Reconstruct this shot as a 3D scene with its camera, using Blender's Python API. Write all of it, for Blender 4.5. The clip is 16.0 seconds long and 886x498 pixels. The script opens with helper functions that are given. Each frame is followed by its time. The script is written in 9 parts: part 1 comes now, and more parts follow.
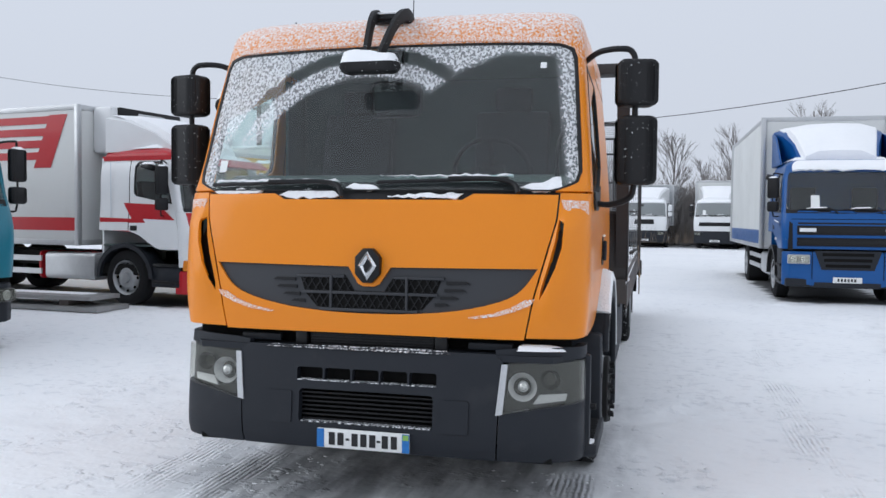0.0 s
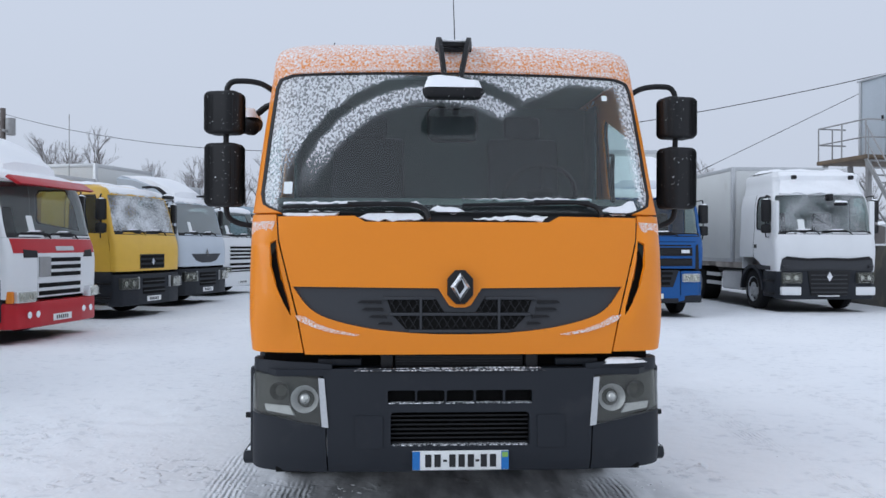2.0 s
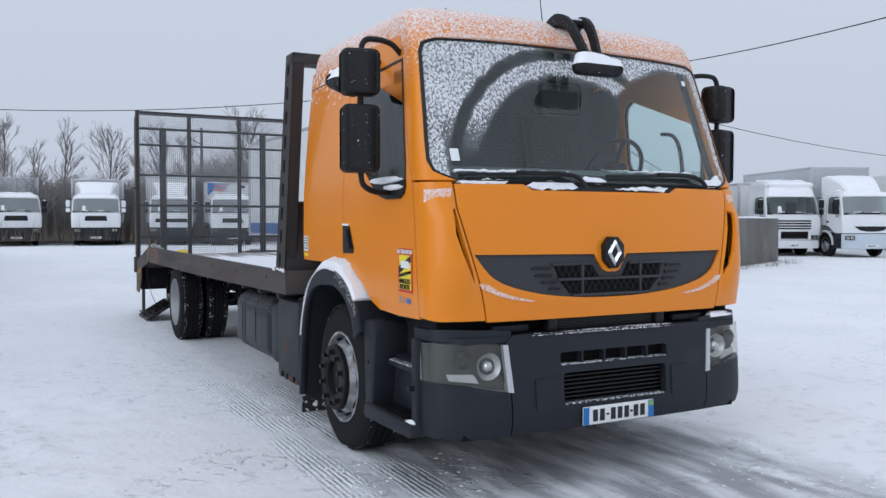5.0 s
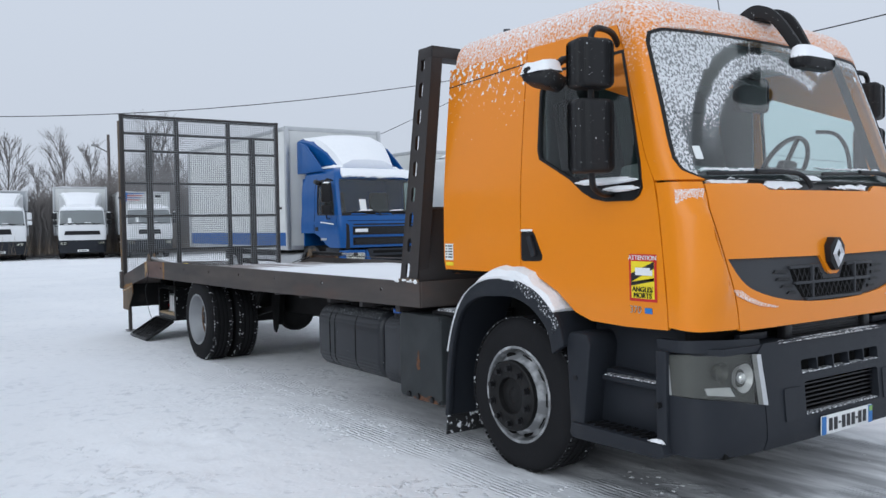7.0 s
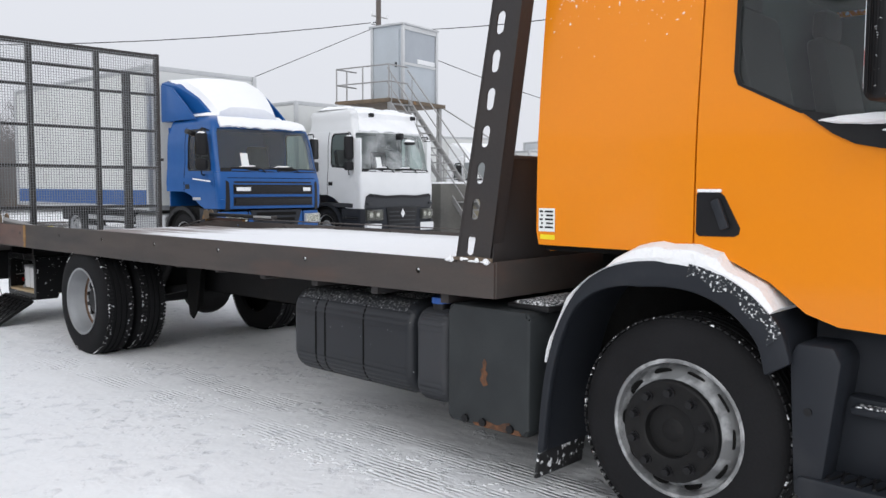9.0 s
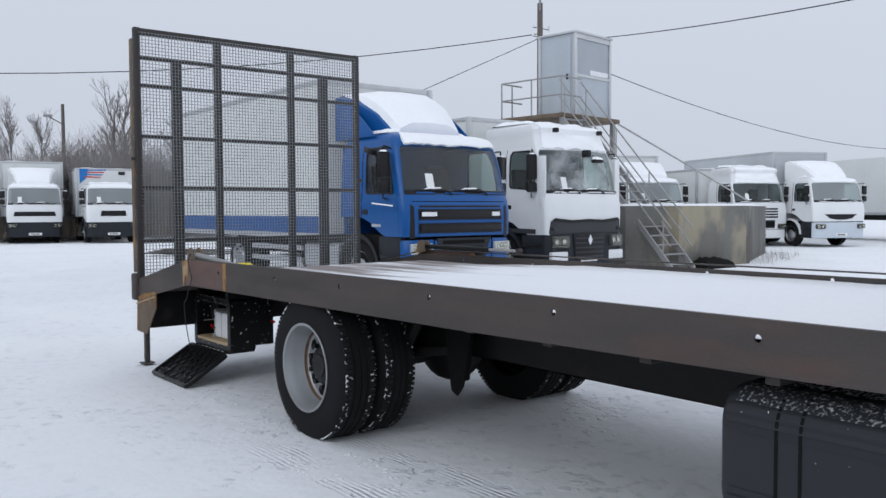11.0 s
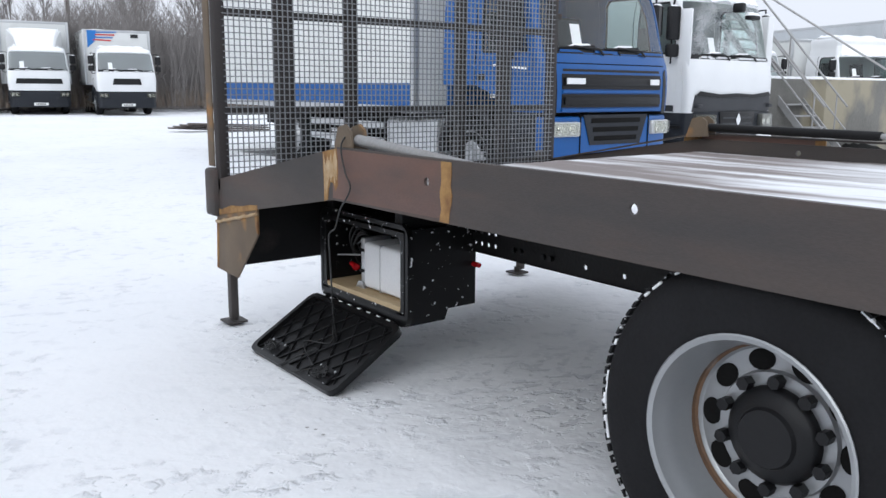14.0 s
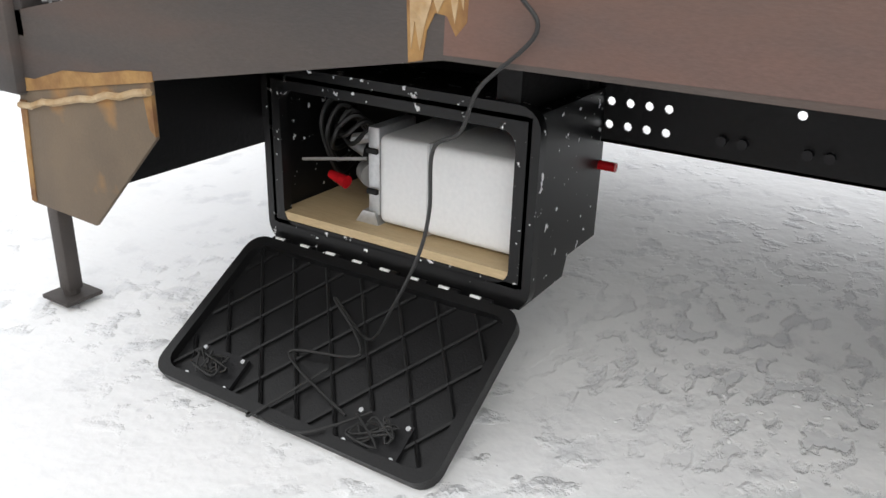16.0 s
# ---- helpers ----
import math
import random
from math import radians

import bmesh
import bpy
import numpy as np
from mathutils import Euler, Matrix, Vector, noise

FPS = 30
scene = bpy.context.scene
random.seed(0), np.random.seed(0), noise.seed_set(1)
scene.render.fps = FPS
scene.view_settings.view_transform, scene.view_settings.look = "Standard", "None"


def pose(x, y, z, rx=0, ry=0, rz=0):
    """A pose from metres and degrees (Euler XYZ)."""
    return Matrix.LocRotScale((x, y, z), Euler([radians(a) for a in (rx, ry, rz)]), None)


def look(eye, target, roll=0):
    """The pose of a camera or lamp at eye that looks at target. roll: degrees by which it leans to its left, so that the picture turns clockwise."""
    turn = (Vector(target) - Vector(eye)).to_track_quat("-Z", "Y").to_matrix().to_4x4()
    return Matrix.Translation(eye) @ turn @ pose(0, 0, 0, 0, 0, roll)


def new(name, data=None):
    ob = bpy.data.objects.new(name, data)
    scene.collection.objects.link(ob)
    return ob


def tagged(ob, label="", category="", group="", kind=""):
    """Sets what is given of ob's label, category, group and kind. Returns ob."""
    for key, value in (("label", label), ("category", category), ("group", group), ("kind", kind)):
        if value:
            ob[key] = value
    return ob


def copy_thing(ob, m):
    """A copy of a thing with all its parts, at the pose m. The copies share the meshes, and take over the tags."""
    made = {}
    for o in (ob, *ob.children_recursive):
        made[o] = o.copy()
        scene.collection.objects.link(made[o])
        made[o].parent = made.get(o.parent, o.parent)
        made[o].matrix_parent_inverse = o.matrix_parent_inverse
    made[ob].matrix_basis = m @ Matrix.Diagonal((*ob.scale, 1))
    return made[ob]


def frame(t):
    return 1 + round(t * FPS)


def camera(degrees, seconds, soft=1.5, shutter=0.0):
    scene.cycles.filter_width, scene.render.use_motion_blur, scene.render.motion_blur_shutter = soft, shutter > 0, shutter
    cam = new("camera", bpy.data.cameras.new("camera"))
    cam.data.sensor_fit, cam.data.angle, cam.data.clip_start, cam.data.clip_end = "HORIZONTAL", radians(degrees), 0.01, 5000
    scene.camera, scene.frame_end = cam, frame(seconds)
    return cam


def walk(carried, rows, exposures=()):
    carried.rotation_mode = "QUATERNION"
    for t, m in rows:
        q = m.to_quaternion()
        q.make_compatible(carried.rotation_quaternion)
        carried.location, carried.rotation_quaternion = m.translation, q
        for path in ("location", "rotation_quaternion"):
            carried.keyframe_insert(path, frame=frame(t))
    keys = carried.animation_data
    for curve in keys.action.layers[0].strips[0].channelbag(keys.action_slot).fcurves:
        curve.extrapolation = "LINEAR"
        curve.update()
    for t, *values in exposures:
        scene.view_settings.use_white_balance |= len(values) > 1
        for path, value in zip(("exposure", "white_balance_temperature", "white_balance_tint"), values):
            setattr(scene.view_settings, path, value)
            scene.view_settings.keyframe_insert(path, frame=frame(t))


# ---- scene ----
cam = camera(56.1, 16.0)
METRES, EYE, TILT, LEAN, TURN = 18.06, 1.60, -0.93, 0.5, 14.0
ROWS = [
    (0.0, 0.0, 0.0, 0.0, 0.03, -1.29, -1.27),
    (0.5, -0.0256, -0.0003, -0.0015, -5.36, -1.66, 0.14),
    (1.0, -0.0517, -0.0007, -0.001, -10.74, -0.41, 0.63),
    (1.5, -0.0763, 0.0014, -0.0019, -13.38, -0.18, 0.01),
    (2.0, -0.1018, 0.0083, -0.0027, -17.18, 0.71, -0.62),
    (2.5, -0.1284, 0.0147, -0.0032, -21.93, 0.16, 0.02),
    (3.0, -0.1509, 0.0285, -0.0043, -25.39, -0.6, 0.69),
    (5.5, -0.2649, 0.0989, -0.0055, -44.43, -0.6, -0.15),
    (6.0, -0.2816, 0.1188, -0.0055, -45.61, -0.21, 0.31),
    (6.5, -0.2925, 0.1425, -0.0043, -46.62, -0.27, 1.15),
    (7.0, -0.2993, 0.17, -0.0045, -49.11, -0.62, 1.11),
    (7.5, -0.2959, 0.2034, -0.0051, -53.12, -1.47, 1.22),
    (8.0, -0.2882, 0.2316, -0.0054, -58.29, -2.73, 1.02),
    (8.5, -0.2734, 0.2597, -0.0044, -62.02, -3.51, 0.25),
    (9.0, -0.2638, 0.2927, -0.0041, -60.75, -3.28, 0.11),
    (9.5, -0.2486, 0.3294, -0.0029, -55.31, -2.37, -0.09),
    (10.0, -0.2357, 0.3625, -0.002, -52.31, -1.1, 0.38),
    (12.5, -0.1501, 0.5199, -0.0004, -52.58, -3.03, 0.41),
    (13.0, -0.1349, 0.5543, -0.0009, -51.1, -3.41, -0.63),
    (13.5, -0.117, 0.5865, -0.0033, -50.18, -6.33, -1.11),
    (14.0, -0.104, 0.619, -0.0055, -51.66, -9.99, -0.36),
    (14.5, -0.0853, 0.6548, -0.0099, -57.22, -14.21, 0.01),
    (15.0, -0.0716, 0.687, -0.0122, -63.58, -15.8, -0.0),
    (15.5, -0.0522, 0.7166, -0.0151, -68.29, -18.0, 0.35),
    (16.0, -0.0403, 0.7374, -0.0159, -71.54, -21.88, -0.98),
]
walk(cam, [(t, pose(1.474, -4.25, EYE, TILT, LEAN, 0) @ pose(0, 0, 0, 0, 0, TURN) @ pose(METRES * x, METRES * y, METRES * z, 90 + pitch, roll, yaw)) for t, x, y, z, yaw, pitch, roll in ROWS],
     exposures=[(0.0, 0.07, 5950, 8), (1.0, 0.03, 5850, 8), (2.0, -0.03, 5720, 8), (3.0, -0.04, 5700, 8), (5.5, -0.07, 5760, 8), (6.5, -0.03, 5790, 7), (7.5, 0.09, 6000, 6), (8.5, 0.30, 6400, 8), (9.2, 0.27, 6340, 9), (10.0, -0.09, 5970, 8), (12.5, 0.26, 5920, 9), (14.0, 0.47, 6070, 8), (15.0, 0.74, 6520, 7), (16.0, 0.88, 6720, 7)])

# ---- world: overcast winter sky, weak wide sun ----
world = bpy.data.worlds.new("world")
scene.world = world
world.use_nodes = True
wn, wl = world.node_tree.nodes, world.node_tree.links
wn.clear()
w_out = wn.new("ShaderNodeOutputWorld")
w_bg = wn.new("ShaderNodeBackground")
w_sky = wn.new("ShaderNodeTexSky")
w_sky.sky_type = 'NISHITA'
w_sky.sun_disc = False
w_sky.sun_elevation, w_sky.sun_rotation = radians(26), radians(117)
w_sky.dust_density = 6.0
w_hsv = wn.new("ShaderNodeHueSaturation")
w_hsv.inputs["Saturation"].default_value = 0.12
w_hsv.inputs["Value"].default_value = 1.0
w_tc = wn.new("ShaderNodeTexCoord")
w_sep = wn.new("ShaderNodeSeparateXYZ")
w_ramp = wn.new("ShaderNodeValToRGB")
w_ramp.color_ramp.elements[0].position = 0.0
w_ramp.color_ramp.elements[0].color = (6.5, 6.56, 6.98, 1)
w_ramp.color_ramp.elements[1].position = 0.9
w_ramp.color_ramp.elements[1].color = (7.9, 8.0, 8.5, 1)
w_mix = wn.new("ShaderNodeMix")
w_mix.data_type = 'RGBA'
w_mix.inputs[0].default_value = 0.92
wl.new(w_sky.outputs[0], w_hsv.inputs["Color"])
wl.new(w_tc.outputs["Generated"], w_sep.inputs[0])
wl.new(w_sep.outputs["Z"], w_ramp.inputs[0])
wl.new(w_hsv.outputs[0], w_mix.inputs[6])
wl.new(w_ramp.outputs[0], w_mix.inputs[7])
wl.new(w_mix.outputs[2], w_bg.inputs["Color"])
w_bg.inputs["Strength"].default_value = 0.10
wl.new(w_bg.outputs[0], w_out.inputs[0])

sun = new("sun", bpy.data.lights.new("sun", 'SUN'))
sun.data.energy, sun.data.angle, sun.data.color = 1.0, radians(50), (1.0, 0.98, 0.95)
sun.matrix_world = look((-10, -5, 5.4), (0, 0, 0))

# ---- materials ----
def material(name, base, rough=0.6, metal=0.0, second=None, amount=0.35, scale=6.0, bump=0.0, bump_scale=80.0, coat=0.0,
             stain=None, stain_at=(0.55, 0.7), stain_scale=3.0, stretch=(1, 1, 1), rough_var=0.1, grain=0.25, spec=0.5):
    """A surface with two scales of variation: broad patches of a second colour, fine grain in relief, and shaped stains."""
    m = bpy.data.materials.new(name)
    m.use_nodes = True
    n, l = m.node_tree.nodes, m.node_tree.links
    b = n["Principled BSDF"]
    tc = n.new("ShaderNodeTexCoord")
    mp = n.new("ShaderNodeMapping")
    mp.inputs["Scale"].default_value = stretch
    l.new(tc.outputs["Object"], mp.inputs[0])
    n1 = n.new("ShaderNodeTexNoise")
    n1.inputs["Scale"].default_value, n1.inputs["Detail"].default_value = scale, 6
    l.new(mp.outputs[0], n1.inputs["Vector"])
    n2 = n.new("ShaderNodeTexNoise")
    n2.inputs["Scale"].default_value, n2.inputs["Detail"].default_value = bump_scale, 4
    l.new(mp.outputs[0], n2.inputs["Vector"])
    second = second or tuple(c * 0.8 for c in base)
    mx = n.new("ShaderNodeMix")
    mx.data_type = 'RGBA'
    rg = n.new("ShaderNodeMapRange")
    rg.inputs[1].default_value, rg.inputs[2].default_value, rg.inputs[4].default_value = 0.35, 0.7, amount
    l.new(n1.outputs[0], rg.inputs[0])
    l.new(rg.outputs[0], mx.inputs[0])
    mx.inputs[6].default_value, mx.inputs[7].default_value = (*base, 1), (*second, 1)
    col = mx.outputs[2]
    g = n.new("ShaderNodeMix")
    g.data_type, g.blend_type = 'RGBA', 'OVERLAY'
    g.inputs[0].default_value = grain
    l.new(col, g.inputs[6])
    l.new(n2.outputs[0], g.inputs[7])
    col = g.outputs[2]
    if stain:
        n3 = n.new("ShaderNodeTexNoise")
        n3.inputs["Scale"].default_value, n3.inputs["Detail"].default_value = stain_scale, 8
        l.new(mp.outputs[0], n3.inputs["Vector"])
        r3 = n.new("ShaderNodeMapRange")
        r3.inputs[1].default_value, r3.inputs[2].default_value = stain_at
        l.new(n3.outputs[0], r3.inputs[0])
        m3 = n.new("ShaderNodeMix")
        m3.data_type = 'RGBA'
        l.new(r3.outputs[0], m3.inputs[0])
        l.new(col, m3.inputs[6])
        m3.inputs[7].default_value = (*stain, 1)
        col = m3.outputs[2]
    l.new(col, b.inputs["Base Color"])
    rr = n.new("ShaderNodeMapRange")
    rr.inputs[3].default_value, rr.inputs[4].default_value = max(0.02, rough - rough_var), min(1, rough + rough_var)
    l.new(n1.outputs[0], rr.inputs[0])
    l.new(rr.outputs[0], b.inputs["Roughness"])
    b.inputs["Metallic"].default_value = metal
    b.inputs["Specular IOR Level"].default_value = spec
    b.inputs["Coat Weight"].default_value = coat
    b.inputs["Coat Roughness"].default_value = 0.08
    if bump:
        bp = n.new("ShaderNodeBump")
        bp.inputs["Strength"].default_value, bp.inputs["Distance"].default_value = bump, 0.01
        l.new(n2.outputs[0], bp.inputs["Height"])
        l.new(bp.outputs[0], b.inputs["Normal"])
    return m


def glass(name, tint=(0.75, 0.85, 0.82), rough=0.02, haze=None, much=0.0, ior=1.5):
    """A thin pane: see-through with a Fresnel gloss, and a clouded surface if it is hazy."""
    m = bpy.data.materials.new(name)
    m.use_nodes = True
    n, l = m.node_tree.nodes, m.node_tree.links
    n.clear()
    out = n.new("ShaderNodeOutputMaterial")
    tr = n.new("ShaderNodeBsdfTransparent")
    tr.inputs[0].default_value = (*tint, 1)
    gl = n.new("ShaderNodeBsdfGlossy")
    gl.inputs["Roughness"].default_value = rough
    lw = n.new("ShaderNodeLayerWeight")
    lw.inputs[0].default_value = 0.5
    pw = n.new("ShaderNodeMath")
    pw.operation = 'POWER'
    pw.inputs[1].default_value = 4.5
    l.new(lw.outputs["Facing"], pw.inputs[0])
    base = ((ior - 1) / (ior + 1)) ** 2 * 1.6
    fr = n.new("ShaderNodeMapRange")
    fr.inputs[3].default_value, fr.inputs[4].default_value = base, 0.95
    l.new(pw.outputs[0], fr.inputs[0])
    mx = n.new("ShaderNodeMixShader")
    l.new(fr.outputs[0], mx.inputs[0])
    l.new(tr.outputs[0], mx.inputs[1])
    l.new(gl.outputs[0], mx.inputs[2])
    if haze:
        df = n.new("ShaderNodeBsdfDiffuse")
        df.inputs[0].default_value = (*haze, 1)
        mh = n.new("ShaderNodeMixShader")
        mh.inputs[0].default_value = much
        l.new(mx.outputs[0], mh.inputs[1])
        l.new(df.outputs[0], mh.inputs[2])
        l.new(mh.outputs[0], out.inputs[0])
    else:
        l.new(mx.outputs[0], out.inputs[0])
    return m


def snow_material(name, dirt=(0.5, 0.49, 0.48), dirt_amount=0.0, bump=0.6, scale=14.0):
    m = material(name, (0.91, 0.915, 0.925), 0.75, second=(0.86, 0.87, 0.895), amount=0.6, scale=1.3, bump=bump, bump_scale=scale,
                 stain=dirt if dirt_amount else None, stain_at=(0.72 - dirt_amount, 0.8), stain_scale=9.0)
    return m


ORANGE = (0.77, 0.238, 0.004)


def frosted(name, base, rough, white=(0.87, 0.88, 0.9), low=0.0, high=1.0, axis="Z", grain=55.0, lo=0.5, hi=0.62, coat=0.4):
    """Paint under a dusting of snow that thickens between two heights."""
    m = material(name, base, rough, amount=0.15, scale=2.0, coat=coat, rough_var=0.05, grain=0.04, spec=0.35)
    n, l = m.node_tree.nodes, m.node_tree.links
    b = n["Principled BSDF"]
    tc = n.new("ShaderNodeTexCoord")
    sp = n.new("ShaderNodeSeparateXYZ")
    l.new(tc.outputs["Object"], sp.inputs[0])
    mr = n.new("ShaderNodeMapRange")
    mr.inputs[1].default_value, mr.inputs[2].default_value = low, high
    mr.inputs[3].default_value, mr.inputs[4].default_value = -0.25, 0.22
    l.new(sp.outputs[axis], mr.inputs[0])
    nz = n.new("ShaderNodeTexNoise")
    nz.inputs["Scale"].default_value, nz.inputs["Detail"].default_value = grain, 3
    l.new(tc.outputs["Object"], nz.inputs["Vector"])
    ad = n.new("ShaderNodeMath")
    l.new(nz.outputs[0], ad.inputs[0])
    l.new(mr.outputs[0], ad.inputs[1])
    th = n.new("ShaderNodeMapRange")
    th.inputs[1].default_value, th.inputs[2].default_value = lo, hi
    l.new(ad.outputs[0], th.inputs[0])
    old = b.inputs["Base Color"].links[0].from_socket
    mx = n.new("ShaderNodeMix")
    mx.data_type = 'RGBA'
    l.new(th.outputs[0], mx.inputs[0])
    l.new(old, mx.inputs[6])
    mx.inputs[7].default_value = (*white, 1)
    l.new(mx.outputs[2], b.inputs["Base Color"])
    rg = n.new("ShaderNodeMapRange")
    rg.inputs[3].default_value, rg.inputs[4].default_value = rough, 0.85
    l.new(th.outputs[0], rg.inputs[0])
    l.new(rg.outputs[0], b.inputs["Roughness"])
    bp = n.new("ShaderNodeBump")
    bp.inputs["Strength"].default_value, bp.inputs["Distance"].default_value = 0.5, 0.008
    l.new(th.outputs[0], bp.inputs["Height"])
    l.new(bp.outputs[0], b.inputs["Normal"])
    return m


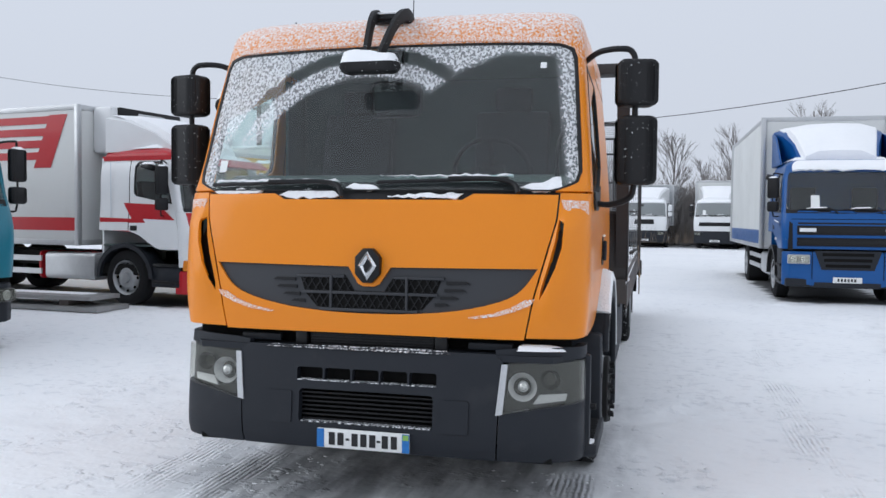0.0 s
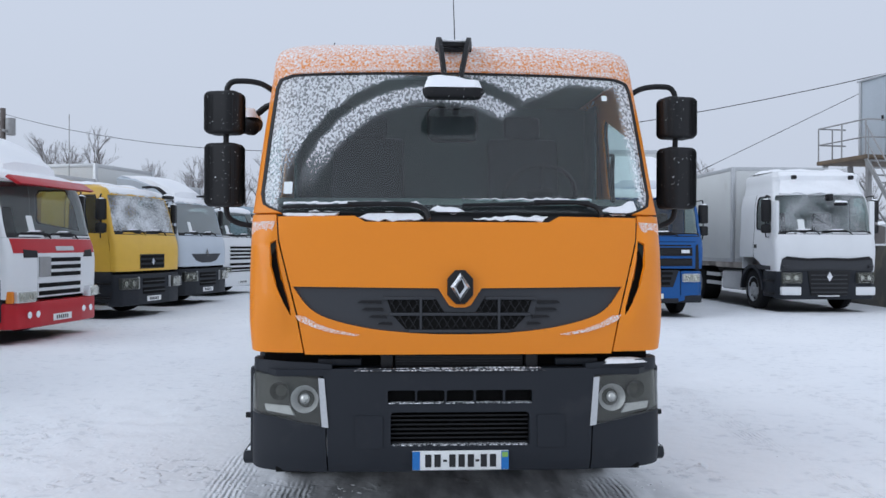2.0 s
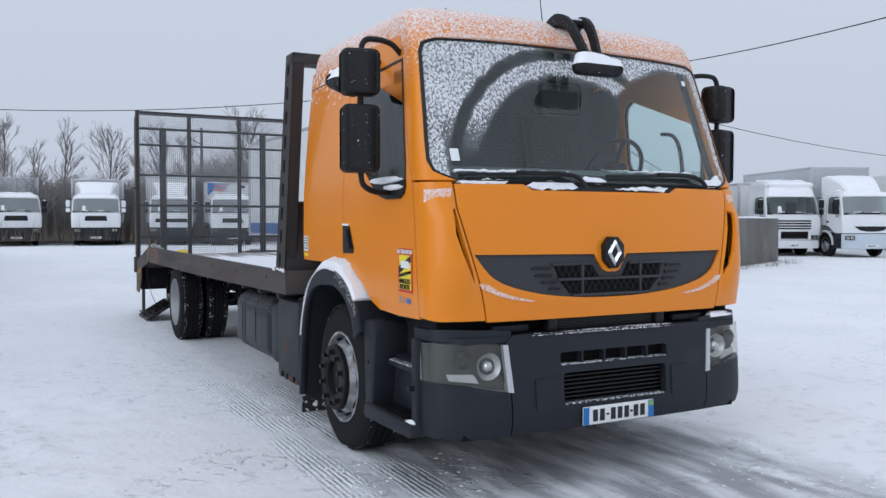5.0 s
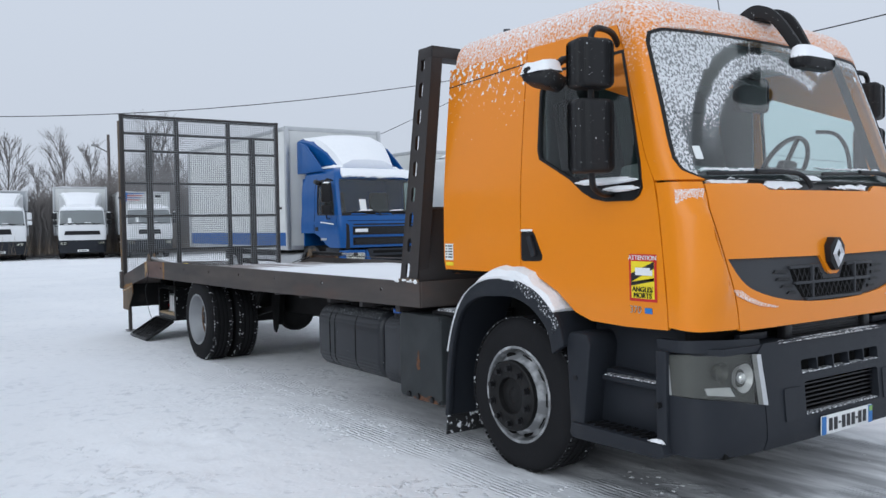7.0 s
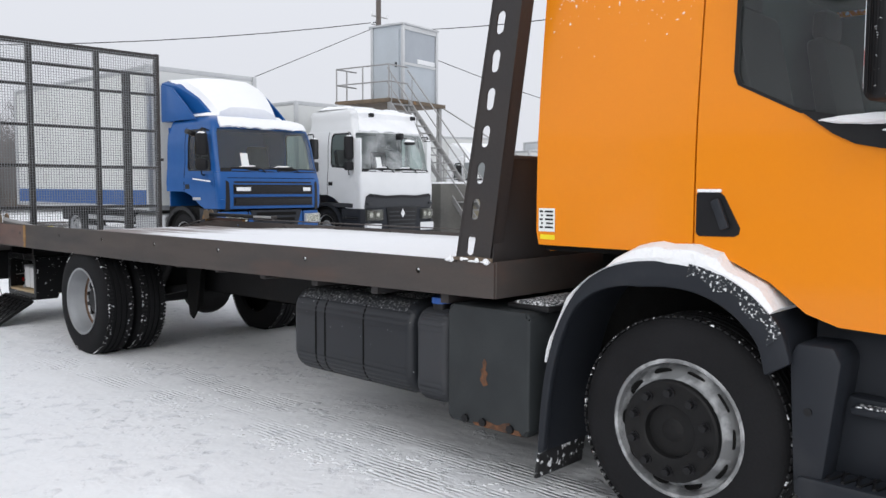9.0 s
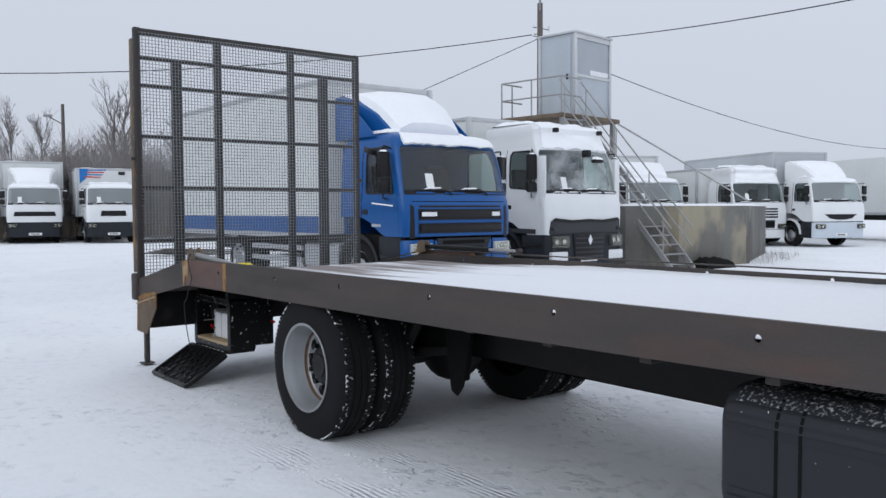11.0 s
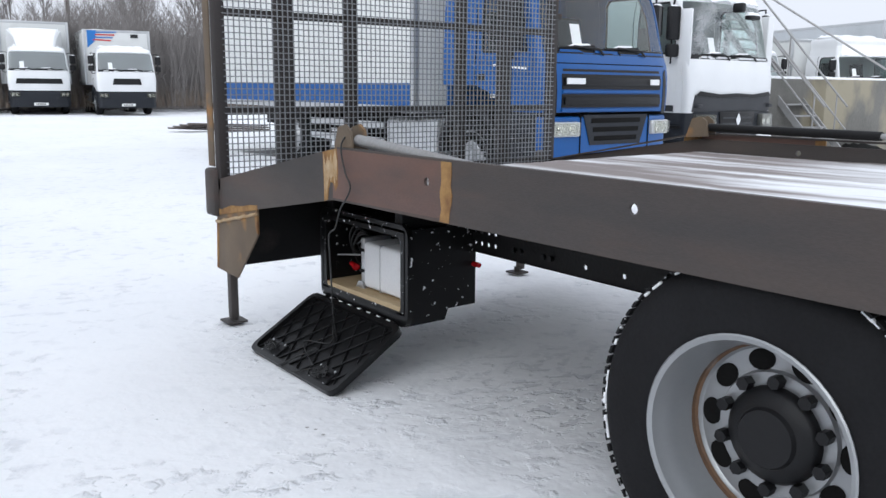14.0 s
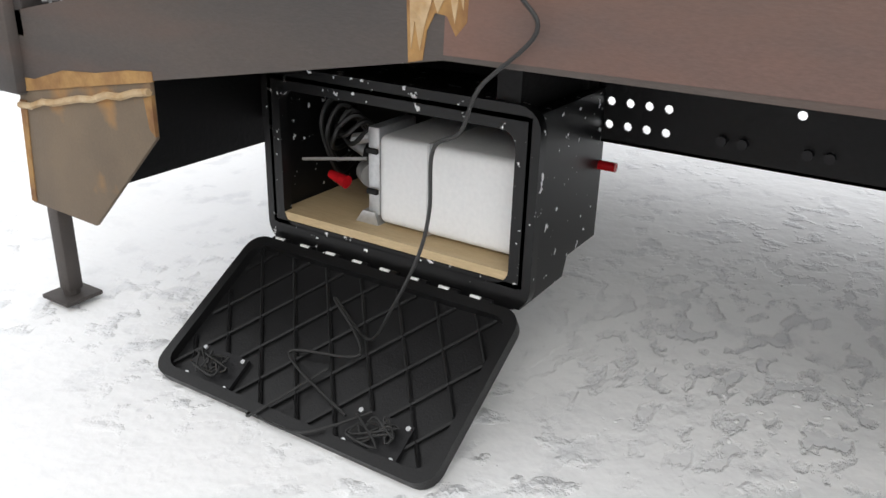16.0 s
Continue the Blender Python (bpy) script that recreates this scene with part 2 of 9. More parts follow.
M = dict(
    orange=material("orange_paint", ORANGE, 0.33, amount=0.12, second=(0.69, 0.208, 0.004), scale=2.0, coat=0.24, rough_var=0.06, grain=0.03, spec=0.3),
    orange_roof=frosted("orange_paint_snowy", ORANGE, 0.35, low=2.20, high=2.78, lo=0.47, hi=0.82, grain=72.0, coat=0.1),
    orange_quarter=frosted("orange_paint_flecked", ORANGE, 0.33, low=1.9, high=2.95, lo=0.575, hi=0.65, grain=34.0, coat=0.25),
    plastic=material("dark_grey_plastic", (0.014, 0.0165, 0.022), 0.55, second=(0.021, 0.024, 0.030), spec=0.3, bump=0.15, bump_scale=300, stain=(0.04, 0.041, 0.045), stain_at=(0.6, 0.9), stain_scale=4),
    grillegrey=material("anthracite_plastic", (0.028, 0.030, 0.035), 0.6, second=(0.036, 0.038, 0.043), bump=0.1, bump_scale=250),
    black=material("black_plastic", (0.008, 0.008, 0.009), 0.45, spec=0.3, second=(0.014, 0.014, 0.016), bump=0.1, bump_scale=200),
    black_mirror=frosted("black_mirror_housing", (0.010, 0.010, 0.011), 0.6, low=-60, high=60, grain=70.0, lo=0.68, hi=0.74, coat=0.0),
    black_box=frosted("black_toolbox_plastic", (0.0055, 0.0055, 0.006), 0.36, low=-3.0, high=3.0, grain=34.0, lo=0.68, hi=0.71, coat=0.0),
    black_lid=material("ribbed_black_plastic", (0.0065, 0.0065, 0.007), 0.4, second=(0.011, 0.011, 0.012), bump=0.1, bump_scale=180, spec=0.35),
    # near-black: shade of recesses, gaps and holes put into the colour; also gravel
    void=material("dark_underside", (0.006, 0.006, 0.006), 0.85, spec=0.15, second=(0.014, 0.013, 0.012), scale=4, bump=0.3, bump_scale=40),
    chassis=material("black_chassis_paint", (0.007, 0.007, 0.0075), 0.55, spec=0.25, second=(0.013, 0.012, 0.011), scale=5, bump=0.2, bump_scale=60, stain=(0.05, 0.043, 0.036), stain_at=(0.64, 0.9)),
    rubber=material("tyre_rubber", (0.010, 0.010, 0.011), 0.82, spec=0.18, second=(0.022, 0.022, 0.024), scale=5, bump=0.2, bump_scale=90),
    snowy_rubber=frosted("snowy_tyre_tread", (0.010, 0.010, 0.011), 0.8, low=-60, high=60, grain=42.0, lo=0.60, hi=0.66, coat=0.0),
    rim=material("grey_wheel_steel", (0.36, 0.37, 0.38), 0.36, metal=0.55, second=(0.25, 0.255, 0.26), scale=5, stain=(0.26, 0.18, 0.11), stain_at=(0.72, 0.85), grain=0.05),
    rim_snow=frosted("frosted_wheel_steel", (0.20, 0.205, 0.21), 0.45, low=-60, high=60, grain=11, lo=0.46, hi=0.90, coat=0.0),
    orange_dusted=frosted("snow_dusted_orange_paint", ORANGE, 0.4, low=-60, high=60, grain=120.0, lo=0.32, hi=0.66, coat=0.0),
    plastic_dusted=frosted("snow_dusted_plastic", (0.020, 0.023, 0.029), 0.6, low=-60, high=60, grain=75.0, lo=0.44, hi=0.60, coat=0.0),
    caked=frosted("snow_caked_rubber", (0.018, 0.018, 0.019), 0.75, low=-60, high=60, grain=26.0, lo=0.545, hi=0.62, coat=0.0),
    plastic_flecked=frosted("snow_flecked_plastic", (0.017, 0.020, 0.025), 0.6, low=-60, high=60, grain=80.0, lo=0.54, hi=0.66, coat=0.0),
    tank_plastic=frosted("snow_flecked_tank_plastic", (0.020, 0.022, 0.026), 0.42, low=-60, high=60, grain=60.0, lo=0.73, hi=0.77, coat=0.0),
    rusty=material("rusty_steel", (0.12, 0.07, 0.042), 0.8, stain=(0.33, 0.33, 0.33), stain_at=(0.56, 0.64), second=(0.24, 0.13, 0.06), scale=16, bump=0.3, bump_scale=120),
    steel=material("brown_mill_steel", (0.072, 0.058, 0.051), 0.58, metal=0.15, second=(0.050, 0.046, 0.045), scale=2.4, amount=1.0, bump=0.14, bump_scale=150,
                   stain=(0.108, 0.060, 0.044), stain_at=(0.55, 0.80), stain_scale=1.6, stretch=(1, 0.45, 2.2), grain=0.22, rough_var=0.18),
    steel_red=material("reddish_rolled_steel", (0.128, 0.074, 0.060), 0.55, metal=0.1, second=(0.078, 0.060, 0.055), scale=3.0, amount=0.9, bump=0.1, bump_scale=150, stain=(0.165, 0.084, 0.060), stain_at=(0.50, 0.75), stain_scale=2.6, stretch=(1, 0.6, 1.8), grain=0.22, rough_var=0.18),
    steel_rust=material("brown_rusted_plate", (0.15, 0.11, 0.072), 0.7, second=(0.105, 0.08, 0.058), scale=4, amount=0.9, bump=0.15, bump_scale=150, stain=(0.30, 0.155, 0.05), stain_at=(0.60, 0.72), stain_scale=5, grain=0.12),
    rust_run=material("ochre_rust_run", (0.33, 0.19, 0.065), 0.8, second=(0.16, 0.075, 0.03), scale=14, amount=1.0, bump=0.2, bump_scale=130, grain=0.15),
    weld_pale=material("pale_weld_spatter", (0.45, 0.34, 0.21), 0.75, second=(0.31, 0.19, 0.08), scale=22, amount=0.9, bump=0.4, bump_scale=90, grain=0.2),
    rust_spot=material("dark_rust_spot", (0.15, 0.062, 0.025), 0.85, second=(0.05, 0.030, 0.022), scale=30, amount=1.0, bump=0.3, bump_scale=110, grain=0.3),
    box_grey=material("greyed_plastic", (0.030, 0.034, 0.036), 0.55, second=(0.020, 0.023, 0.025), scale=4, amount=0.9, spec=0.3, bump=0.12, bump_scale=200, stain=(0.055, 0.055, 0.054), stain_at=(0.6, 0.9), stain_scale=4),
    tank_frost=frosted("frosted_tank_shoulder", (0.020, 0.022, 0.026), 0.5, low=-60, high=60, grain=75.0, lo=0.52, hi=0.86, coat=0.0),
    steel_dark=material("dark_gate_steel", (0.032, 0.029, 0.029), 0.6, metal=0.15, second=(0.055, 0.041, 0.034), scale=3, bump=0.15, bump_scale=140),
    galv=material("galvanised_wire", (0.25, 0.26, 0.27), 0.5, metal=0.3, second=(0.14, 0.145, 0.15), scale=5),
    galv_tower=material("galvanised_steel", (0.33, 0.33, 0.33), 0.55, metal=0.4, second=(0.22, 0.2, 0.18), scale=4, stain=(0.18, 0.1, 0.05), stain_at=(0.66, 0.8)),
    chrome=material("chrome", (0.78, 0.79, 0.8), 0.14, metal=1.0, amount=0.1),
    silver=material("silver_plastic", (0.55, 0.56, 0.57), 0.32, metal=0.5, amount=0.2),
    reflector=material("lamp_reflector", (0.75, 0.76, 0.78), 0.12, metal=1.0, amount=0.15),
    lamp_dark=material("lamp_bezel", (0.045, 0.047, 0.043), 0.35, metal=0.2, amount=0.4),
    lamp_shell=material("lamp_shell", (0.72, 0.73, 0.75), 0.25, metal=0.35, amount=0.2),
    white_plastic=material("white_plastic", (0.78, 0.79, 0.8), 0.5, second=(0.7, 0.71, 0.72), amount=0.4),
    plate_white=material("plate_white", (0.78, 0.79, 0.78), 0.4, second=(0.6, 0.6, 0.58), amount=0.4, scale=14),
    plate_blue=material("plate_blue", (0.02, 0.16, 0.48), 0.4),
    ink=material("black_ink", (0.01, 0.01, 0.012), 0.5),
    red=material("red_print", (0.55, 0.015, 0.02), 0.4),
    yellow=material("yellow_print", (0.85, 0.68, 0.02), 0.4),
    green=material("green_print", (0.25, 0.45, 0.1), 0.4),
    paper=material("white_paper", (0.78, 0.8, 0.79), 0.7, amount=0.15),
    snow=snow_material("settled_snow"),
    snow_thin=snow_material("thin_crusted_snow", bump=0.9, scale=60.0),
    plywood=material("plywood", (0.52, 0.40, 0.24), 0.65, second=(0.42, 0.30, 0.16), scale=5, stretch=(8, 0.6, 4), bump=0.1, bump_scale=60),
    cable=material("black_cable", (0.015, 0.015, 0.015), 0.5),
    blue_cap=material("blue_cap", (0.02, 0.10, 0.40), 0.4),
    red_lens=material("red_lens", (0.45, 0.01, 0.015), 0.2),
    amber=material("amber_lens", (0.7, 0.22, 0.02), 0.2),
    interior=material("grey_cab_trim", (0.060, 0.084, 0.083), 0.8, second=(0.045, 0.060, 0.060), bump=0.1, bump_scale=100),
    dash=material("grey_dashboard", (0.16, 0.19, 0.18), 0.7, second=(0.07, 0.078, 0.074), bump=0.15, bump_scale=200),
    seat=material("dark_seat_cloth", (0.028, 0.031, 0.034), 0.9, bump=0.3, bump_scale=220),
    glass=glass("clear_glass", (0.84, 0.90, 0.885)),
    glass_lens=glass("lamp_glass", (0.88, 0.88, 0.84), 0.05, (0.50, 0.50, 0.46), 0.05, 1.35),
    mirror=material("mirror_glass", (0.75, 0.77, 0.78), 0.03, metal=1.0, amount=0.05, rough_var=0.01),
    concrete=material("stained_concrete", (0.17, 0.165, 0.15), 0.9, second=(0.085, 0.083, 0.078), amount=0.9, scale=0.8, bump=0.4, bump_scale=30, stain=(0.30, 0.27, 0.20), stain_at=(0.58, 0.66), stain_scale=0.7, stretch=(1, 1, 0.6)),
    wood_pole=material("weathered_pole", (0.13, 0.11, 0.10), 0.85, scale=3, stretch=(6, 6, 0.5), bump=0.4),
    bark=material("bare_bark", (0.13, 0.115, 0.105), 0.9, second=(0.2, 0.18, 0.17), scale=2),
    # twigs are frosted; distance haze is also put into their paler colour
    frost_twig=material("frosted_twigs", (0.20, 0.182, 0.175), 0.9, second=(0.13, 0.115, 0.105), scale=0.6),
    # scrub paled beyond its frost: distance haze put into both tones
    scrub=material("frosted_scrub", (0.20, 0.184, 0.175), 0.95, second=(0.30, 0.284, 0.278), scale=0.8),
    bush=material("brown_bush", (0.13, 0.10, 0.075), 0.9, second=(0.22, 0.19, 0.16), scale=0.8),
    render_wall=material("grey_render", (0.42, 0.42, 0.41), 0.85, second=(0.33, 0.33, 0.32), scale=1.2, bump=0.2),
    win_dark=material("dark_window_glass", (0.03, 0.035, 0.04), 0.08, amount=0.2),
    alu=material("brushed_aluminium", (0.55, 0.56, 0.57), 0.4, metal=0.7, amount=0.3),
    red_paint=material("red_lorry_paint", (0.42, 0.010, 0.018), 0.38, coat=0.15, amount=0.15, grain=0.03, spec=0.3),
    white_paint=material("white_lorry_paint", (0.74, 0.75, 0.76), 0.38, coat=0.3, second=(0.64, 0.65, 0.66), amount=0.5, scale=1.2, grain=0.05),
    grey_paint=material("light_grey_paint", (0.52, 0.57, 0.63), 0.38, coat=0.3, amount=0.3, scale=1.2),
    blue_paint=material("blue_lorry_paint", (0.008, 0.082, 0.285), 0.36, coat=0.15, amount=0.25, grain=0.03, spec=0.3),
    teal_paint=material("teal_lorry_paint", (0.01, 0.16, 0.23), 0.35, coat=0.4, amount=0.25),
    yellow_paint=material("yellow_lorry_paint", (0.70, 0.43, 0.055), 0.36, coat=0.2, amount=0.2, grain=0.03, spec=0.3),
    body_white=material("white_box_body", (0.66, 0.67, 0.66), 0.5, second=(0.58, 0.59, 0.58), amount=0.6, scale=0.7, stain=(0.5, 0.49, 0.46), stain_at=(0.6, 0.9), stain_scale=1.5),
    curtain=material("grey_curtain_side", (0.44, 0.46, 0.48), 0.6, second=(0.38, 0.4, 0.42), amount=0.6, scale=0.8, stretch=(1, 3, 0.6)),
    bus_paint=material("blue_grey_coach_paint", (0.22, 0.31, 0.38), 0.4, coat=0.3, amount=0.3),
)


# ---- mesh helpers ----
def finish(name, bm, mat, parent=None, label="", smooth=35.0):
    bmesh.ops.recalc_face_normals(bm, faces=bm.faces)
    me = bpy.data.meshes.new(name)
    bm.to_mesh(me)
    bm.free()
    me.materials.append(M[mat] if isinstance(mat, str) else mat)
    if smooth:
        me.shade_smooth()
        me.set_sharp_from_angle(angle=radians(smooth))
    ob = new(name, me)
    if parent is not None:
        ob.parent = parent
    if label:
        ob["label"] = label
    return ob


def part(name, bm, mat, parent, label="", smooth=35.0):
    return finish(name, bm, mat, parent, label, smooth)


def thing(name, label, category, m=None, group="", kind=""):
    ob = new(name)
    ob.empty_display_size = 0.2
    if m is not None:
        ob.matrix_world = m
    return tagged(ob, label, category, group, kind)


def box(x0, x1, y0, y1, z0, z1, bevel=0.0, bm=None, seg=2):
    own = bmesh.new()
    vs = bmesh.ops.create_cube(own, size=1)["verts"]
    for v in vs:
        v.co = Vector(((x0 + x1) / 2 + v.co.x * (x1 - x0), (y0 + y1) / 2 + v.co.y * (y1 - y0), (z0 + z1) / 2 + v.co.z * (z1 - z0)))
    if bevel:
        bmesh.ops.bevel(own, geom=own.edges[:], offset=bevel, segments=seg, affect='EDGES', profile=0.5)
    return merge(bm, own)


def merge(bm, own):
    """Adds one mesh to another, or gives it back alone."""
    if bm is None:
        return own
    me = bpy.data.meshes.new("tmp")
    own.to_mesh(me)
    own.free()
    bm.from_mesh(me)
    bpy.data.meshes.remove(me)
    return bm


def moved(bm, m):
    bmesh.ops.transform(bm, matrix=m, verts=bm.verts)
    return bm


def prism(pts, axis, a, b, bevel=0.0, bm=None, seg=2):
    """A polygon drawn in the plane across an axis (x: y,z; y: x,z; z: x,y), pulled out from a to b."""
    own = bmesh.new()

    def at(p, h):
        return {"x": (h, p[0], p[1]), "y": (p[0], h, p[1]), "z": (p[0], p[1], h)}[axis]
    lo = [own.verts.new(at(p, a)) for p in pts]
    hi = [own.verts.new(at(p, b)) for p in pts]
    own.faces.new(lo)
    own.faces.new(hi[::-1])
    k = len(pts)
    for i in range(k):
        own.faces.new((lo[i], hi[i], hi[(i + 1) % k], lo[(i + 1) % k]))
    bmesh.ops.recalc_face_normals(own, faces=own.faces)
    if bevel:
        bmesh.ops.bevel(own, geom=own.edges[:], offset=bevel, segments=seg, affect='EDGES', profile=0.5)
    return merge(bm, own)


def tube(pts, r, seg=8, bm=None, closed=False, r_end=None):
    """A round bar along a line of points."""
    own = bmesh.new()
    pts = [Vector(p) for p in pts]
    k = len(pts)
    rings = []
    ref = None
    for i, p in enumerate(pts):
        if closed:
            d = pts[(i + 1) % k] - pts[i - 1]
        else:
            d = pts[min(i + 1, k - 1)] - pts[max(i - 1, 0)]
        d = d.normalized() if d.length > 1e-9 else Vector((0, 0, 1))
        if ref is None:
            ref = d.orthogonal().normalized()
        ref = (ref - d * ref.dot(d))
        ref = ref.normalized() if ref.length > 1e-6 else d.orthogonal().normalized()
        side = d.cross(ref)
        rr = r if r_end is None else r + (r_end - r) * i / max(1, k - 1)
        rings.append([own.verts.new(p + rr * (math.cos(2 * math.pi * j / seg) * ref + math.sin(2 * math.pi * j / seg) * side)) for j in range(seg)])
    for i in range(k if closed else k - 1):
        a, b = rings[i], rings[(i + 1) % k]
        for j in range(seg):
            own.faces.new((a[j], a[(j + 1) % seg], b[(j + 1) % seg], b[j]))
    if not closed:
        own.faces.new(rings[0][::-1])
        own.faces.new(rings[-1])
    return merge(bm, own)


def bent(pts, n=6):
    """A smooth line through points."""
    pts = [Vector(p) for p in pts]
    out = []
    for i in range(len(pts) - 1):
        a, b = pts[max(i - 1, 0)], pts[min(i + 2, len(pts) - 1)]
        p, q = pts[i], pts[i + 1]
        for j in range(n):
            t = j / n
            out.append(0.5 * ((2 * p) + (q - a) * t + (2 * a - 5 * p + 4 * q - b) * t * t + (3 * p - a - 3 * q + b) * t ** 3))
    return out + [pts[-1]]


def lathe(profile, axis_at, seg=40, bm=None, hollow=False):
    """A turned shape round an axis along x: profile of (x, radius)."""
    own = bmesh.new()
    cx, cy, cz = axis_at
    rings = [[own.verts.new((cx + x, cy + r * math.cos(2 * math.pi * j / seg), cz + r * math.sin(2 * math.pi * j / seg))) for j in range(seg)] for x, r in profile]
    for a, b in zip(rings, rings[1:]):
        for j in range(seg):
            own.faces.new((a[j], a[(j + 1) % seg], b[(j + 1) % seg], b[j]))
    if not hollow:
        own.faces.new(rings[0][::-1])
        own.faces.new(rings[-1])
    return merge(bm, own)


def loft(rings, bm=None, caps=True):
    own = bmesh.new()
    rr = [[own.verts.new(p) for p in ring] for ring in rings]
    k = len(rr[0])
    for a, b in zip(rr, rr[1:]):
        for j in range(k):
            own.faces.new((a[j], a[(j + 1) % k], b[(j + 1) % k], b[j]))
    if caps:
        own.faces.new(rr[0][::-1])
        own.faces.new(rr[-1])
    return merge(bm, own)


def sheet(poly, mapping, holes=(), du=0.0, dv=0.0, thick=0.02, flip=False, bm=None):
    """A panel cut from a flat outline with holes, sliced finely, laid on a curved surface by mapping(u, v), with thickness to the inside."""
    own = bmesh.new()
    edges = []
    for loop in (poly, *holes):
        vs = [own.verts.new((p[0], p[1], 0)) for p in loop]
        for i in range(len(vs)):
            edges.append(own.edges.new((vs[i], vs[(i + 1) % len(vs)])))
    if holes:
        bmesh.ops.triangle_fill(own, use_beauty=True, use_dissolve=False, edges=edges, normal=(0, 0, 1))
    else:
        own.faces.new(own.verts[:])
    us, ws = [p[0] for p in poly], [p[1] for p in poly]
    for step, lo, hi, no in ((du, min(us), max(us), (1, 0, 0)), (dv, min(ws), max(ws), (0, 1, 0))):
        if step:
            k = max(1, round((hi - lo) / step))
            for i in range(1, k):
                c = lo + (hi - lo) * i / k
                co = (c, 0, 0) if no[0] else (0, c, 0)
                bmesh.ops.bisect_plane(own, geom=own.verts[:] + own.edges[:] + own.faces[:], plane_co=co, plane_no=no, dist=1e-5)
    own.normal_update()
    for f in own.faces:
        if f.normal.z < 0:
            f.normal_flip()
    if flip:
        for f in own.faces:
            f.normal_flip()
    for v in own.verts:
        v.co = Vector(mapping(v.co.x, v.co.y))
    own.normal_update()
    if thick:
        faces = own.faces[:]
        normals = {v: v.normal.copy() for v in own.verts}
        twin = {v: own.verts.new(v.co - thick * normals[v]) for v in own.verts[:]}
        rim = [e for e in own.edges if len(e.link_faces) == 1]
        for f in faces:
            own.faces.new([twin[v] for v in reversed(f.verts)])
        for e in rim:
            a, b = e.verts
            own.faces.new((a, b, twin[b], twin[a]))
    return merge(bm, own)


def curve(xs, ys):
    """A smooth function through points."""
    xs, ys = np.array(xs, float), np.array(ys, float)
    d = np.gradient(ys, xs)

    def f(x):
        x = min(max(x, xs[0]), xs[-1])
        i = min(max(int(np.searchsorted(xs, x)) - 1, 0), len(xs) - 2)
        h = xs[i + 1] - xs[i]
        t = (x - xs[i]) / h
        return float((2 * t ** 3 - 3 * t * t + 1) * ys[i] + (t ** 3 - 2 * t * t + t) * h * d[i] + (-2 * t ** 3 + 3 * t * t) * ys[i + 1] + (t ** 3 - t * t) * h * d[i + 1])
    return f


def rounded(x0, x1, z0, z1, r, n=5):
    out = []
    for cx, cz, a in ((x1 - r, z1 - r, 0), (x0 + r, z1 - r, 90), (x0 + r, z0 + r, 180), (x1 - r, z0 + r, 270)):
        for i in range(n + 1):
            b = radians(a + 90 * i / n)
            out.append((cx + r * math.cos(b), cz + r * math.sin(b)))
    return out


def text_mesh(body, size, mat, parent, m, name="lettering", depth=0.002):
    cu = bpy.data.curves.new("t", 'FONT')
    cu.body, cu.size, cu.extrude, cu.align_x, cu.align_y = body, size, depth, 'CENTER', 'CENTER'
    tmp = bpy.data.objects.new("t", cu)
    scene.collection.objects.link(tmp)
    bpy.context.view_layer.update()
    me = bpy.data.meshes.new_from_object(tmp.evaluated_get(bpy.context.evaluated_depsgraph_get()))
    bpy.data.objects.remove(tmp)
    me.materials.clear()
    me.materials.append(M[mat])
    me.name = name
    ob = new(name, me)
    ob.parent = parent
    ob.matrix_local = m
    return ob


def snow_heap(poly, z, h, seed=0, cell=0.06, edge=0.08):
    """A soft heap of settled snow over an outline in plan; z: its base height at (x, y)."""
    own = bmesh.new()
    vs = [own.verts.new((p[0], p[1], 0)) for p in poly]
    own.faces.new(vs)
    xs, ys = [p[0] for p in poly], [p[1] for p in poly]
    for lo, hi, no in ((min(xs), max(xs), (1, 0, 0)), (min(ys), max(ys), (0, 1, 0))):
        k = max(2, min(60, round((hi - lo) / cell)))
        for i in range(1, k):
            c = lo + (hi - lo) * i / k
            bmesh.ops.bisect_plane(own, geom=own.verts[:] + own.edges[:] + own.faces[:], plane_co=(c, 0, 0) if no[0] else (0, c, 0), plane_no=no, dist=1e-5)
    pts = [Vector((p[0], p[1])) for p in poly]

    def away(p):
        best = 9.0
        for i in range(len(pts)):
            a, b = pts[i - 1], pts[i]
            d = b - a
            t = min(1, max(0, (p - a).dot(d) / max(d.length_squared, 1e-9)))
            best = min(best, (p - a - d * t).length)
        return best
    for v in own.verts:
        p = Vector((v.co.x, v.co.y))
        e = min(1.0, away(p) / edge)
        rise = math.sqrt(max(0.0, 1 - (1 - e) ** 2))
        wob = 0.75 + 0.5 * noise.noise(Vector((p.x * 3.1, p.y * 3.1, seed))) + 0.12 * noise.noise(Vector((p.x * 14, p.y * 14, seed)))
        v.co.z = z(v.co.x, v.co.y) + h * rise * wob - 0.004 * (1 - e)
    return own


# ---- ground ----
def rise(x, y):
    """The yard climbs gently towards the far row of lorries."""
    t = min(1.0, max(0.0, (y - 13) / 21))
    f = t * t * (3 - 2 * t) * 0.13
    return f * min(1.0, max(0.15, (30 - x) / 25))


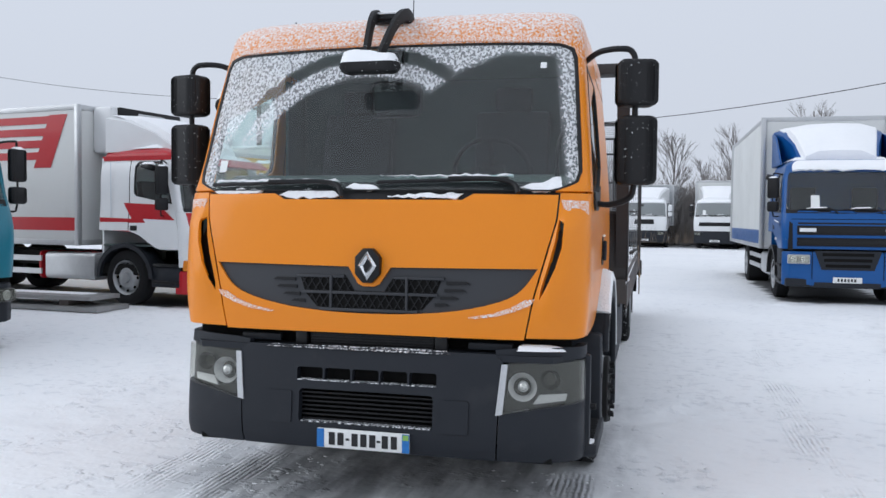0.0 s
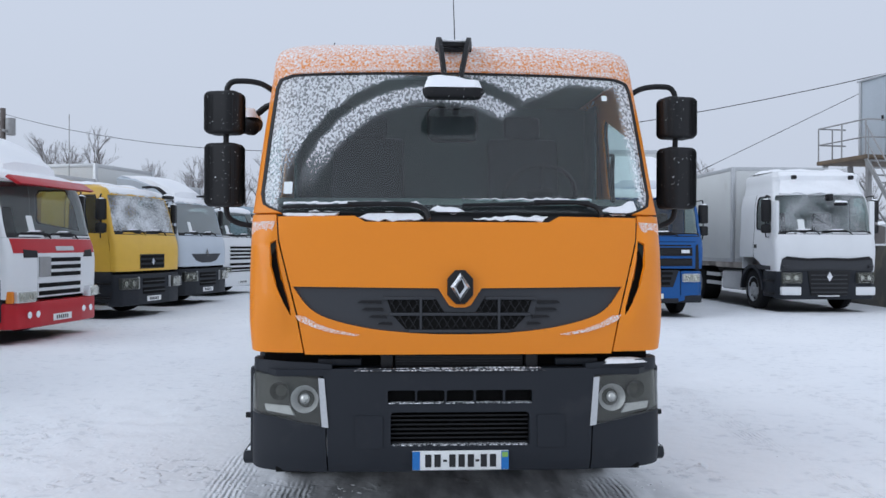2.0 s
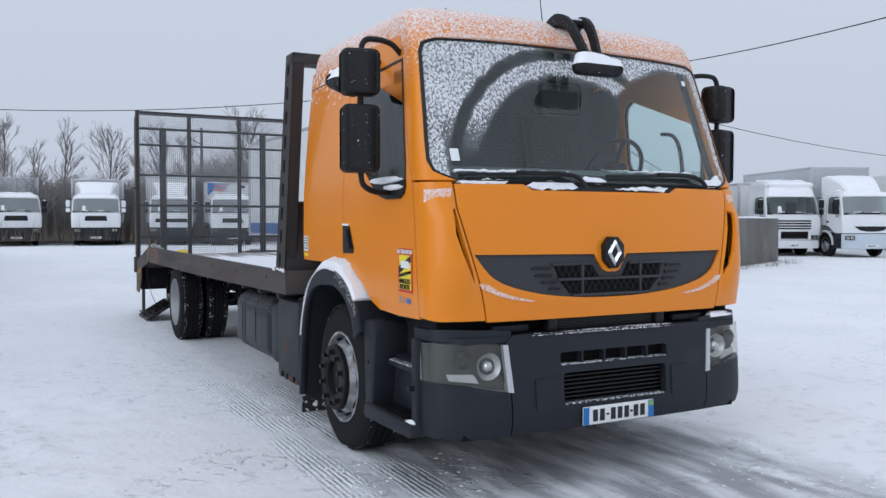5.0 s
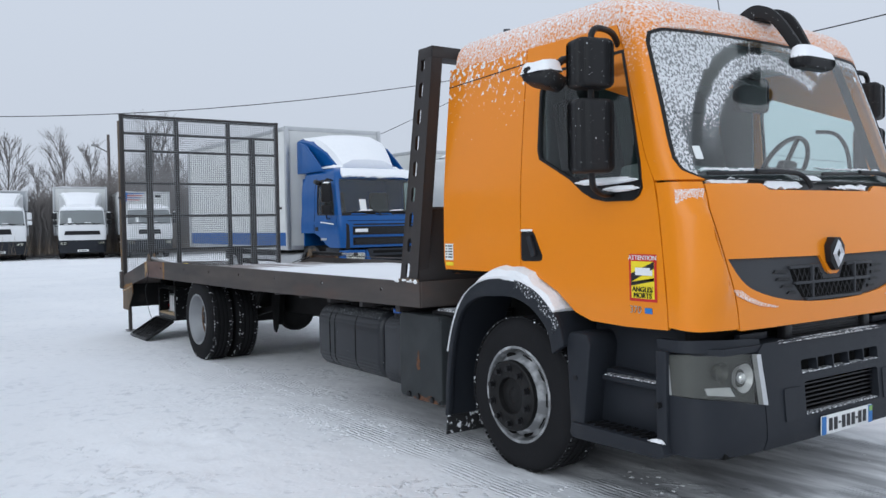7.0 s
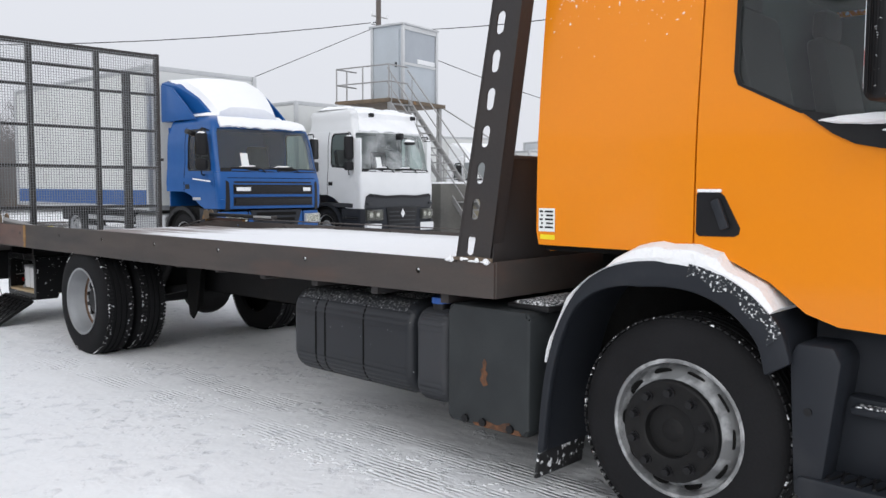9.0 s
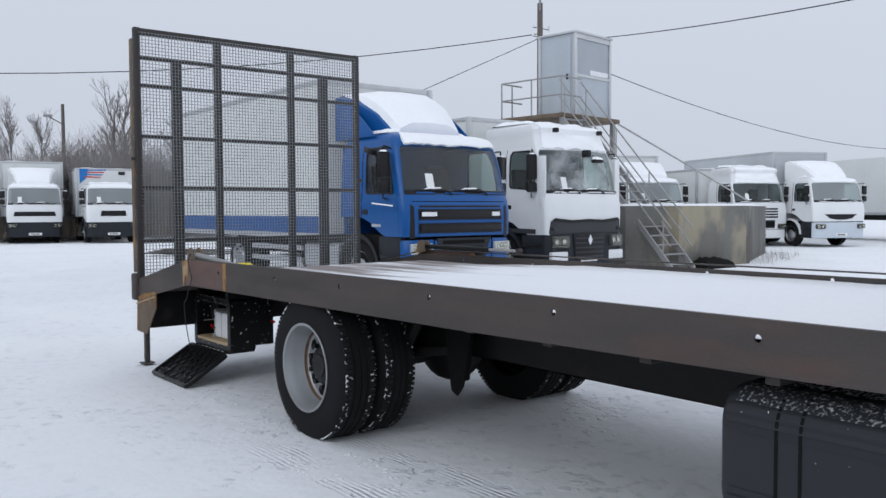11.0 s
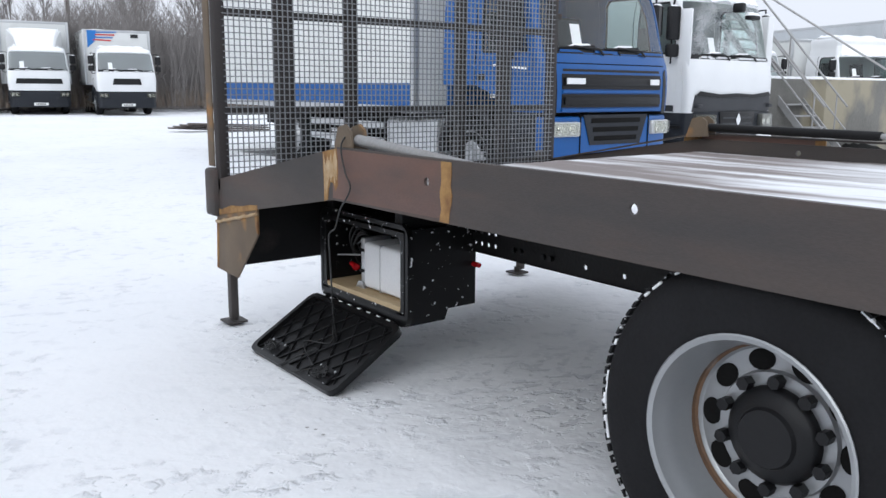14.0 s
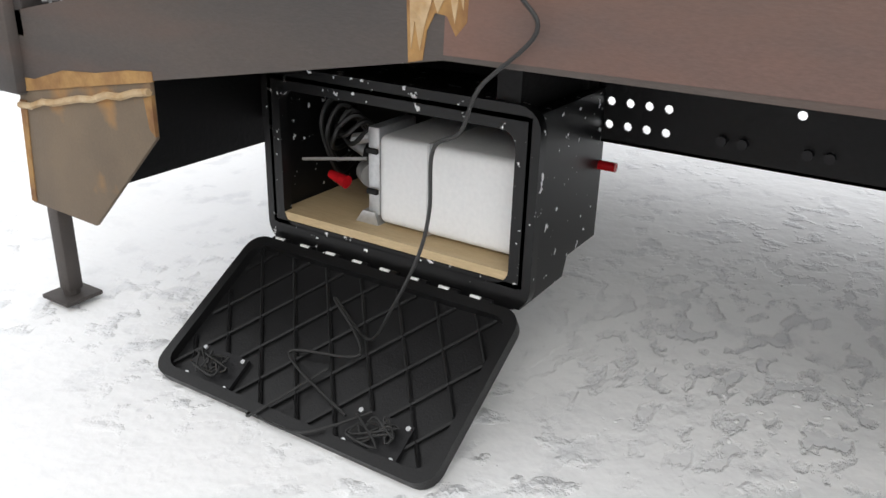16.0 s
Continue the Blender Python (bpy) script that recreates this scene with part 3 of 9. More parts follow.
def ground_height(x, y):
    near = max(0.0, 1 - math.hypot(x, y - 3) / 45)
    h = rise(x, y)
    h += near * (0.020 * noise.noise(Vector((x * 0.55, y * 0.55, 0))) + 0.010 * noise.noise(Vector((x * 2.1, y * 2.1, 5))))
    rough = max(0.0, noise.noise(Vector((x * 0.5 + 7, y * 0.5, 9))) - 0.05)
    h += near * (rough * 0.10 + 0.004) * noise.noise(Vector((x * 4.5, y * 4.5, 2))) + near * rough * 0.06 * noise.noise(Vector((x * 9, y * 9, 6)))
    under = max(0.0, 1 - max(0.0, abs(x) - 1.1) / 0.5) if -1 < y < 11 else 0.0
    return h * (1 - 0.75 * under) - 0.012 * under


def spaced(lo, hi, fine, far):
    out = list(np.arange(lo, hi + 1e-6, fine))
    step, a = fine, lo
    while a > -far:
        step *= 1.22
        a -= step
        out.insert(0, a)
    step, a = fine, hi
    while a < far:
        step *= 1.22
        a += step
        out.append(a)
    return out


def snow_ground_material():
    """Trodden snow: clean, greyed by traffic, with tyre tracks beside and in front of the lorry."""
    m = bpy.data.materials.new("trodden_snow")
    m.use_nodes = True
    n, l = m.node_tree.nodes, m.node_tree.links
    b = n["Principled BSDF"]
    tc = n.new("ShaderNodeTexCoord")
    sp = n.new("ShaderNodeSeparateXYZ")
    l.new(tc.outputs["Object"], sp.inputs[0])

    def calc(op, a, b_=None, c=None):
        q = n.new("ShaderNodeMath")
        q.operation = op
        for i, v in enumerate((a, b_, c)):
            if v is None:
                continue
            if isinstance(v, (int, float)):
                q.inputs[i].default_value = v
            else:
                l.new(v, q.inputs[i])
        return q.outputs[0]

    def ranged(v, a, b_, lo=0.0, hi=1.0):
        q = n.new("ShaderNodeMapRange")
        q.inputs[1].default_value, q.inputs[2].default_value, q.inputs[3].default_value, q.inputs[4].default_value = a, b_, lo, hi
        l.new(v, q.inputs[0])
        return q.outputs[0]

    def noisy(scale, detail=6, stretch=None, turn=0.0):
        q = n.new("ShaderNodeTexNoise")
        q.inputs["Scale"].default_value, q.inputs["Detail"].default_value = scale, detail
        src = tc.outputs["Object"]
        if stretch:
            mp = n.new("ShaderNodeMapping")
            mp.inputs["Scale"].default_value = stretch
            mp.inputs["Rotation"].default_value = (0, 0, turn)
            l.new(src, mp.inputs[0])
            src = mp.outputs[0]
        l.new(src, q.inputs["Vector"])
        return q.outputs[0]

    def blend(fac, a, b_):
        q = n.new("ShaderNodeMix")
        q.data_type = 'RGBA'
        l.new(fac, q.inputs[0])
        for i, v in ((6, a), (7, b_)):
            if isinstance(v, tuple):
                q.inputs[i].default_value = (*v, 1)
            else:
                l.new(v, q.inputs[i])
        return q.outputs[2]
    X, Y = sp.outputs["X"], sp.outputs["Y"]
    broad = noisy(0.35, 5)
    col = blend(ranged(broad, 0.35, 0.68), (0.93, 0.935, 0.945), (0.88, 0.89, 0.91))
    fine = noisy(7.0, 8)
    col = blend(ranged(fine, 0.58, 0.74, 0, 0.45), col, (0.80, 0.81, 0.83))
    crust = noisy(6.5, 7, (1.0, 1.25, 1), 0.5)
    churn = calc('MULTIPLY', ranged(crust, 0.56, 0.66), ranged(noisy(0.7, 3), 0.42, 0.56))
    col = blend(calc('MULTIPLY', churn, 0.35), col, (0.60, 0.62, 0.66))
    grit = noisy(34.0, 4)
    col = blend(ranged(grit, 0.55, 0.75, 0, 0.28), col, (0.80, 0.81, 0.83))
    clods = calc('MULTIPLY', ranged(noisy(11.0, 5), 0.54, 0.66), ranged(noisy(1.3, 4), 0.50, 0.60))
    col = blend(calc('MULTIPLY', clods, 0.45), col, (0.66, 0.68, 0.71))
    wob = calc('MULTIPLY', calc('SUBTRACT', noisy(0.4, 2), 0.5), 0.5)
    # worn strip under and in front of the lorry
    ax = calc('ABSOLUTE', calc('ADD', X, wob))
    strip = calc('MULTIPLY', ranged(ax, 1.0, 1.55, 1, 0), calc('MULTIPLY', ranged(Y, -7.5, -2.5), ranged(Y, 2.0, 4.5, 1, 0)))
    scuff = noisy(2.2, 8, (2.2, 0.5, 1))
    worn = calc('MULTIPLY', strip, ranged(scuff, 0.36, 0.60))
    col = blend(calc('MULTIPLY', worn, 0.72), col, (0.20, 0.205, 0.22))
    # tyre lanes with cross bars, and lanes that swing away
    lane = None
    bars = n.new("ShaderNodeTexWave")
    bars.bands_direction = 'Y'
    bars.inputs["Scale"].default_value, bars.inputs["Distortion"].default_value, bars.inputs["Detail"].default_value = 3.2, 14.0, 6
    l.new(tc.outputs["Object"], bars.inputs["Vector"])
    ribs = n.new("ShaderNodeTexWave")
    ribs.bands_direction = 'X'
    ribs.inputs["Scale"].default_value, ribs.inputs["Distortion"].default_value, ribs.inputs["Detail"].default_value = 8.5, 2.2, 4
    l.new(tc.outputs["Object"], ribs.inputs["Vector"])
    for cx, bow, y0, y1 in ((-1.02, 0.0, -6.0, 7.2), (-1.42, 0.004, -6.0, 7.4), (1.02, 0.0, -9.0, 7.0), (0.2, 0.030, -9.0, 0.5), (2.6, 0.010, -9.0, 9.0), (4.0, 0.012, -9.0, 12.0)):
        yy = calc('SUBTRACT', Y, 1.5)
        path = calc('ADD', calc('MULTIPLY', calc('MULTIPLY', yy, yy), -bow if cx < 2 else bow), cx)
        d = calc('ABSOLUTE', calc('SUBTRACT', calc('ADD', X, calc('MULTIPLY', wob, 0.2)), path))
        v = calc('MULTIPLY', ranged(d, 0.11, 0.16, 1, 0), calc('MULTIPLY', ranged(Y, y0, y0 + 1.0), ranged(Y, y1 - 0.5, y1, 1, 0)))
        lane = v if lane is None else calc('MAXIMUM', lane, v)
    lane = calc('MULTIPLY', lane, ranged(noisy(1.1, 4), 0.40, 0.58))
    press = calc('MULTIPLY', calc('MULTIPLY', lane, ranged(noisy(3.0, 5), 0.38, 0.6)), ranged(noisy(16.0, 4), 0.36, 0.56))
    pattern = calc('MULTIPLY', ranged(bars.outputs["Fac"], 0.05, 0.35, 0.62, 1.0), ribs.outputs["Fac"])
    col = blend(calc('MULTIPLY', calc('MULTIPLY', press, ranged(pattern, 0.30, 0.75)), 0.26), col, (0.50, 0.515, 0.54))
    # bare wet ground the parked lorries kept snow-free, their shade put into its colour
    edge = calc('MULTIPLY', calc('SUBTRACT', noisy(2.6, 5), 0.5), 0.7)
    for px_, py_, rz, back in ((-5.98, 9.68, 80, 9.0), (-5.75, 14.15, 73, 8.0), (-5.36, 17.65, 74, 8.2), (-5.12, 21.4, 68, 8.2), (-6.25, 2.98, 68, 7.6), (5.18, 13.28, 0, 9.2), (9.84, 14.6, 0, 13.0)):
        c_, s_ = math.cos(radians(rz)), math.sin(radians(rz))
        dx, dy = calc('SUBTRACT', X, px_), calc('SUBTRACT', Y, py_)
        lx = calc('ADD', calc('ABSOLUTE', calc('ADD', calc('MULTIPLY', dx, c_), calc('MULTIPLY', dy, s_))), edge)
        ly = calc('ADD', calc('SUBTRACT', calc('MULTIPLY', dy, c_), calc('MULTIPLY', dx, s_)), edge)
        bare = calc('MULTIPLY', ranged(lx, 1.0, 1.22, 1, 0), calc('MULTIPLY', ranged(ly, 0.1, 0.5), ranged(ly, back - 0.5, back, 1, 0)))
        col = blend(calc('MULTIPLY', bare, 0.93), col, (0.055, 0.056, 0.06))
    # broken icy crust beside the toolbox
    ddx, ddy = calc('SUBTRACT', X, -0.15), calc('SUBTRACT', Y, 8.65)
    dist = calc('SQRT', calc('ADD', calc('MULTIPLY', ddx, ddx), calc('MULTIPLY', ddy, ddy)))
    ice = calc('MULTIPLY', ranged(calc('ADD', dist, calc('MULTIPLY', broad, 0.8)), 0.70, 1.30, 1, 0), ranged(noisy(10.0, 7, (1.0, 1.6, 1)), 0.52, 0.60))
    col = blend(calc('MULTIPLY', ice, 0.32), col, (0.46, 0.48, 0.52))
    # footprints and small dark crumbs
    vor = n.new("ShaderNodeTexVoronoi")
    vor.inputs["Scale"].default_value = 9.0
    l.new(tc.outputs["Object"], vor.inputs["Vector"])
    crumb = calc('MULTIPLY', ranged(vor.outputs["Distance"], 0.05, 0.09, 1, 0), ranged(noisy(0.9, 3), 0.60, 0.66))
    col = blend(calc('MULTIPLY', crumb, 0.8), col, (0.28, 0.26, 0.24))
    l.new(col, b.inputs["Base Color"])
    b.inputs["Roughness"].default_value = 0.7
    b.inputs["Specular IOR Level"].default_value = 0.25
    relief = calc('ADD', calc('MULTIPLY', noisy(22, 4), 0.14), calc('MULTIPLY', noisy(4.2, 4), 0.8))
    relief = calc('SUBTRACT', relief, calc('MULTIPLY', churn, 0.25))
    relief = calc('SUBTRACT', relief, calc('MULTIPLY', calc('MULTIPLY', press, pattern), 1.1))
    relief = calc('ADD', relief, calc('MULTIPLY', clods, 0.55))
    relief = calc('SUBTRACT', relief, calc('MULTIPLY', ice, 0.5))
    bp = n.new("ShaderNodeBump")
    bp.inputs["Strength"].default_value, bp.inputs["Distance"].default_value = 0.6, 0.035
    l.new(relief, bp.inputs["Height"])
    l.new(bp.outputs[0], b.inputs["Normal"])
    return m


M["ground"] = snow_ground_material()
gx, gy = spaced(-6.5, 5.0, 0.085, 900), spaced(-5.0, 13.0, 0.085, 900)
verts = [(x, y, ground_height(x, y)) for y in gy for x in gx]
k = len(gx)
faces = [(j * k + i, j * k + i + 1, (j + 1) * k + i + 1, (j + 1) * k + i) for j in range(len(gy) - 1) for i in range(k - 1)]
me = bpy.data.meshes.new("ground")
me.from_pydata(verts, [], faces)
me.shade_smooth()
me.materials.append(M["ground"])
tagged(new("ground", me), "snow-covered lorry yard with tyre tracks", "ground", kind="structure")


# ---- the orange flatbed lorry ----
def cab_surface(zs, ys, ws, depth=0.22, power=4.0):
    """The curved skin of a cab: front(s, z), side(sign)(y, z), plan outline, and the edge where the two meet."""
    yf, wd = curve(zs, ys), curve(zs, ws)

    def spread(x, z):
        u = min(1.0, abs(x) / wd(z))
        return math.copysign(1 - (1 - u) ** (1 / 3), x)

    def front(s, z, out=0.0):
        u = 1 - (1 - min(1.0, abs(s))) ** 3
        y = yf(z) + depth * (1 - max(0.0, 1 - u ** power) ** (1 / power))
        return (math.copysign(u * wd(z), s), y - out, z)

    def seam(z):
        return yf(z) + depth
    return yf, wd, spread, front, seam


def dense(pts, step=0.08):
    out = []
    for i, p in enumerate(pts):
        q = pts[(i + 1) % len(pts)]
        k = max(1, int(math.hypot(q[0] - p[0], q[1] - p[1]) / step))
        out += [(p[0] + (q[0] - p[0]) * j / k, p[1] + (q[1] - p[1]) * j / k) for j in range(k)]
    return out


CAB_Z = [0.90, 1.10, 1.35, 1.60, 1.74, 1.82, 2.20, 2.57, 2.65, 2.70, 2.74, 2.785, 2.812, 2.827]
yf, wd, spread, front, seam = cab_surface(CAB_Z, [0.0, -0.01, 0.01, 0.04, 0.065, 0.105, 0.235, 0.36, 0.39, 0.415, 0.45, 0.53, 0.63, 0.80],
                                          [1.145, 1.165, 1.17, 1.168, 1.165, 1.16, 1.13, 1.095, 1.089, 1.083, 1.070, 1.035, 0.975, 0.88])


def on_front(pts, step=0.08):
    return [(spread(x, z), z) for x, z in dense(pts, step)]


lorry = thing("flatbed_lorry", "orange flatbed lorry with frosted windscreen and brown steel bed", "lorry")
CAB_REAR = 2.165

# hood with the smile-shaped opening
HOOD = [(-0.845, 0.975), (0.845, 0.975), (0.885, 1.187), (0.955, 1.45), (0.995, 1.6), (1.005, 1.73), (0.56, 1.735), (0.50, 1.702), (-0.52, 1.702), (-0.58, 1.735), (-1.005, 1.73), (-0.995, 1.6), (-0.955, 1.45), (-0.885, 1.187)]
SMILE = [(-0.915, 1.345), (-0.12, 1.337), (-0.06, 1.245), (-0.03, 1.232), (0.03, 1.232), (0.06, 1.245), (0.12, 1.337), (0.91, 1.345), (0.83, 1.235), (0.72, 1.172), (0.5, 1.118), (0.25, 1.092), (0.0, 1.085), (-0.25, 1.092), (-0.5, 1.118), (-0.72, 1.172), (-0.83, 1.235)]
SMILE = SMILE[:7] + [(v.x, v.y) for v in bent([(x, z, 0) for x, z in SMILE[7:]] + [(*SMILE[0], 0)], 4)][:-1]
hood = part("hood", sheet(on_front(HOOD), front, [on_front(SMILE)], 0.05, 0.06, 0.022), "orange", lorry)
part("grille_panel", sheet(on_front([(x * 1.012, 1.215 + (z - 1.215) * 1.03) for x, z in SMILE]), lambda s, z: front(s, z, -0.016), (), 0.05, 0.05, 0.012), "grillegrey", lorry, "anthracite smile-shaped grille panel")
# recessed honeycomb opening with its bars, and blind fins to either side
OPEN = [(-0.40, 1.275), (-0.13, 1.275), (-0.085, 1.205), (0.085, 1.205), (0.13, 1.275), (0.40, 1.275), (0.37, 1.19), (0.30, 1.115), (0.0, 1.10), (-0.30, 1.115), (-0.37, 1.19)]
part("grille_mesh", sheet(on_front(OPEN, 0.05), lambda s, z: front(s, z, -0.012), (), 0.05, 0, 0.004), "void", lorry, "black honeycomb grille mesh")
bm = None
for d in (-1, 1):
    for k in range(-17, 18):
        x0 = 0.047 * k
        seg_ = []
        for q in range(18):
            z = 1.104 + 0.0102 * q
            x = x0 + d * (z - 1.18) * 0.62
            lim = float(np.interp(z, [1.10, 1.115, 1.19, 1.275], [0.12, 0.29, 0.365, 0.395]))
            if abs(x) < lim and not (z > 1.20 and abs(x) < 0.085 + (z - 1.205) * 0.65):
                seg_.append((x, yf(z) + 0.006, z))
        if len(seg_) > 2:
            bm = tube([seg_[0], seg_[-1]], 0.0034, 4, bm)
tagged(part("grille_wire", bm, "black", lorry), kind="stuff")
for z, w, cut in ((1.282, 0.42, 0.14), (1.195, 0.385, 0.0), (1.103, 0.28, 0.0)):
    for a, b in (((-w, -cut), (cut, w)) if cut else ((-w, w),)):
        part("grille_bar", box(a, b, yf(z) - 0.004, yf(z) + 0.016, z - 0.008, z + 0.008, 0.003), "grillegrey", lorry)
for x in (-0.215, 0.215):
    part("grille_strut", box(x - 0.007, x + 0.007, -0.012, 0.02, 1.105, 1.285, 0.003), "grillegrey", lorry)
for sg in (-1, 1):
    for z, a, b in ((1.262, 0.43, 0.56), (1.222, 0.42, 0.54), (1.182, 0.40, 0.50), (1.145, 0.37, 0.45)):
        part("blind_fin", sheet([(sg * spread(x, q), q) for x, q in ((a, z - 0.010), (b, z - 0.004), (b - 0.02, z + 0.008), (a, z + 0.008))], lambda s, q: front(s, q, -0.006), (), 0, 0, 0.01), "black", lorry)
emblem = part("emblem_plate", prism([(-0.026, 1.437), (0.026, 1.437), (0.07, 1.39), (0.07, 1.30), (0.026, 1.252), (-0.026, 1.252), (-0.07, 1.30), (-0.07, 1.39)], "y", -0.03, 0.03, 0.004), "black", lorry)
bm = bmesh.new()
outer = [(0, 1.424), (0.054, 1.345), (0, 1.266), (-0.054, 1.345)]
inner = [(0.004, 1.383), (0.022, 1.345), (-0.004, 1.307), (-0.022, 1.345)]
for i in range(4):
    a, b, c, d = outer[i], outer[(i + 1) % 4], inner[(i + 1) % 4], inner[i]
    mid = [((a[0] + d[0]) / 2, (a[1] + d[1]) / 2), ((b[0] + c[0]) / 2, (b[1] + c[1]) / 2)]
    va, vb, vc, vd = (bm.verts.new((p[0], -0.031, p[1])) for p in (a, b, c, d))
    vm, vn = (bm.verts.new((p[0], -0.046, p[1])) for p in mid)
    bm.faces.new((va, vb, vn, vm)), bm.faces.new((vm, vn, vc, vd))
part("emblem", bm, "chrome", emblem, "chrome diamond emblem", 0)

for sg in (-1, 1):
    # corner panel with its dark air slot
    C = [(0.855, 0.985), (1.10, 0.985), (1.146, 1.0), (1.165, 1.1), (1.1695, 1.5), (1.166, 1.74), (1.016, 1.74), (1.004, 1.6), (0.964, 1.45), (0.894, 1.187)]
    SLOT = [(1.012, 1.60), (1.040, 1.585), (1.036, 1.46), (1.006, 1.36), (0.962, 1.26), (0.922, 1.185), (0.925, 1.23), (0.962, 1.36), (0.992, 1.48)]

    def vane(s, z):
        x = front(abs(s), z)[0]
        lo = float(np.interp(z, [0.975, 1.187, 1.45, 1.6, 1.74], [0.855, 0.894, 0.964, 1.004, 1.016]))
        f = min(1.0, max(0.0, (x - lo) / (wd(z) - lo)))
        rise_ = min(1.0, f / 0.30)
        fall = min(1.0, (1 - f) / 0.45)
        zfade = min(1.0, max(0.0, (1.66 - z) / 0.10)) * min(1.0, max(0.0, (z - 1.06) / 0.2))
        return front(s, z, 0.05 * zfade * rise_ * rise_ * (3 - 2 * rise_) * fall ** 0.6)
    edge = []
    for x, z in dense(C, 0.06):
        s = spread(x, z)
        edge.append((s if x < 1.14 else 1.0, z))
    part("corner_panel", sheet([(sg * s, z) for s, z in edge], vane, [[(sg * spread(x, z), z) for x, z in dense(SLOT, 0.05)]], 0.04, 0.06, 0.022), "orange", lorry)
    part("air_slot", sheet([(sg * spread(x, z), z) for x, z in dense([(1.0, 1.63), (1.06, 1.61), (1.055, 1.45), (1.02, 1.33), (0.96, 1.22), (0.915, 1.16), (0.905, 1.2), (0.95, 1.34), (0.98, 1.5)], 0.05)], lambda s, z: front(s, z, -0.024), (), 0.05, 0.06, 0.01), "black", lorry)

# windscreen surround: two pillars and the header in one piece
FR = [(1.0, 1.752), (1.0, 1.9), (1.0, 2.2), (1.0, 2.45), (1.0, 2.62)]
top = [(0.9 - 0.2 * i, 2.62) for i in range(10)]
inner_edge = [(-0.99, 1.752), (-1.10, 1.80), (-1.118, 1.86), (-1.066, 2.50), (-1.045, 2.555), (-0.97, 2.580), (-0.45, 2.594), (0, 2.599), (0.45, 2.594), (0.97, 2.580), (1.045, 2.555), (1.066, 2.50), (1.118, 1.86), (1.10, 1.80), (0.99, 1.752)]
U = FR + [(spread(x, z), z) for x, z in top] + [(-1.0, z) for _, z in reversed(FR)] + [(spread(x, z), z) for x, z in inner_edge]
part("windscreen_surround", sheet(U, front, (), 0.04, 0.06, 0.03), "orange_roof", lorry, "orange pillars and header dusted with snow")
part("windscreen_seal", sheet([(spread(x, z), z) for x, z in dense(inner_edge, 0.1)], lambda s, z: front(s, z, -0.002), [[(spread(x * 0.984, 1.758 + (z - 1.752) * 0.978), 1.758 + (z - 1.752) * 0.978) for x, z in dense(inner_edge, 0.1)]], 0.06, 0.08, 0.006), "black", lorry)


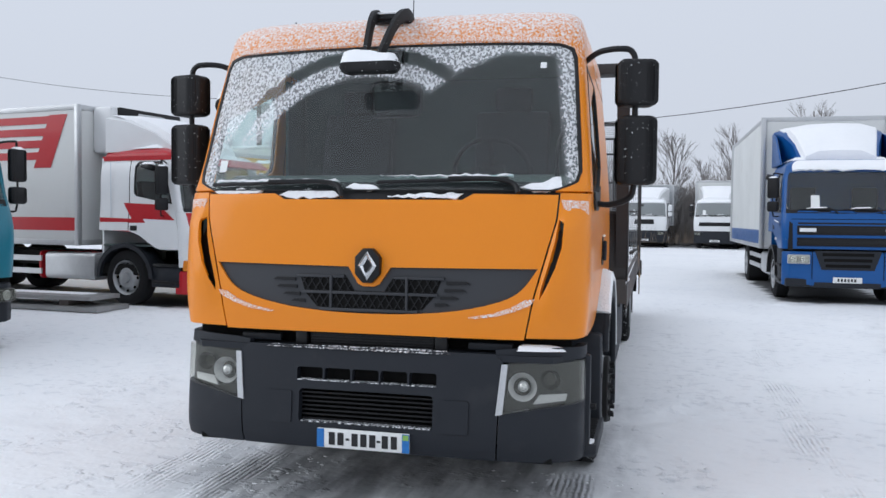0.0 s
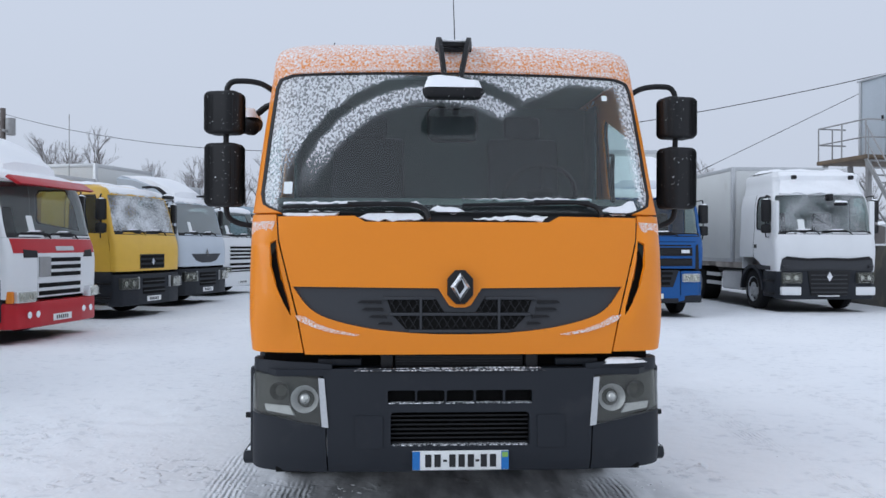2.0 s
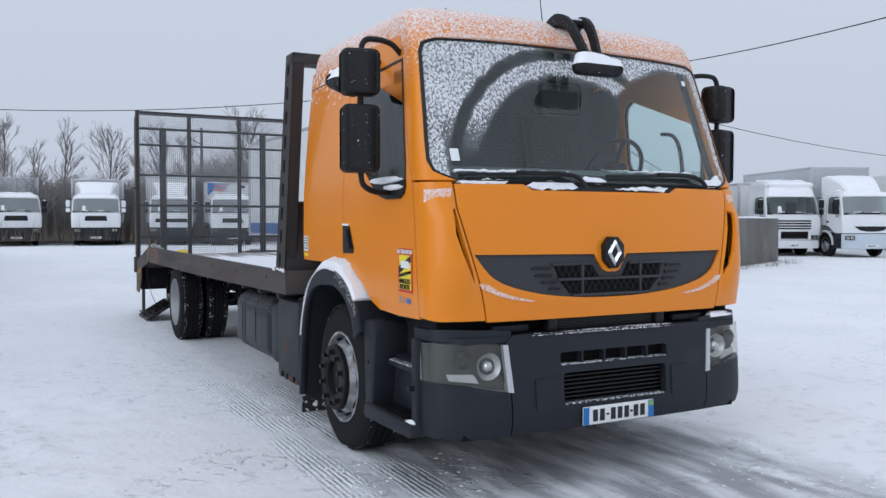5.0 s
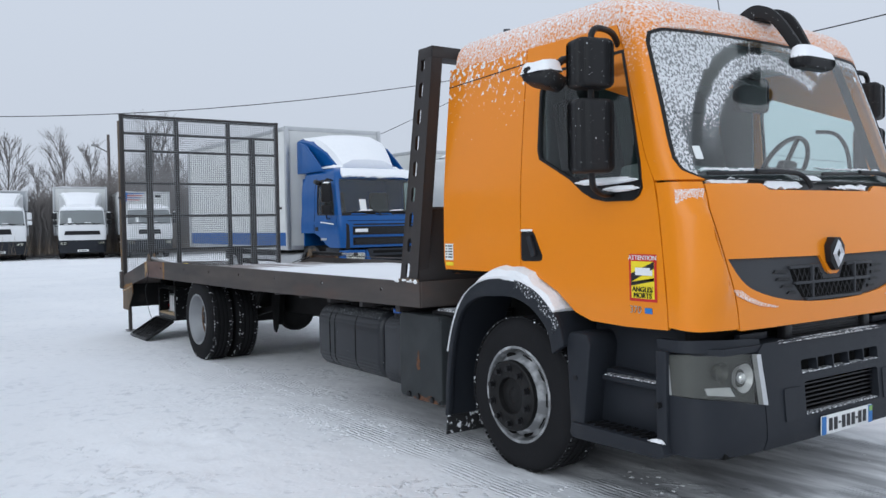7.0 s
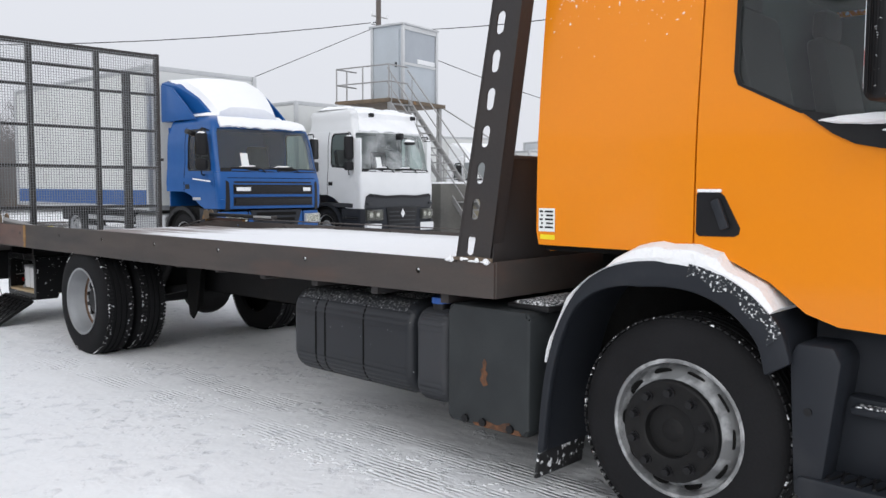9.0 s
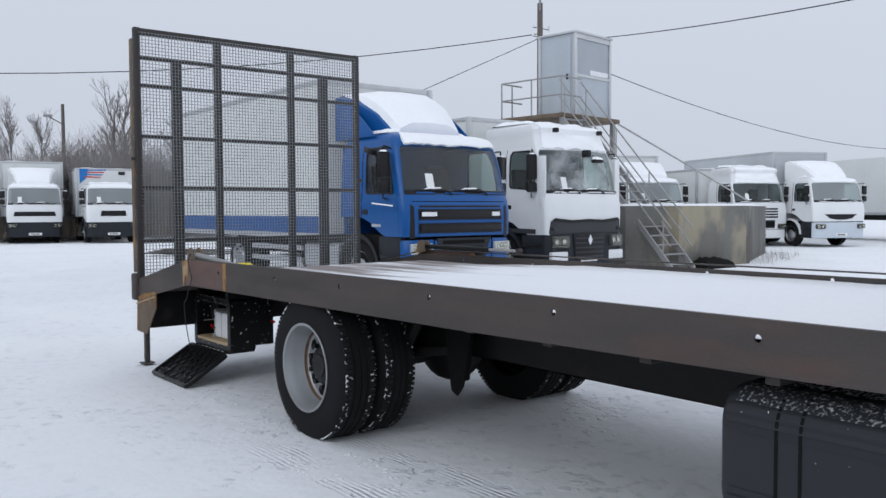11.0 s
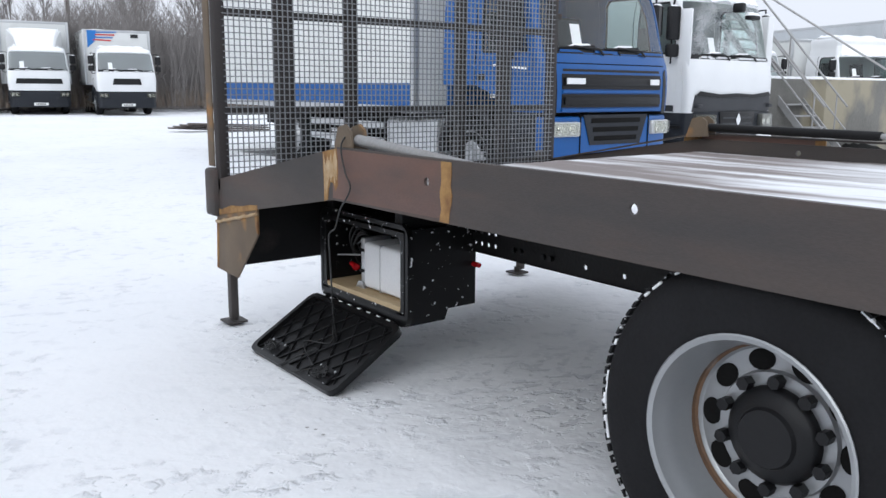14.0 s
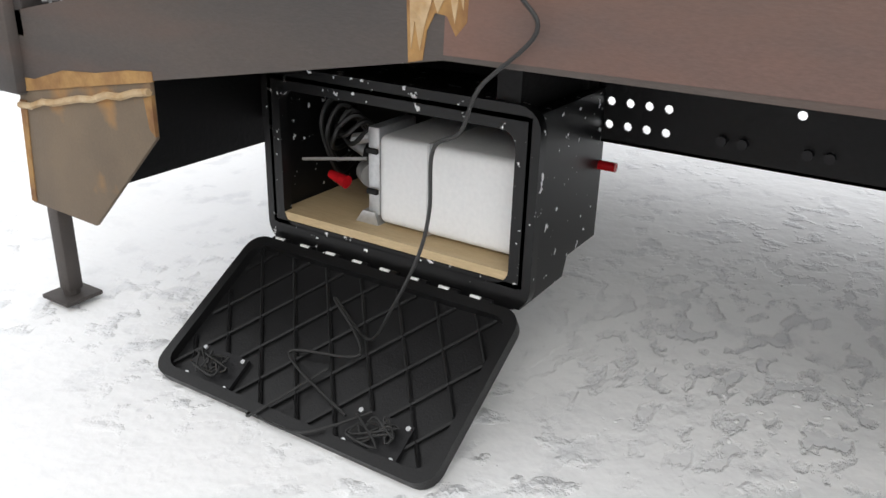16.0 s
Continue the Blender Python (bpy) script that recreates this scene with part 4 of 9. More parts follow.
def windscreen_material():
    """Glass with the crust of snow that two wipers have left."""
    m = glass("snowy_windscreen", (0.72, 0.86, 0.85), 0.02)
    n, l = m.node_tree.nodes, m.node_tree.links
    pane = n["Mix Shader"]
    out = n["Material Output"]
    tc = n.new("ShaderNodeTexCoord")
    sp = n.new("ShaderNodeSeparateXYZ")
    l.new(tc.outputs["Object"], sp.inputs[0])

    def calc(op, a, b=None, c=None):
        q = n.new("ShaderNodeMath")
        q.operation = op
        for i, v in enumerate((a, b, c)):
            if v is None:
                continue
            if isinstance(v, (int, float)):
                q.inputs[i].default_value = v
            else:
                l.new(v, q.inputs[i])
        return q.outputs[0]

    def radius(cx, cz):
        dx, dz = calc('SUBTRACT', sp.outputs[0], cx), calc('SUBTRACT', sp.outputs[2], cz)
        return calc('SQRT', calc('ADD', calc('MULTIPLY', dx, dx), calc('MULTIPLY', dz, dz)))

    def step(v, at, w):
        q = n.new("ShaderNodeMapRange")
        q.inputs[1].default_value, q.inputs[2].default_value = at - w, at + w
        l.new(v, q.inputs[0])
        return q.outputs[0]
    nz = n.new("ShaderNodeTexNoise")
    nz.inputs["Scale"].default_value, nz.inputs["Detail"].default_value = 80, 5
    mp = n.new("ShaderNodeMapping")
    mp.inputs["Scale"].default_value = (1, 1, 0.75)
    mp.inputs["Rotation"].default_value = (0, 0.6, 0)
    l.new(tc.outputs["Object"], mp.inputs[0])
    l.new(mp.outputs[0], nz.inputs["Vector"])
    wob = n.new("ShaderNodeTexNoise")
    wob.inputs["Scale"].default_value = 9
    l.new(tc.outputs["Object"], wob.inputs["Vector"])
    off = calc('MULTIPLY', calc('SUBTRACT', wob.outputs[0], 0.5), 0.04)
    r1 = calc('ADD', radius(-0.12, 1.70), off)
    r2 = calc('ADD', radius(0.80, 1.76), off)
    inside = calc('SUBTRACT', 1.0, step(r1, 0.712, 0.018))
    ring = calc('MULTIPLY', step(r1, 0.82, 0.012), calc('SUBTRACT', 1.0, step(r1, 0.888, 0.012)))
    ring = calc('MULTIPLY', ring, calc('SUBTRACT', 1.0, step(sp.outputs[0], 0.42, 0.10)))
    right = calc('SUBTRACT', 1.0, step(r2, 0.765, 0.02))
    right = calc('MULTIPLY', right, calc('SUBTRACT', 1.0, step(calc('ADD', sp.outputs[0], calc('MULTIPLY', sp.outputs[2], 0.12)), 1.255, 0.02)))
    clear = calc('MAXIMUM', calc('MAXIMUM', inside, ring), right)
    low = calc('MULTIPLY', step(calc('ADD', sp.outputs[2], off), 1.99, 0.16), 1.0)
    far = step(calc('ABSOLUTE', calc('ADD', sp.outputs[0], off)), 0.985, 0.035)
    cover = calc('MULTIPLY', calc('SUBTRACT', 1.0, clear), calc('MAXIMUM', low, calc('MULTIPLY', far, 0.95)))
    thr = calc('SUBTRACT', 0.72, calc('MULTIPLY', cover, 0.345))
    mask = n.new("ShaderNodeMapRange")
    l.new(nz.outputs[0], mask.inputs[0])
    l.new(thr, mask.inputs[1])
    l.new(calc('ADD', thr, 0.17), mask.inputs[2])
    gate_ = calc('MULTIPLY', mask.outputs[0], step(cover, 0.08, 0.06))
    # the 0.020 floor is sky reflection put over the whole pane as pale colour
    film = calc('MAXIMUM', calc('MULTIPLY', calc('MAXIMUM', gate_, calc('MULTIPLY', cover, 0.30)), 0.80), 0.020)
    sn = n.new("ShaderNodeBsdfPrincipled")
    sn.inputs["Base Color"].default_value = (0.87, 0.88, 0.90, 1)
    sn.inputs["Roughness"].default_value = 0.8
    bp = n.new("ShaderNodeBump")
    bp.inputs["Strength"].default_value, bp.inputs["Distance"].default_value = 0.9, 0.012
    l.new(nz.outputs[0], bp.inputs["Height"])
    l.new(bp.outputs[0], sn.inputs["Normal"])
    mx = n.new("ShaderNodeMixShader")
    l.new(film, mx.inputs[0])
    l.new(pane.outputs[0], mx.inputs[1])
    l.new(sn.outputs[0], mx.inputs[2])
    l.new(mx.outputs[0], out.inputs[0])
    return m


M["windscreen"] = windscreen_material()
ws = part("windscreen", sheet([(spread(x, z), z) for x, z in dense(inner_edge, 0.1)], lambda s, z: front(s, z, -0.010), (), 0.05, 0.06, 0.0), "windscreen", lorry, "windscreen crusted with snow beside two wiper sweeps")
ws.visible_shadow = False


def side_map(sg, out=0.0):
    return lambda y, z: (sg * (wd(z) + out), y, z)


zc = [0.985, 1.1, 1.35, 1.6, 1.75, 1.9, 2.1, 2.3, 2.5, 2.62]
WIN = [(0.545, 2.475), (1.12, 2.445), (1.185, 2.40), (1.205, 2.33), (1.20, 1.98), (1.18, 1.925), (0.93, 1.80), (0.72, 1.755), (0.37, 1.745), (0.385, 1.85), (0.47, 2.20)]
for sg in (-1, 1):
    door_edge = [(seam(z) + 0.006, z) for z in zc] + [(1.0, 2.62), (1.342, 2.62), (1.342, 1.252), (1.2, 1.225), (1.02, 1.14), (0.88, 1.03), (0.76, 0.99), (0.5, 0.98)]
    door = part("door", sheet(door_edge, side_map(sg), [WIN], 0.15, 0.07, 0.03, flip=sg < 0), "orange", lorry)
    dg = part("window_glass", sheet([(y + 0.01 * (1 if y < 0.8 else -1) * -1, z) for y, z in WIN], side_map(sg, -0.012), (), 0.3, 0.1, 0.0, flip=sg < 0), "glass", door)
    dg.visible_shadow = False
    part("window_ledge", sheet([(0.37, 1.755), (0.72, 1.765), (0.93, 1.81), (0.80, 1.715), (0.72, 1.675), (0.62, 1.655), (0.43, 1.655), (0.385, 1.68), (0.365, 1.72)], side_map(sg, 0.012), (), 0.1, 0.05, 0.03, flip=sg < 0), "black", door, "black triangular trim under the window")
    part("window_frame", sheet([(y, z) for y, z in WIN], side_map(sg, 0.003), [[(0.83 + (y - 0.83) * 0.955, 2.09 + (z - 2.09) * 0.955) for y, z in WIN]], 0.2, 0.1, 0.02, flip=sg < 0), "black", door)
    hd = part("door_handle", sheet([(1.335, 1.325), (1.335, 1.485), (1.32, 1.50), (1.235, 1.495), (1.215, 1.48), (1.145, 1.35), (1.15, 1.325), (1.17, 1.315), (1.32, 1.312)], side_map(sg, 0.004), (), 0.1, 0.1, 0.02, flip=sg < 0), "black", door, "black recessed door handle")
    part("handle_grip", moved(box(-0.012, 0.012, -0.02, 0.02, -0.065, 0.065, 0.008), Matrix.Translation((sg * (wd(1.41) + 0.016), 1.225, 1.405)) @ pose(0, 0, 0, -22, 0, 0)), "plastic", hd)
    part("handle_snow", box(*sorted((sg * (wd(1.5) + 0.001), sg * (wd(1.5) + 0.016))), 1.225, 1.33, 1.494, 1.508, 0.005), "snow_thin", hd)
    q_edge = [(1.35, 2.62), (CAB_REAR, 2.62), (CAB_REAR, 1.30), (CAB_REAR - 0.015, 1.235), (1.62, 1.235), (1.35, 1.252)]
    quarter = part("rear_quarter_panel", sheet(q_edge, side_map(sg), (), 0.15, 0.07, 0.03, flip=sg < 0), "orange_quarter", lorry, "orange sleeper side flecked with snow")
    part("roof_seam", sheet([(1.36, 2.535), (CAB_REAR, 2.50), (CAB_REAR, 2.493), (1.36, 2.528)], side_map(sg, 0.0015), (), 0.2, 0.0, 0.003, flip=sg < 0), "black", quarter)
    part("door_gap", sheet([(1.335, 1.252), (1.357, 1.252), (1.357, 2.61), (1.335, 2.61)], side_map(sg, -0.02), (), 0.0, 0.1, 0.01, flip=sg < 0), "void", lorry)
    part("front_gap", sheet([(seam(z) - 0.03, z) for z in zc] + [(seam(z) + 0.03, z) for z in reversed(zc)], side_map(sg, -0.025), (), 0.0, 0.1, 0.01, flip=sg < 0), "void", lorry)


def plan(z, rear=CAB_REAR, n=14):
    ring = [front(-1 + 2 * i / (2 * n), z) for i in range(2 * n + 1)]
    w = wd(z)
    sh = wd(2.5) - w
    back = rear - max(0.0, sh) * 0.8
    side = [(w, seam(z) + (back - 0.06 - seam(z)) * j / 4) for j in range(1, 5)]
    ring += [(x, y, z) for x, y in side] + [(w - 0.06, back, z), (0, back, z), (-w + 0.06, back, z)] + [(-x, y, z) for x, y in reversed(side)]
    return ring


part("roof", loft([plan(z) for z in (2.615, 2.64, 2.67, 2.70, 2.735, 2.76, 2.785, 2.80, 2.812, 2.821, 2.827)]), "orange_roof", lorry, "orange cab roof under crusted snow")
part("roof_snow", snow_heap([(-0.62, 0.86), (0.62, 0.86), (0.80, 1.5), (0.78, 2.0), (-0.78, 2.0), (-0.80, 1.5)], lambda x, y: 2.815, 0.03, 3, 0.1, 0.25), "snow_thin", lorry)
EDGE = [(-0.96, 2.585), (-0.45, 2.604), (0, 2.609), (0.45, 2.604), (0.96, 2.585), (0.97, 2.612), (0.45, 2.628), (0, 2.632), (-0.45, 2.626), (-0.97, 2.61)]
part("header_snow", sheet([(spread(x, z), z) for x, z in dense(EDGE, 0.035)], lambda s, z: front(s, z, 0.008 + 0.006 * noise.noise(Vector((s * 40, z * 30, 1)))), (), 0.02, 0.012, 0.012), "orange_dusted", lorry, "line of crusted snow above the windscreen")
part("screen_mirror", box(-0.164, 0.146, 0.49, 0.54, 2.20, 2.415, 0.045, seg=3), "black", lorry, "dark mirror housing behind the glass")
part("screen_mirror_stalk", box(-0.05, 0.04, 0.47, 0.52, 2.40, 2.59, 0.01), "black", lorry)
for sg in (-1, 1):
    part("door_lining", box(*sorted((sg * 1.085, sg * 1.11)), 0.40, 1.22, 1.29, 1.72, 0.008), "interior", lorry)
    part("pillar_lining", box(*sorted((sg * 1.03, sg * 1.055)), 1.225, 1.515, 1.29, 2.56, 0.008), "interior", lorry)
part("rear_wall", box(-1.07, 1.07, CAB_REAR - 0.035, CAB_REAR - 0.005, 1.2, 2.62), "orange", lorry)
part("cab_floor", box(-1.13, 1.13, 0.10, CAB_REAR - 0.04, 1.255, 1.29), "interior", lorry)
part("firewall", box(-1.05, 1.05, 0.10, 0.13, 1.0, 1.70), "interior", lorry)
part("headliner", box(-1.0, 1.0, 0.55, CAB_REAR - 0.04, 2.585, 2.61), "dash", lorry)
part("sleeper_curtain", box(-1.04, 1.04, 1.52, 1.56, 1.29, 2.58), "interior", lorry)
part("dashboard", prism([(0.16, 1.30), (0.16, 1.70), (0.24, 1.78), (0.50, 1.86), (0.62, 1.85), (0.66, 1.64), (0.60, 1.30)], "x", -1.06, 1.06, 0.02), "dash", lorry)
for x in (-0.55, 0.55):
    seat = part("seat_cushion", box(x - 0.26, x + 0.26, 0.78, 1.28, 1.55, 1.68, 0.05), "seat", lorry)
    part("seat_back", prism([(1.20, 1.62), (1.34, 1.62), (1.46, 2.32), (1.36, 2.34)], "x", x - 0.25, x + 0.25, 0.03), "seat", seat)
    part("headrest", box(x - 0.13, x + 0.13, 1.38, 1.47, 2.34, 2.50, 0.03), "seat", seat)
    part("seat_base", box(x - 0.2, x + 0.2, 0.85, 1.25, 1.29, 1.56), "black", seat)
wheel_c = Matrix.Translation((0.55, 0.66, 1.87)) @ pose(0, 0, 0, -62, 0, 0)
steer = part("steering_wheel", moved(tube([(0.23 * math.cos(2 * math.pi * i / 36), 0.23 * math.sin(2 * math.pi * i / 36), 0) for i in range(36)], 0.016, 8, None, True), wheel_c), "black", lorry)
bm = tube([(-0.22, 0, 0), (0.22, 0, 0)], 0.016)
bm = tube([(0, 0, 0), (0, -0.22, 0)], 0.016, bm=bm)
bm = merge(bm, moved(box(-0.08, 0.08, -0.07, 0.06, -0.04, 0.02, 0.02), Matrix()))
part("steering_spokes", moved(bm, wheel_c), "black", steer)
part("grab_rail", tube(bent([(0.96, 0.42, 1.78), (0.96, 0.45, 2.0), (0.99, 0.55, 2.12), (1.02, 0.70, 2.15)]), 0.014), "black", lorry)
part("windscreen_sticker", sheet([(spread(x, z), z) for x, z in rounded(0.868, 0.902, 2.435, 2.468, 0.004)], lambda s, z: front(s, z, -0.007), (), 0, 0, 0.001), "paper", lorry)
part("windscreen_sticker", sheet([(spread(x, z), z) for x, z in rounded(-0.985, -0.935, 1.86, 1.93, 0.006)], lambda s, z: front(s, z, -0.007), (), 0, 0, 0.001), "paper", lorry)

# cowl, wipers and the snow caught behind them
part("cowl", sheet([(spread(x, z), z) for x, z in dense([(-1.02, 1.70), (1.02, 1.70), (1.02, 1.80), (-1.02, 1.80)], 0.1)], lambda s, z: front(s, z, -0.018), (), 0.06, 0, 0.01), "black", lorry)


def on_glass(x, z, out):
    s = spread(x, z)
    return front(s, z, out)


for pts, blade in (([(-0.17, 1.715), (-0.20, 1.775), (-0.30, 1.80), (-0.62, 1.80)], (-0.98, -0.28)), ([(0.80, 1.74), (0.77, 1.79), (0.66, 1.815), (0.42, 1.815)], (0.02, 0.74))):
    wiper = part("wiper", tube([on_glass(x, z, 0.03) for x, z in bent([(p[0], p[1], 0) for p in pts]) and [(v.x, v.y) for v in bent([(p[0], p[1], 0) for p in pts])]], 0.014), "black", lorry)
    zb = pts[-1][1] - 0.008
    part("wiper_blade", tube([on_glass(blade[0] + (blade[1] - blade[0]) * i / 10, zb - 0.01 + 0.02 * i / 10, 0.018) for i in range(11)], 0.010), "black", wiper)
for pts in ([(-0.98, 1.812), (-0.6, 1.818), (-0.24, 1.815), (-0.21, 1.803), (-0.6, 1.804), (-0.98, 1.80)], [(-0.56, 1.722), (-0.50, 1.750), (-0.40, 1.762), (-0.25, 1.752), (-0.20, 1.724), (-0.23, 1.712), (-0.45, 1.710)],
            [(-0.165, 1.765), (-0.12, 1.795), (-0.03, 1.79), (0.03, 1.765), (-0.05, 1.756)], [(0.08, 1.716), (0.2, 1.735), (0.34, 1.742), (0.50, 1.728), (0.46, 1.712)], [(0.80, 1.77), (0.90, 1.80), (1.01, 1.83), (1.02, 1.77), (0.92, 1.752)],
            [(-0.98, 1.75), (-0.8, 1.762), (-0.66, 1.758), (-0.70, 1.735), (-0.95, 1.732)], [(0.02, 1.833), (0.5, 1.842), (0.76, 1.838), (0.76, 1.830), (0.4, 1.832)]):
    ragged = [(x, z + 0.014 * noise.noise(Vector((x * 23, z * 17, 5)))) for x, z in dense(pts, 0.02)]
    part("cowl_snow", sheet([(spread(x, z), z) for x, z in ragged], lambda s, z: front(s, z, -0.006 + 0.010 * noise.noise(Vector((s * 34, z * 45, 3)))), (), 0.012, 0.012, 0.02), "snow_thin", lorry)

# front mirror on its bracket, aerials
for x, s in ((-0.105, 0.03), (0.085, -0.085)):
    rings = []
    line = bent([(x, 0.56, 2.70), (x, 0.47, 2.765), (x + s * 0.1, 0.39, 2.775), (x + s * 0.4, 0.28, 2.70), (x + s, 0.13, 2.47)], 5)
    for i_, p in enumerate(line):
        d = (line[min(i_ + 1, len(line) - 1)] - line[max(i_ - 1, 0)]).normalized()
        up = Vector((1, 0, 0)).cross(d).normalized() * (0.040 - 0.012 * i_ / len(line))
        rings.append([p + Vector((a, 0, 0)) + up * b for a, b in ((-0.012, -1), (0.012, -1), (0.017, 0), (0.012, 1), (-0.012, 1), (-0.017, 0))])
    part("mirror_bracket", loft(rings), "black_mirror", lorry)
part("bracket_web", box(-0.095, 0.07, 0.40, 0.53, 2.735, 2.755, 0.006), "black_mirror", lorry)
part("web_snow", snow_heap([(-0.085, 0.40), (0.062, 0.40), (0.062, 0.55), (-0.085, 0.55)], lambda x, y: 2.755, 0.02, 4, 0.03, 0.03), "snow_thin", lorry)
part("bracket_bar", box(-0.10, 0.075, 0.385, 0.415, 2.755, 2.785, 0.008), "black_mirror", lorry)
part("bracket_snow", box(-0.09, 0.065, 0.38, 0.418, 2.783, 2.795, 0.005), "snow_thin", lorry)
fm = part("front_mirror", prism(rounded(-0.165, 0.165, -0.06, 0.06, 0.05), "z", 0, 0.085, 0.032, seg=3), "black_mirror", lorry)
fm.data.transform(Matrix.Translation((-0.035, 0.10, 2.39)))
part("mirror_snow", snow_heap([(v[0] - 0.035, v[1] + 0.10) for v in rounded(-0.166, 0.166, -0.063, 0.06, 0.05)], lambda x, y: 2.452, 0.075, 7, 0.025, 0.035), "snow", fm)
aer = part("aerial", tube([(0.02, 0.75, 2.80), (0.01, 0.82, 3.27)], 0.004, 6, r_end=0.002), "black", lorry)
part("aerial_base", tube([(0.02, 0.74, 2.76), (0.02, 0.76, 2.83)], 0.011, 8), "black", aer)
part("short_aerial", tube([(-0.74, 0.70, 2.72), (-0.74, 0.70, 2.84)], 0.004, 6), "black", lorry)
for sg in (-1, 1):
    part("roof_lamp", moved(box(-0.04, 0.04, -0.055, 0.055, -0.03, 0.03, 0.02), Matrix.Translation((sg * 0.985, 0.86, 2.765)) @ pose(0, 0, 0, 0, sg * 25, 0)), "black", lorry)

# side mirrors: an upper and a lower housing on each side, and a kerb mirror on the near side
for sg in (-1, 1):
    arm = part("mirror_arm", tube(bent([(sg * 1.085, 0.60, 2.50), (sg * 1.17, 0.56, 2.55), (sg * 1.28, 0.53, 2.56), (sg * 1.355, 0.525, 2.54), (sg * 1.375, 0.525, 2.44), (sg * 1.375, 0.525, 2.1), (sg * 1.375, 0.525, 1.80), (sg * 1.34, 0.54, 1.72), (sg * 1.24, 0.56, 1.69), (sg * 1.15, 0.57, 1.70)]), 0.017, 8), "black", lorry)
    for z0, z1, w in ((1.80, 2.18, 0.205), (2.235, 2.49, 0.21)):
        spot = Matrix.Translation((sg * 1.388, 0.50, 0)) @ pose(0, 0, 0, 0, 0, sg * 14)
        hs = part("mirror_housing", prism([(x, y) for x, y in rounded(-w / 2, w / 2, -0.06, 0.105, 0.045, 8)], "z", z0, z1, 0.030, seg=4), "black_mirror", arm)
        hs.data.transform(spot)
        gl = part("mirror_glass", prism(rounded(-w / 2 + 0.02, w / 2 - 0.02, z0 + 0.025, z1 - 0.025, 0.03), "y", 0.100, 0.108), "mirror", hs)
        gl.data.transform(spot)
kerb = part("kerb_mirror", moved(prism(rounded(-0.13, 0.13, -0.08, 0.08, 0.06), "z", -0.05, 0.05, 0.035, seg=3), Matrix.Translation((-1.32, 0.95, 2.36)) @ pose(0, 0, 0, 20, -15, 90)), "black_mirror", lorry)
part("kerb_mirror_snow", snow_heap([(v[0] - 1.32, v[1] + 0.97) for v in rounded(-0.08, 0.08, -0.13, 0.13, 0.06)], lambda x, y: 2.395, 0.085, 9, 0.03, 0.05), "snow", kerb)
part("kerb_mirror_arm", tube([(-1.09, 0.88, 2.50), (-1.20, 0.92, 2.47), (-1.29, 0.94, 2.40)], 0.022), "black", kerb)
bm = None
for x, y, z, lx, ly, lz in ((-1.185, 0.62, 1.765, 0.03, 0.22, 0.02), (-1.19, 0.50, 1.72, 0.025, 0.12, 0.016)):
    own = bmesh.new()
    bmesh.ops.create_icosphere(own, subdivisions=3, radius=1)
    for v in own.verts:
        v.co *= 1 + 0.25 * noise.noise(v.co * 3 + Vector((x, y, 0)))
    bmesh.ops.transform(own, matrix=Matrix.Translation((x, y, z)) @ Matrix.Diagonal((lx, ly, lz, 1)), verts=own.verts)
    bm = merge(bm, own)
part("window_sill_snow", bm, "snow", lorry)


# stickers
def decal(name, y0, y1, z0, z1, mat, parent, out=0.003, sg=-1):
    return part(name, sheet([(y0, z0), (y1, z0), (y1, z1), (y0, z1)], side_map(sg, out), (), 0.1, 0.1, 0.0015, flip=sg < 0), mat, parent)


st = decal("warning_sticker", 0.275, 0.46, 1.125, 1.372, "red", lorry)
st["label"] = "red and yellow blind-spot warning sticker"
decal("sticker_field", 0.29, 0.445, 1.14, 1.335, "yellow", st, 0.0045)
part("sticker_slash", sheet([(0.445, 1.225), (0.445, 1.27), (0.29, 1.335), (0.29, 1.30)], side_map(-1, 0.006), (), 0, 0, 0.001, flip=True), "ink", st)
part("sticker_slash", sheet([(0.445, 1.205), (0.445, 1.225), (0.36, 1.235), (0.29, 1.235), (0.29, 1.25)], side_map(-1, 0.0062), (), 0, 0, 0.001, flip=True), "ink", st)
decal("sticker_lorry", 0.315, 0.415, 1.262, 1.302, "white_plastic", st, 0.0072)
decal("sticker_cab", 0.300, 0.313, 1.262, 1.29, "white_plastic", st, 0.0072)
on_side = pose(0, 0, 0, 90, 0, -90)
text_mesh("ATTENTION", 0.034, "paper", st, Matrix.Translation((-wd(1.353) - 0.006, 0.367, 1.353)) @ on_side)
text_mesh("ANGLES", 0.038, "ink", st, Matrix.Translation((-wd(1.19) - 0.008, 0.367, 1.187)) @ on_side)
text_mesh("MORTS", 0.038, "ink", st, Matrix.Translation((-wd(1.155) - 0.008, 0.367, 1.155)) @ on_side)
text_mesh("370", 0.055, "chrome", lorry, Matrix.Translation((-wd(1.075) - 0.006, 0.42, 1.078)) @ on_side, "power_badge")
decal("badge_field", 0.31, 0.36, 1.062, 1.092, "plate_blue", lorry, 0.004)
lab = decal("weight_label", 2.055, 2.15, 1.30, 1.412, "paper", lorry)
for k in range(5):
    for a, b in ((2.125, 2.143), (2.065, 2.112)):
        decal("print_bar", a, b - 0.008 * (k % 2), 1.316 + 0.019 * k, 1.325 + 0.019 * k, "ink", lab, 0.0045)
decal("yellow_label", 2.055, 2.14, 1.262, 1.285, "yellow", lorry)

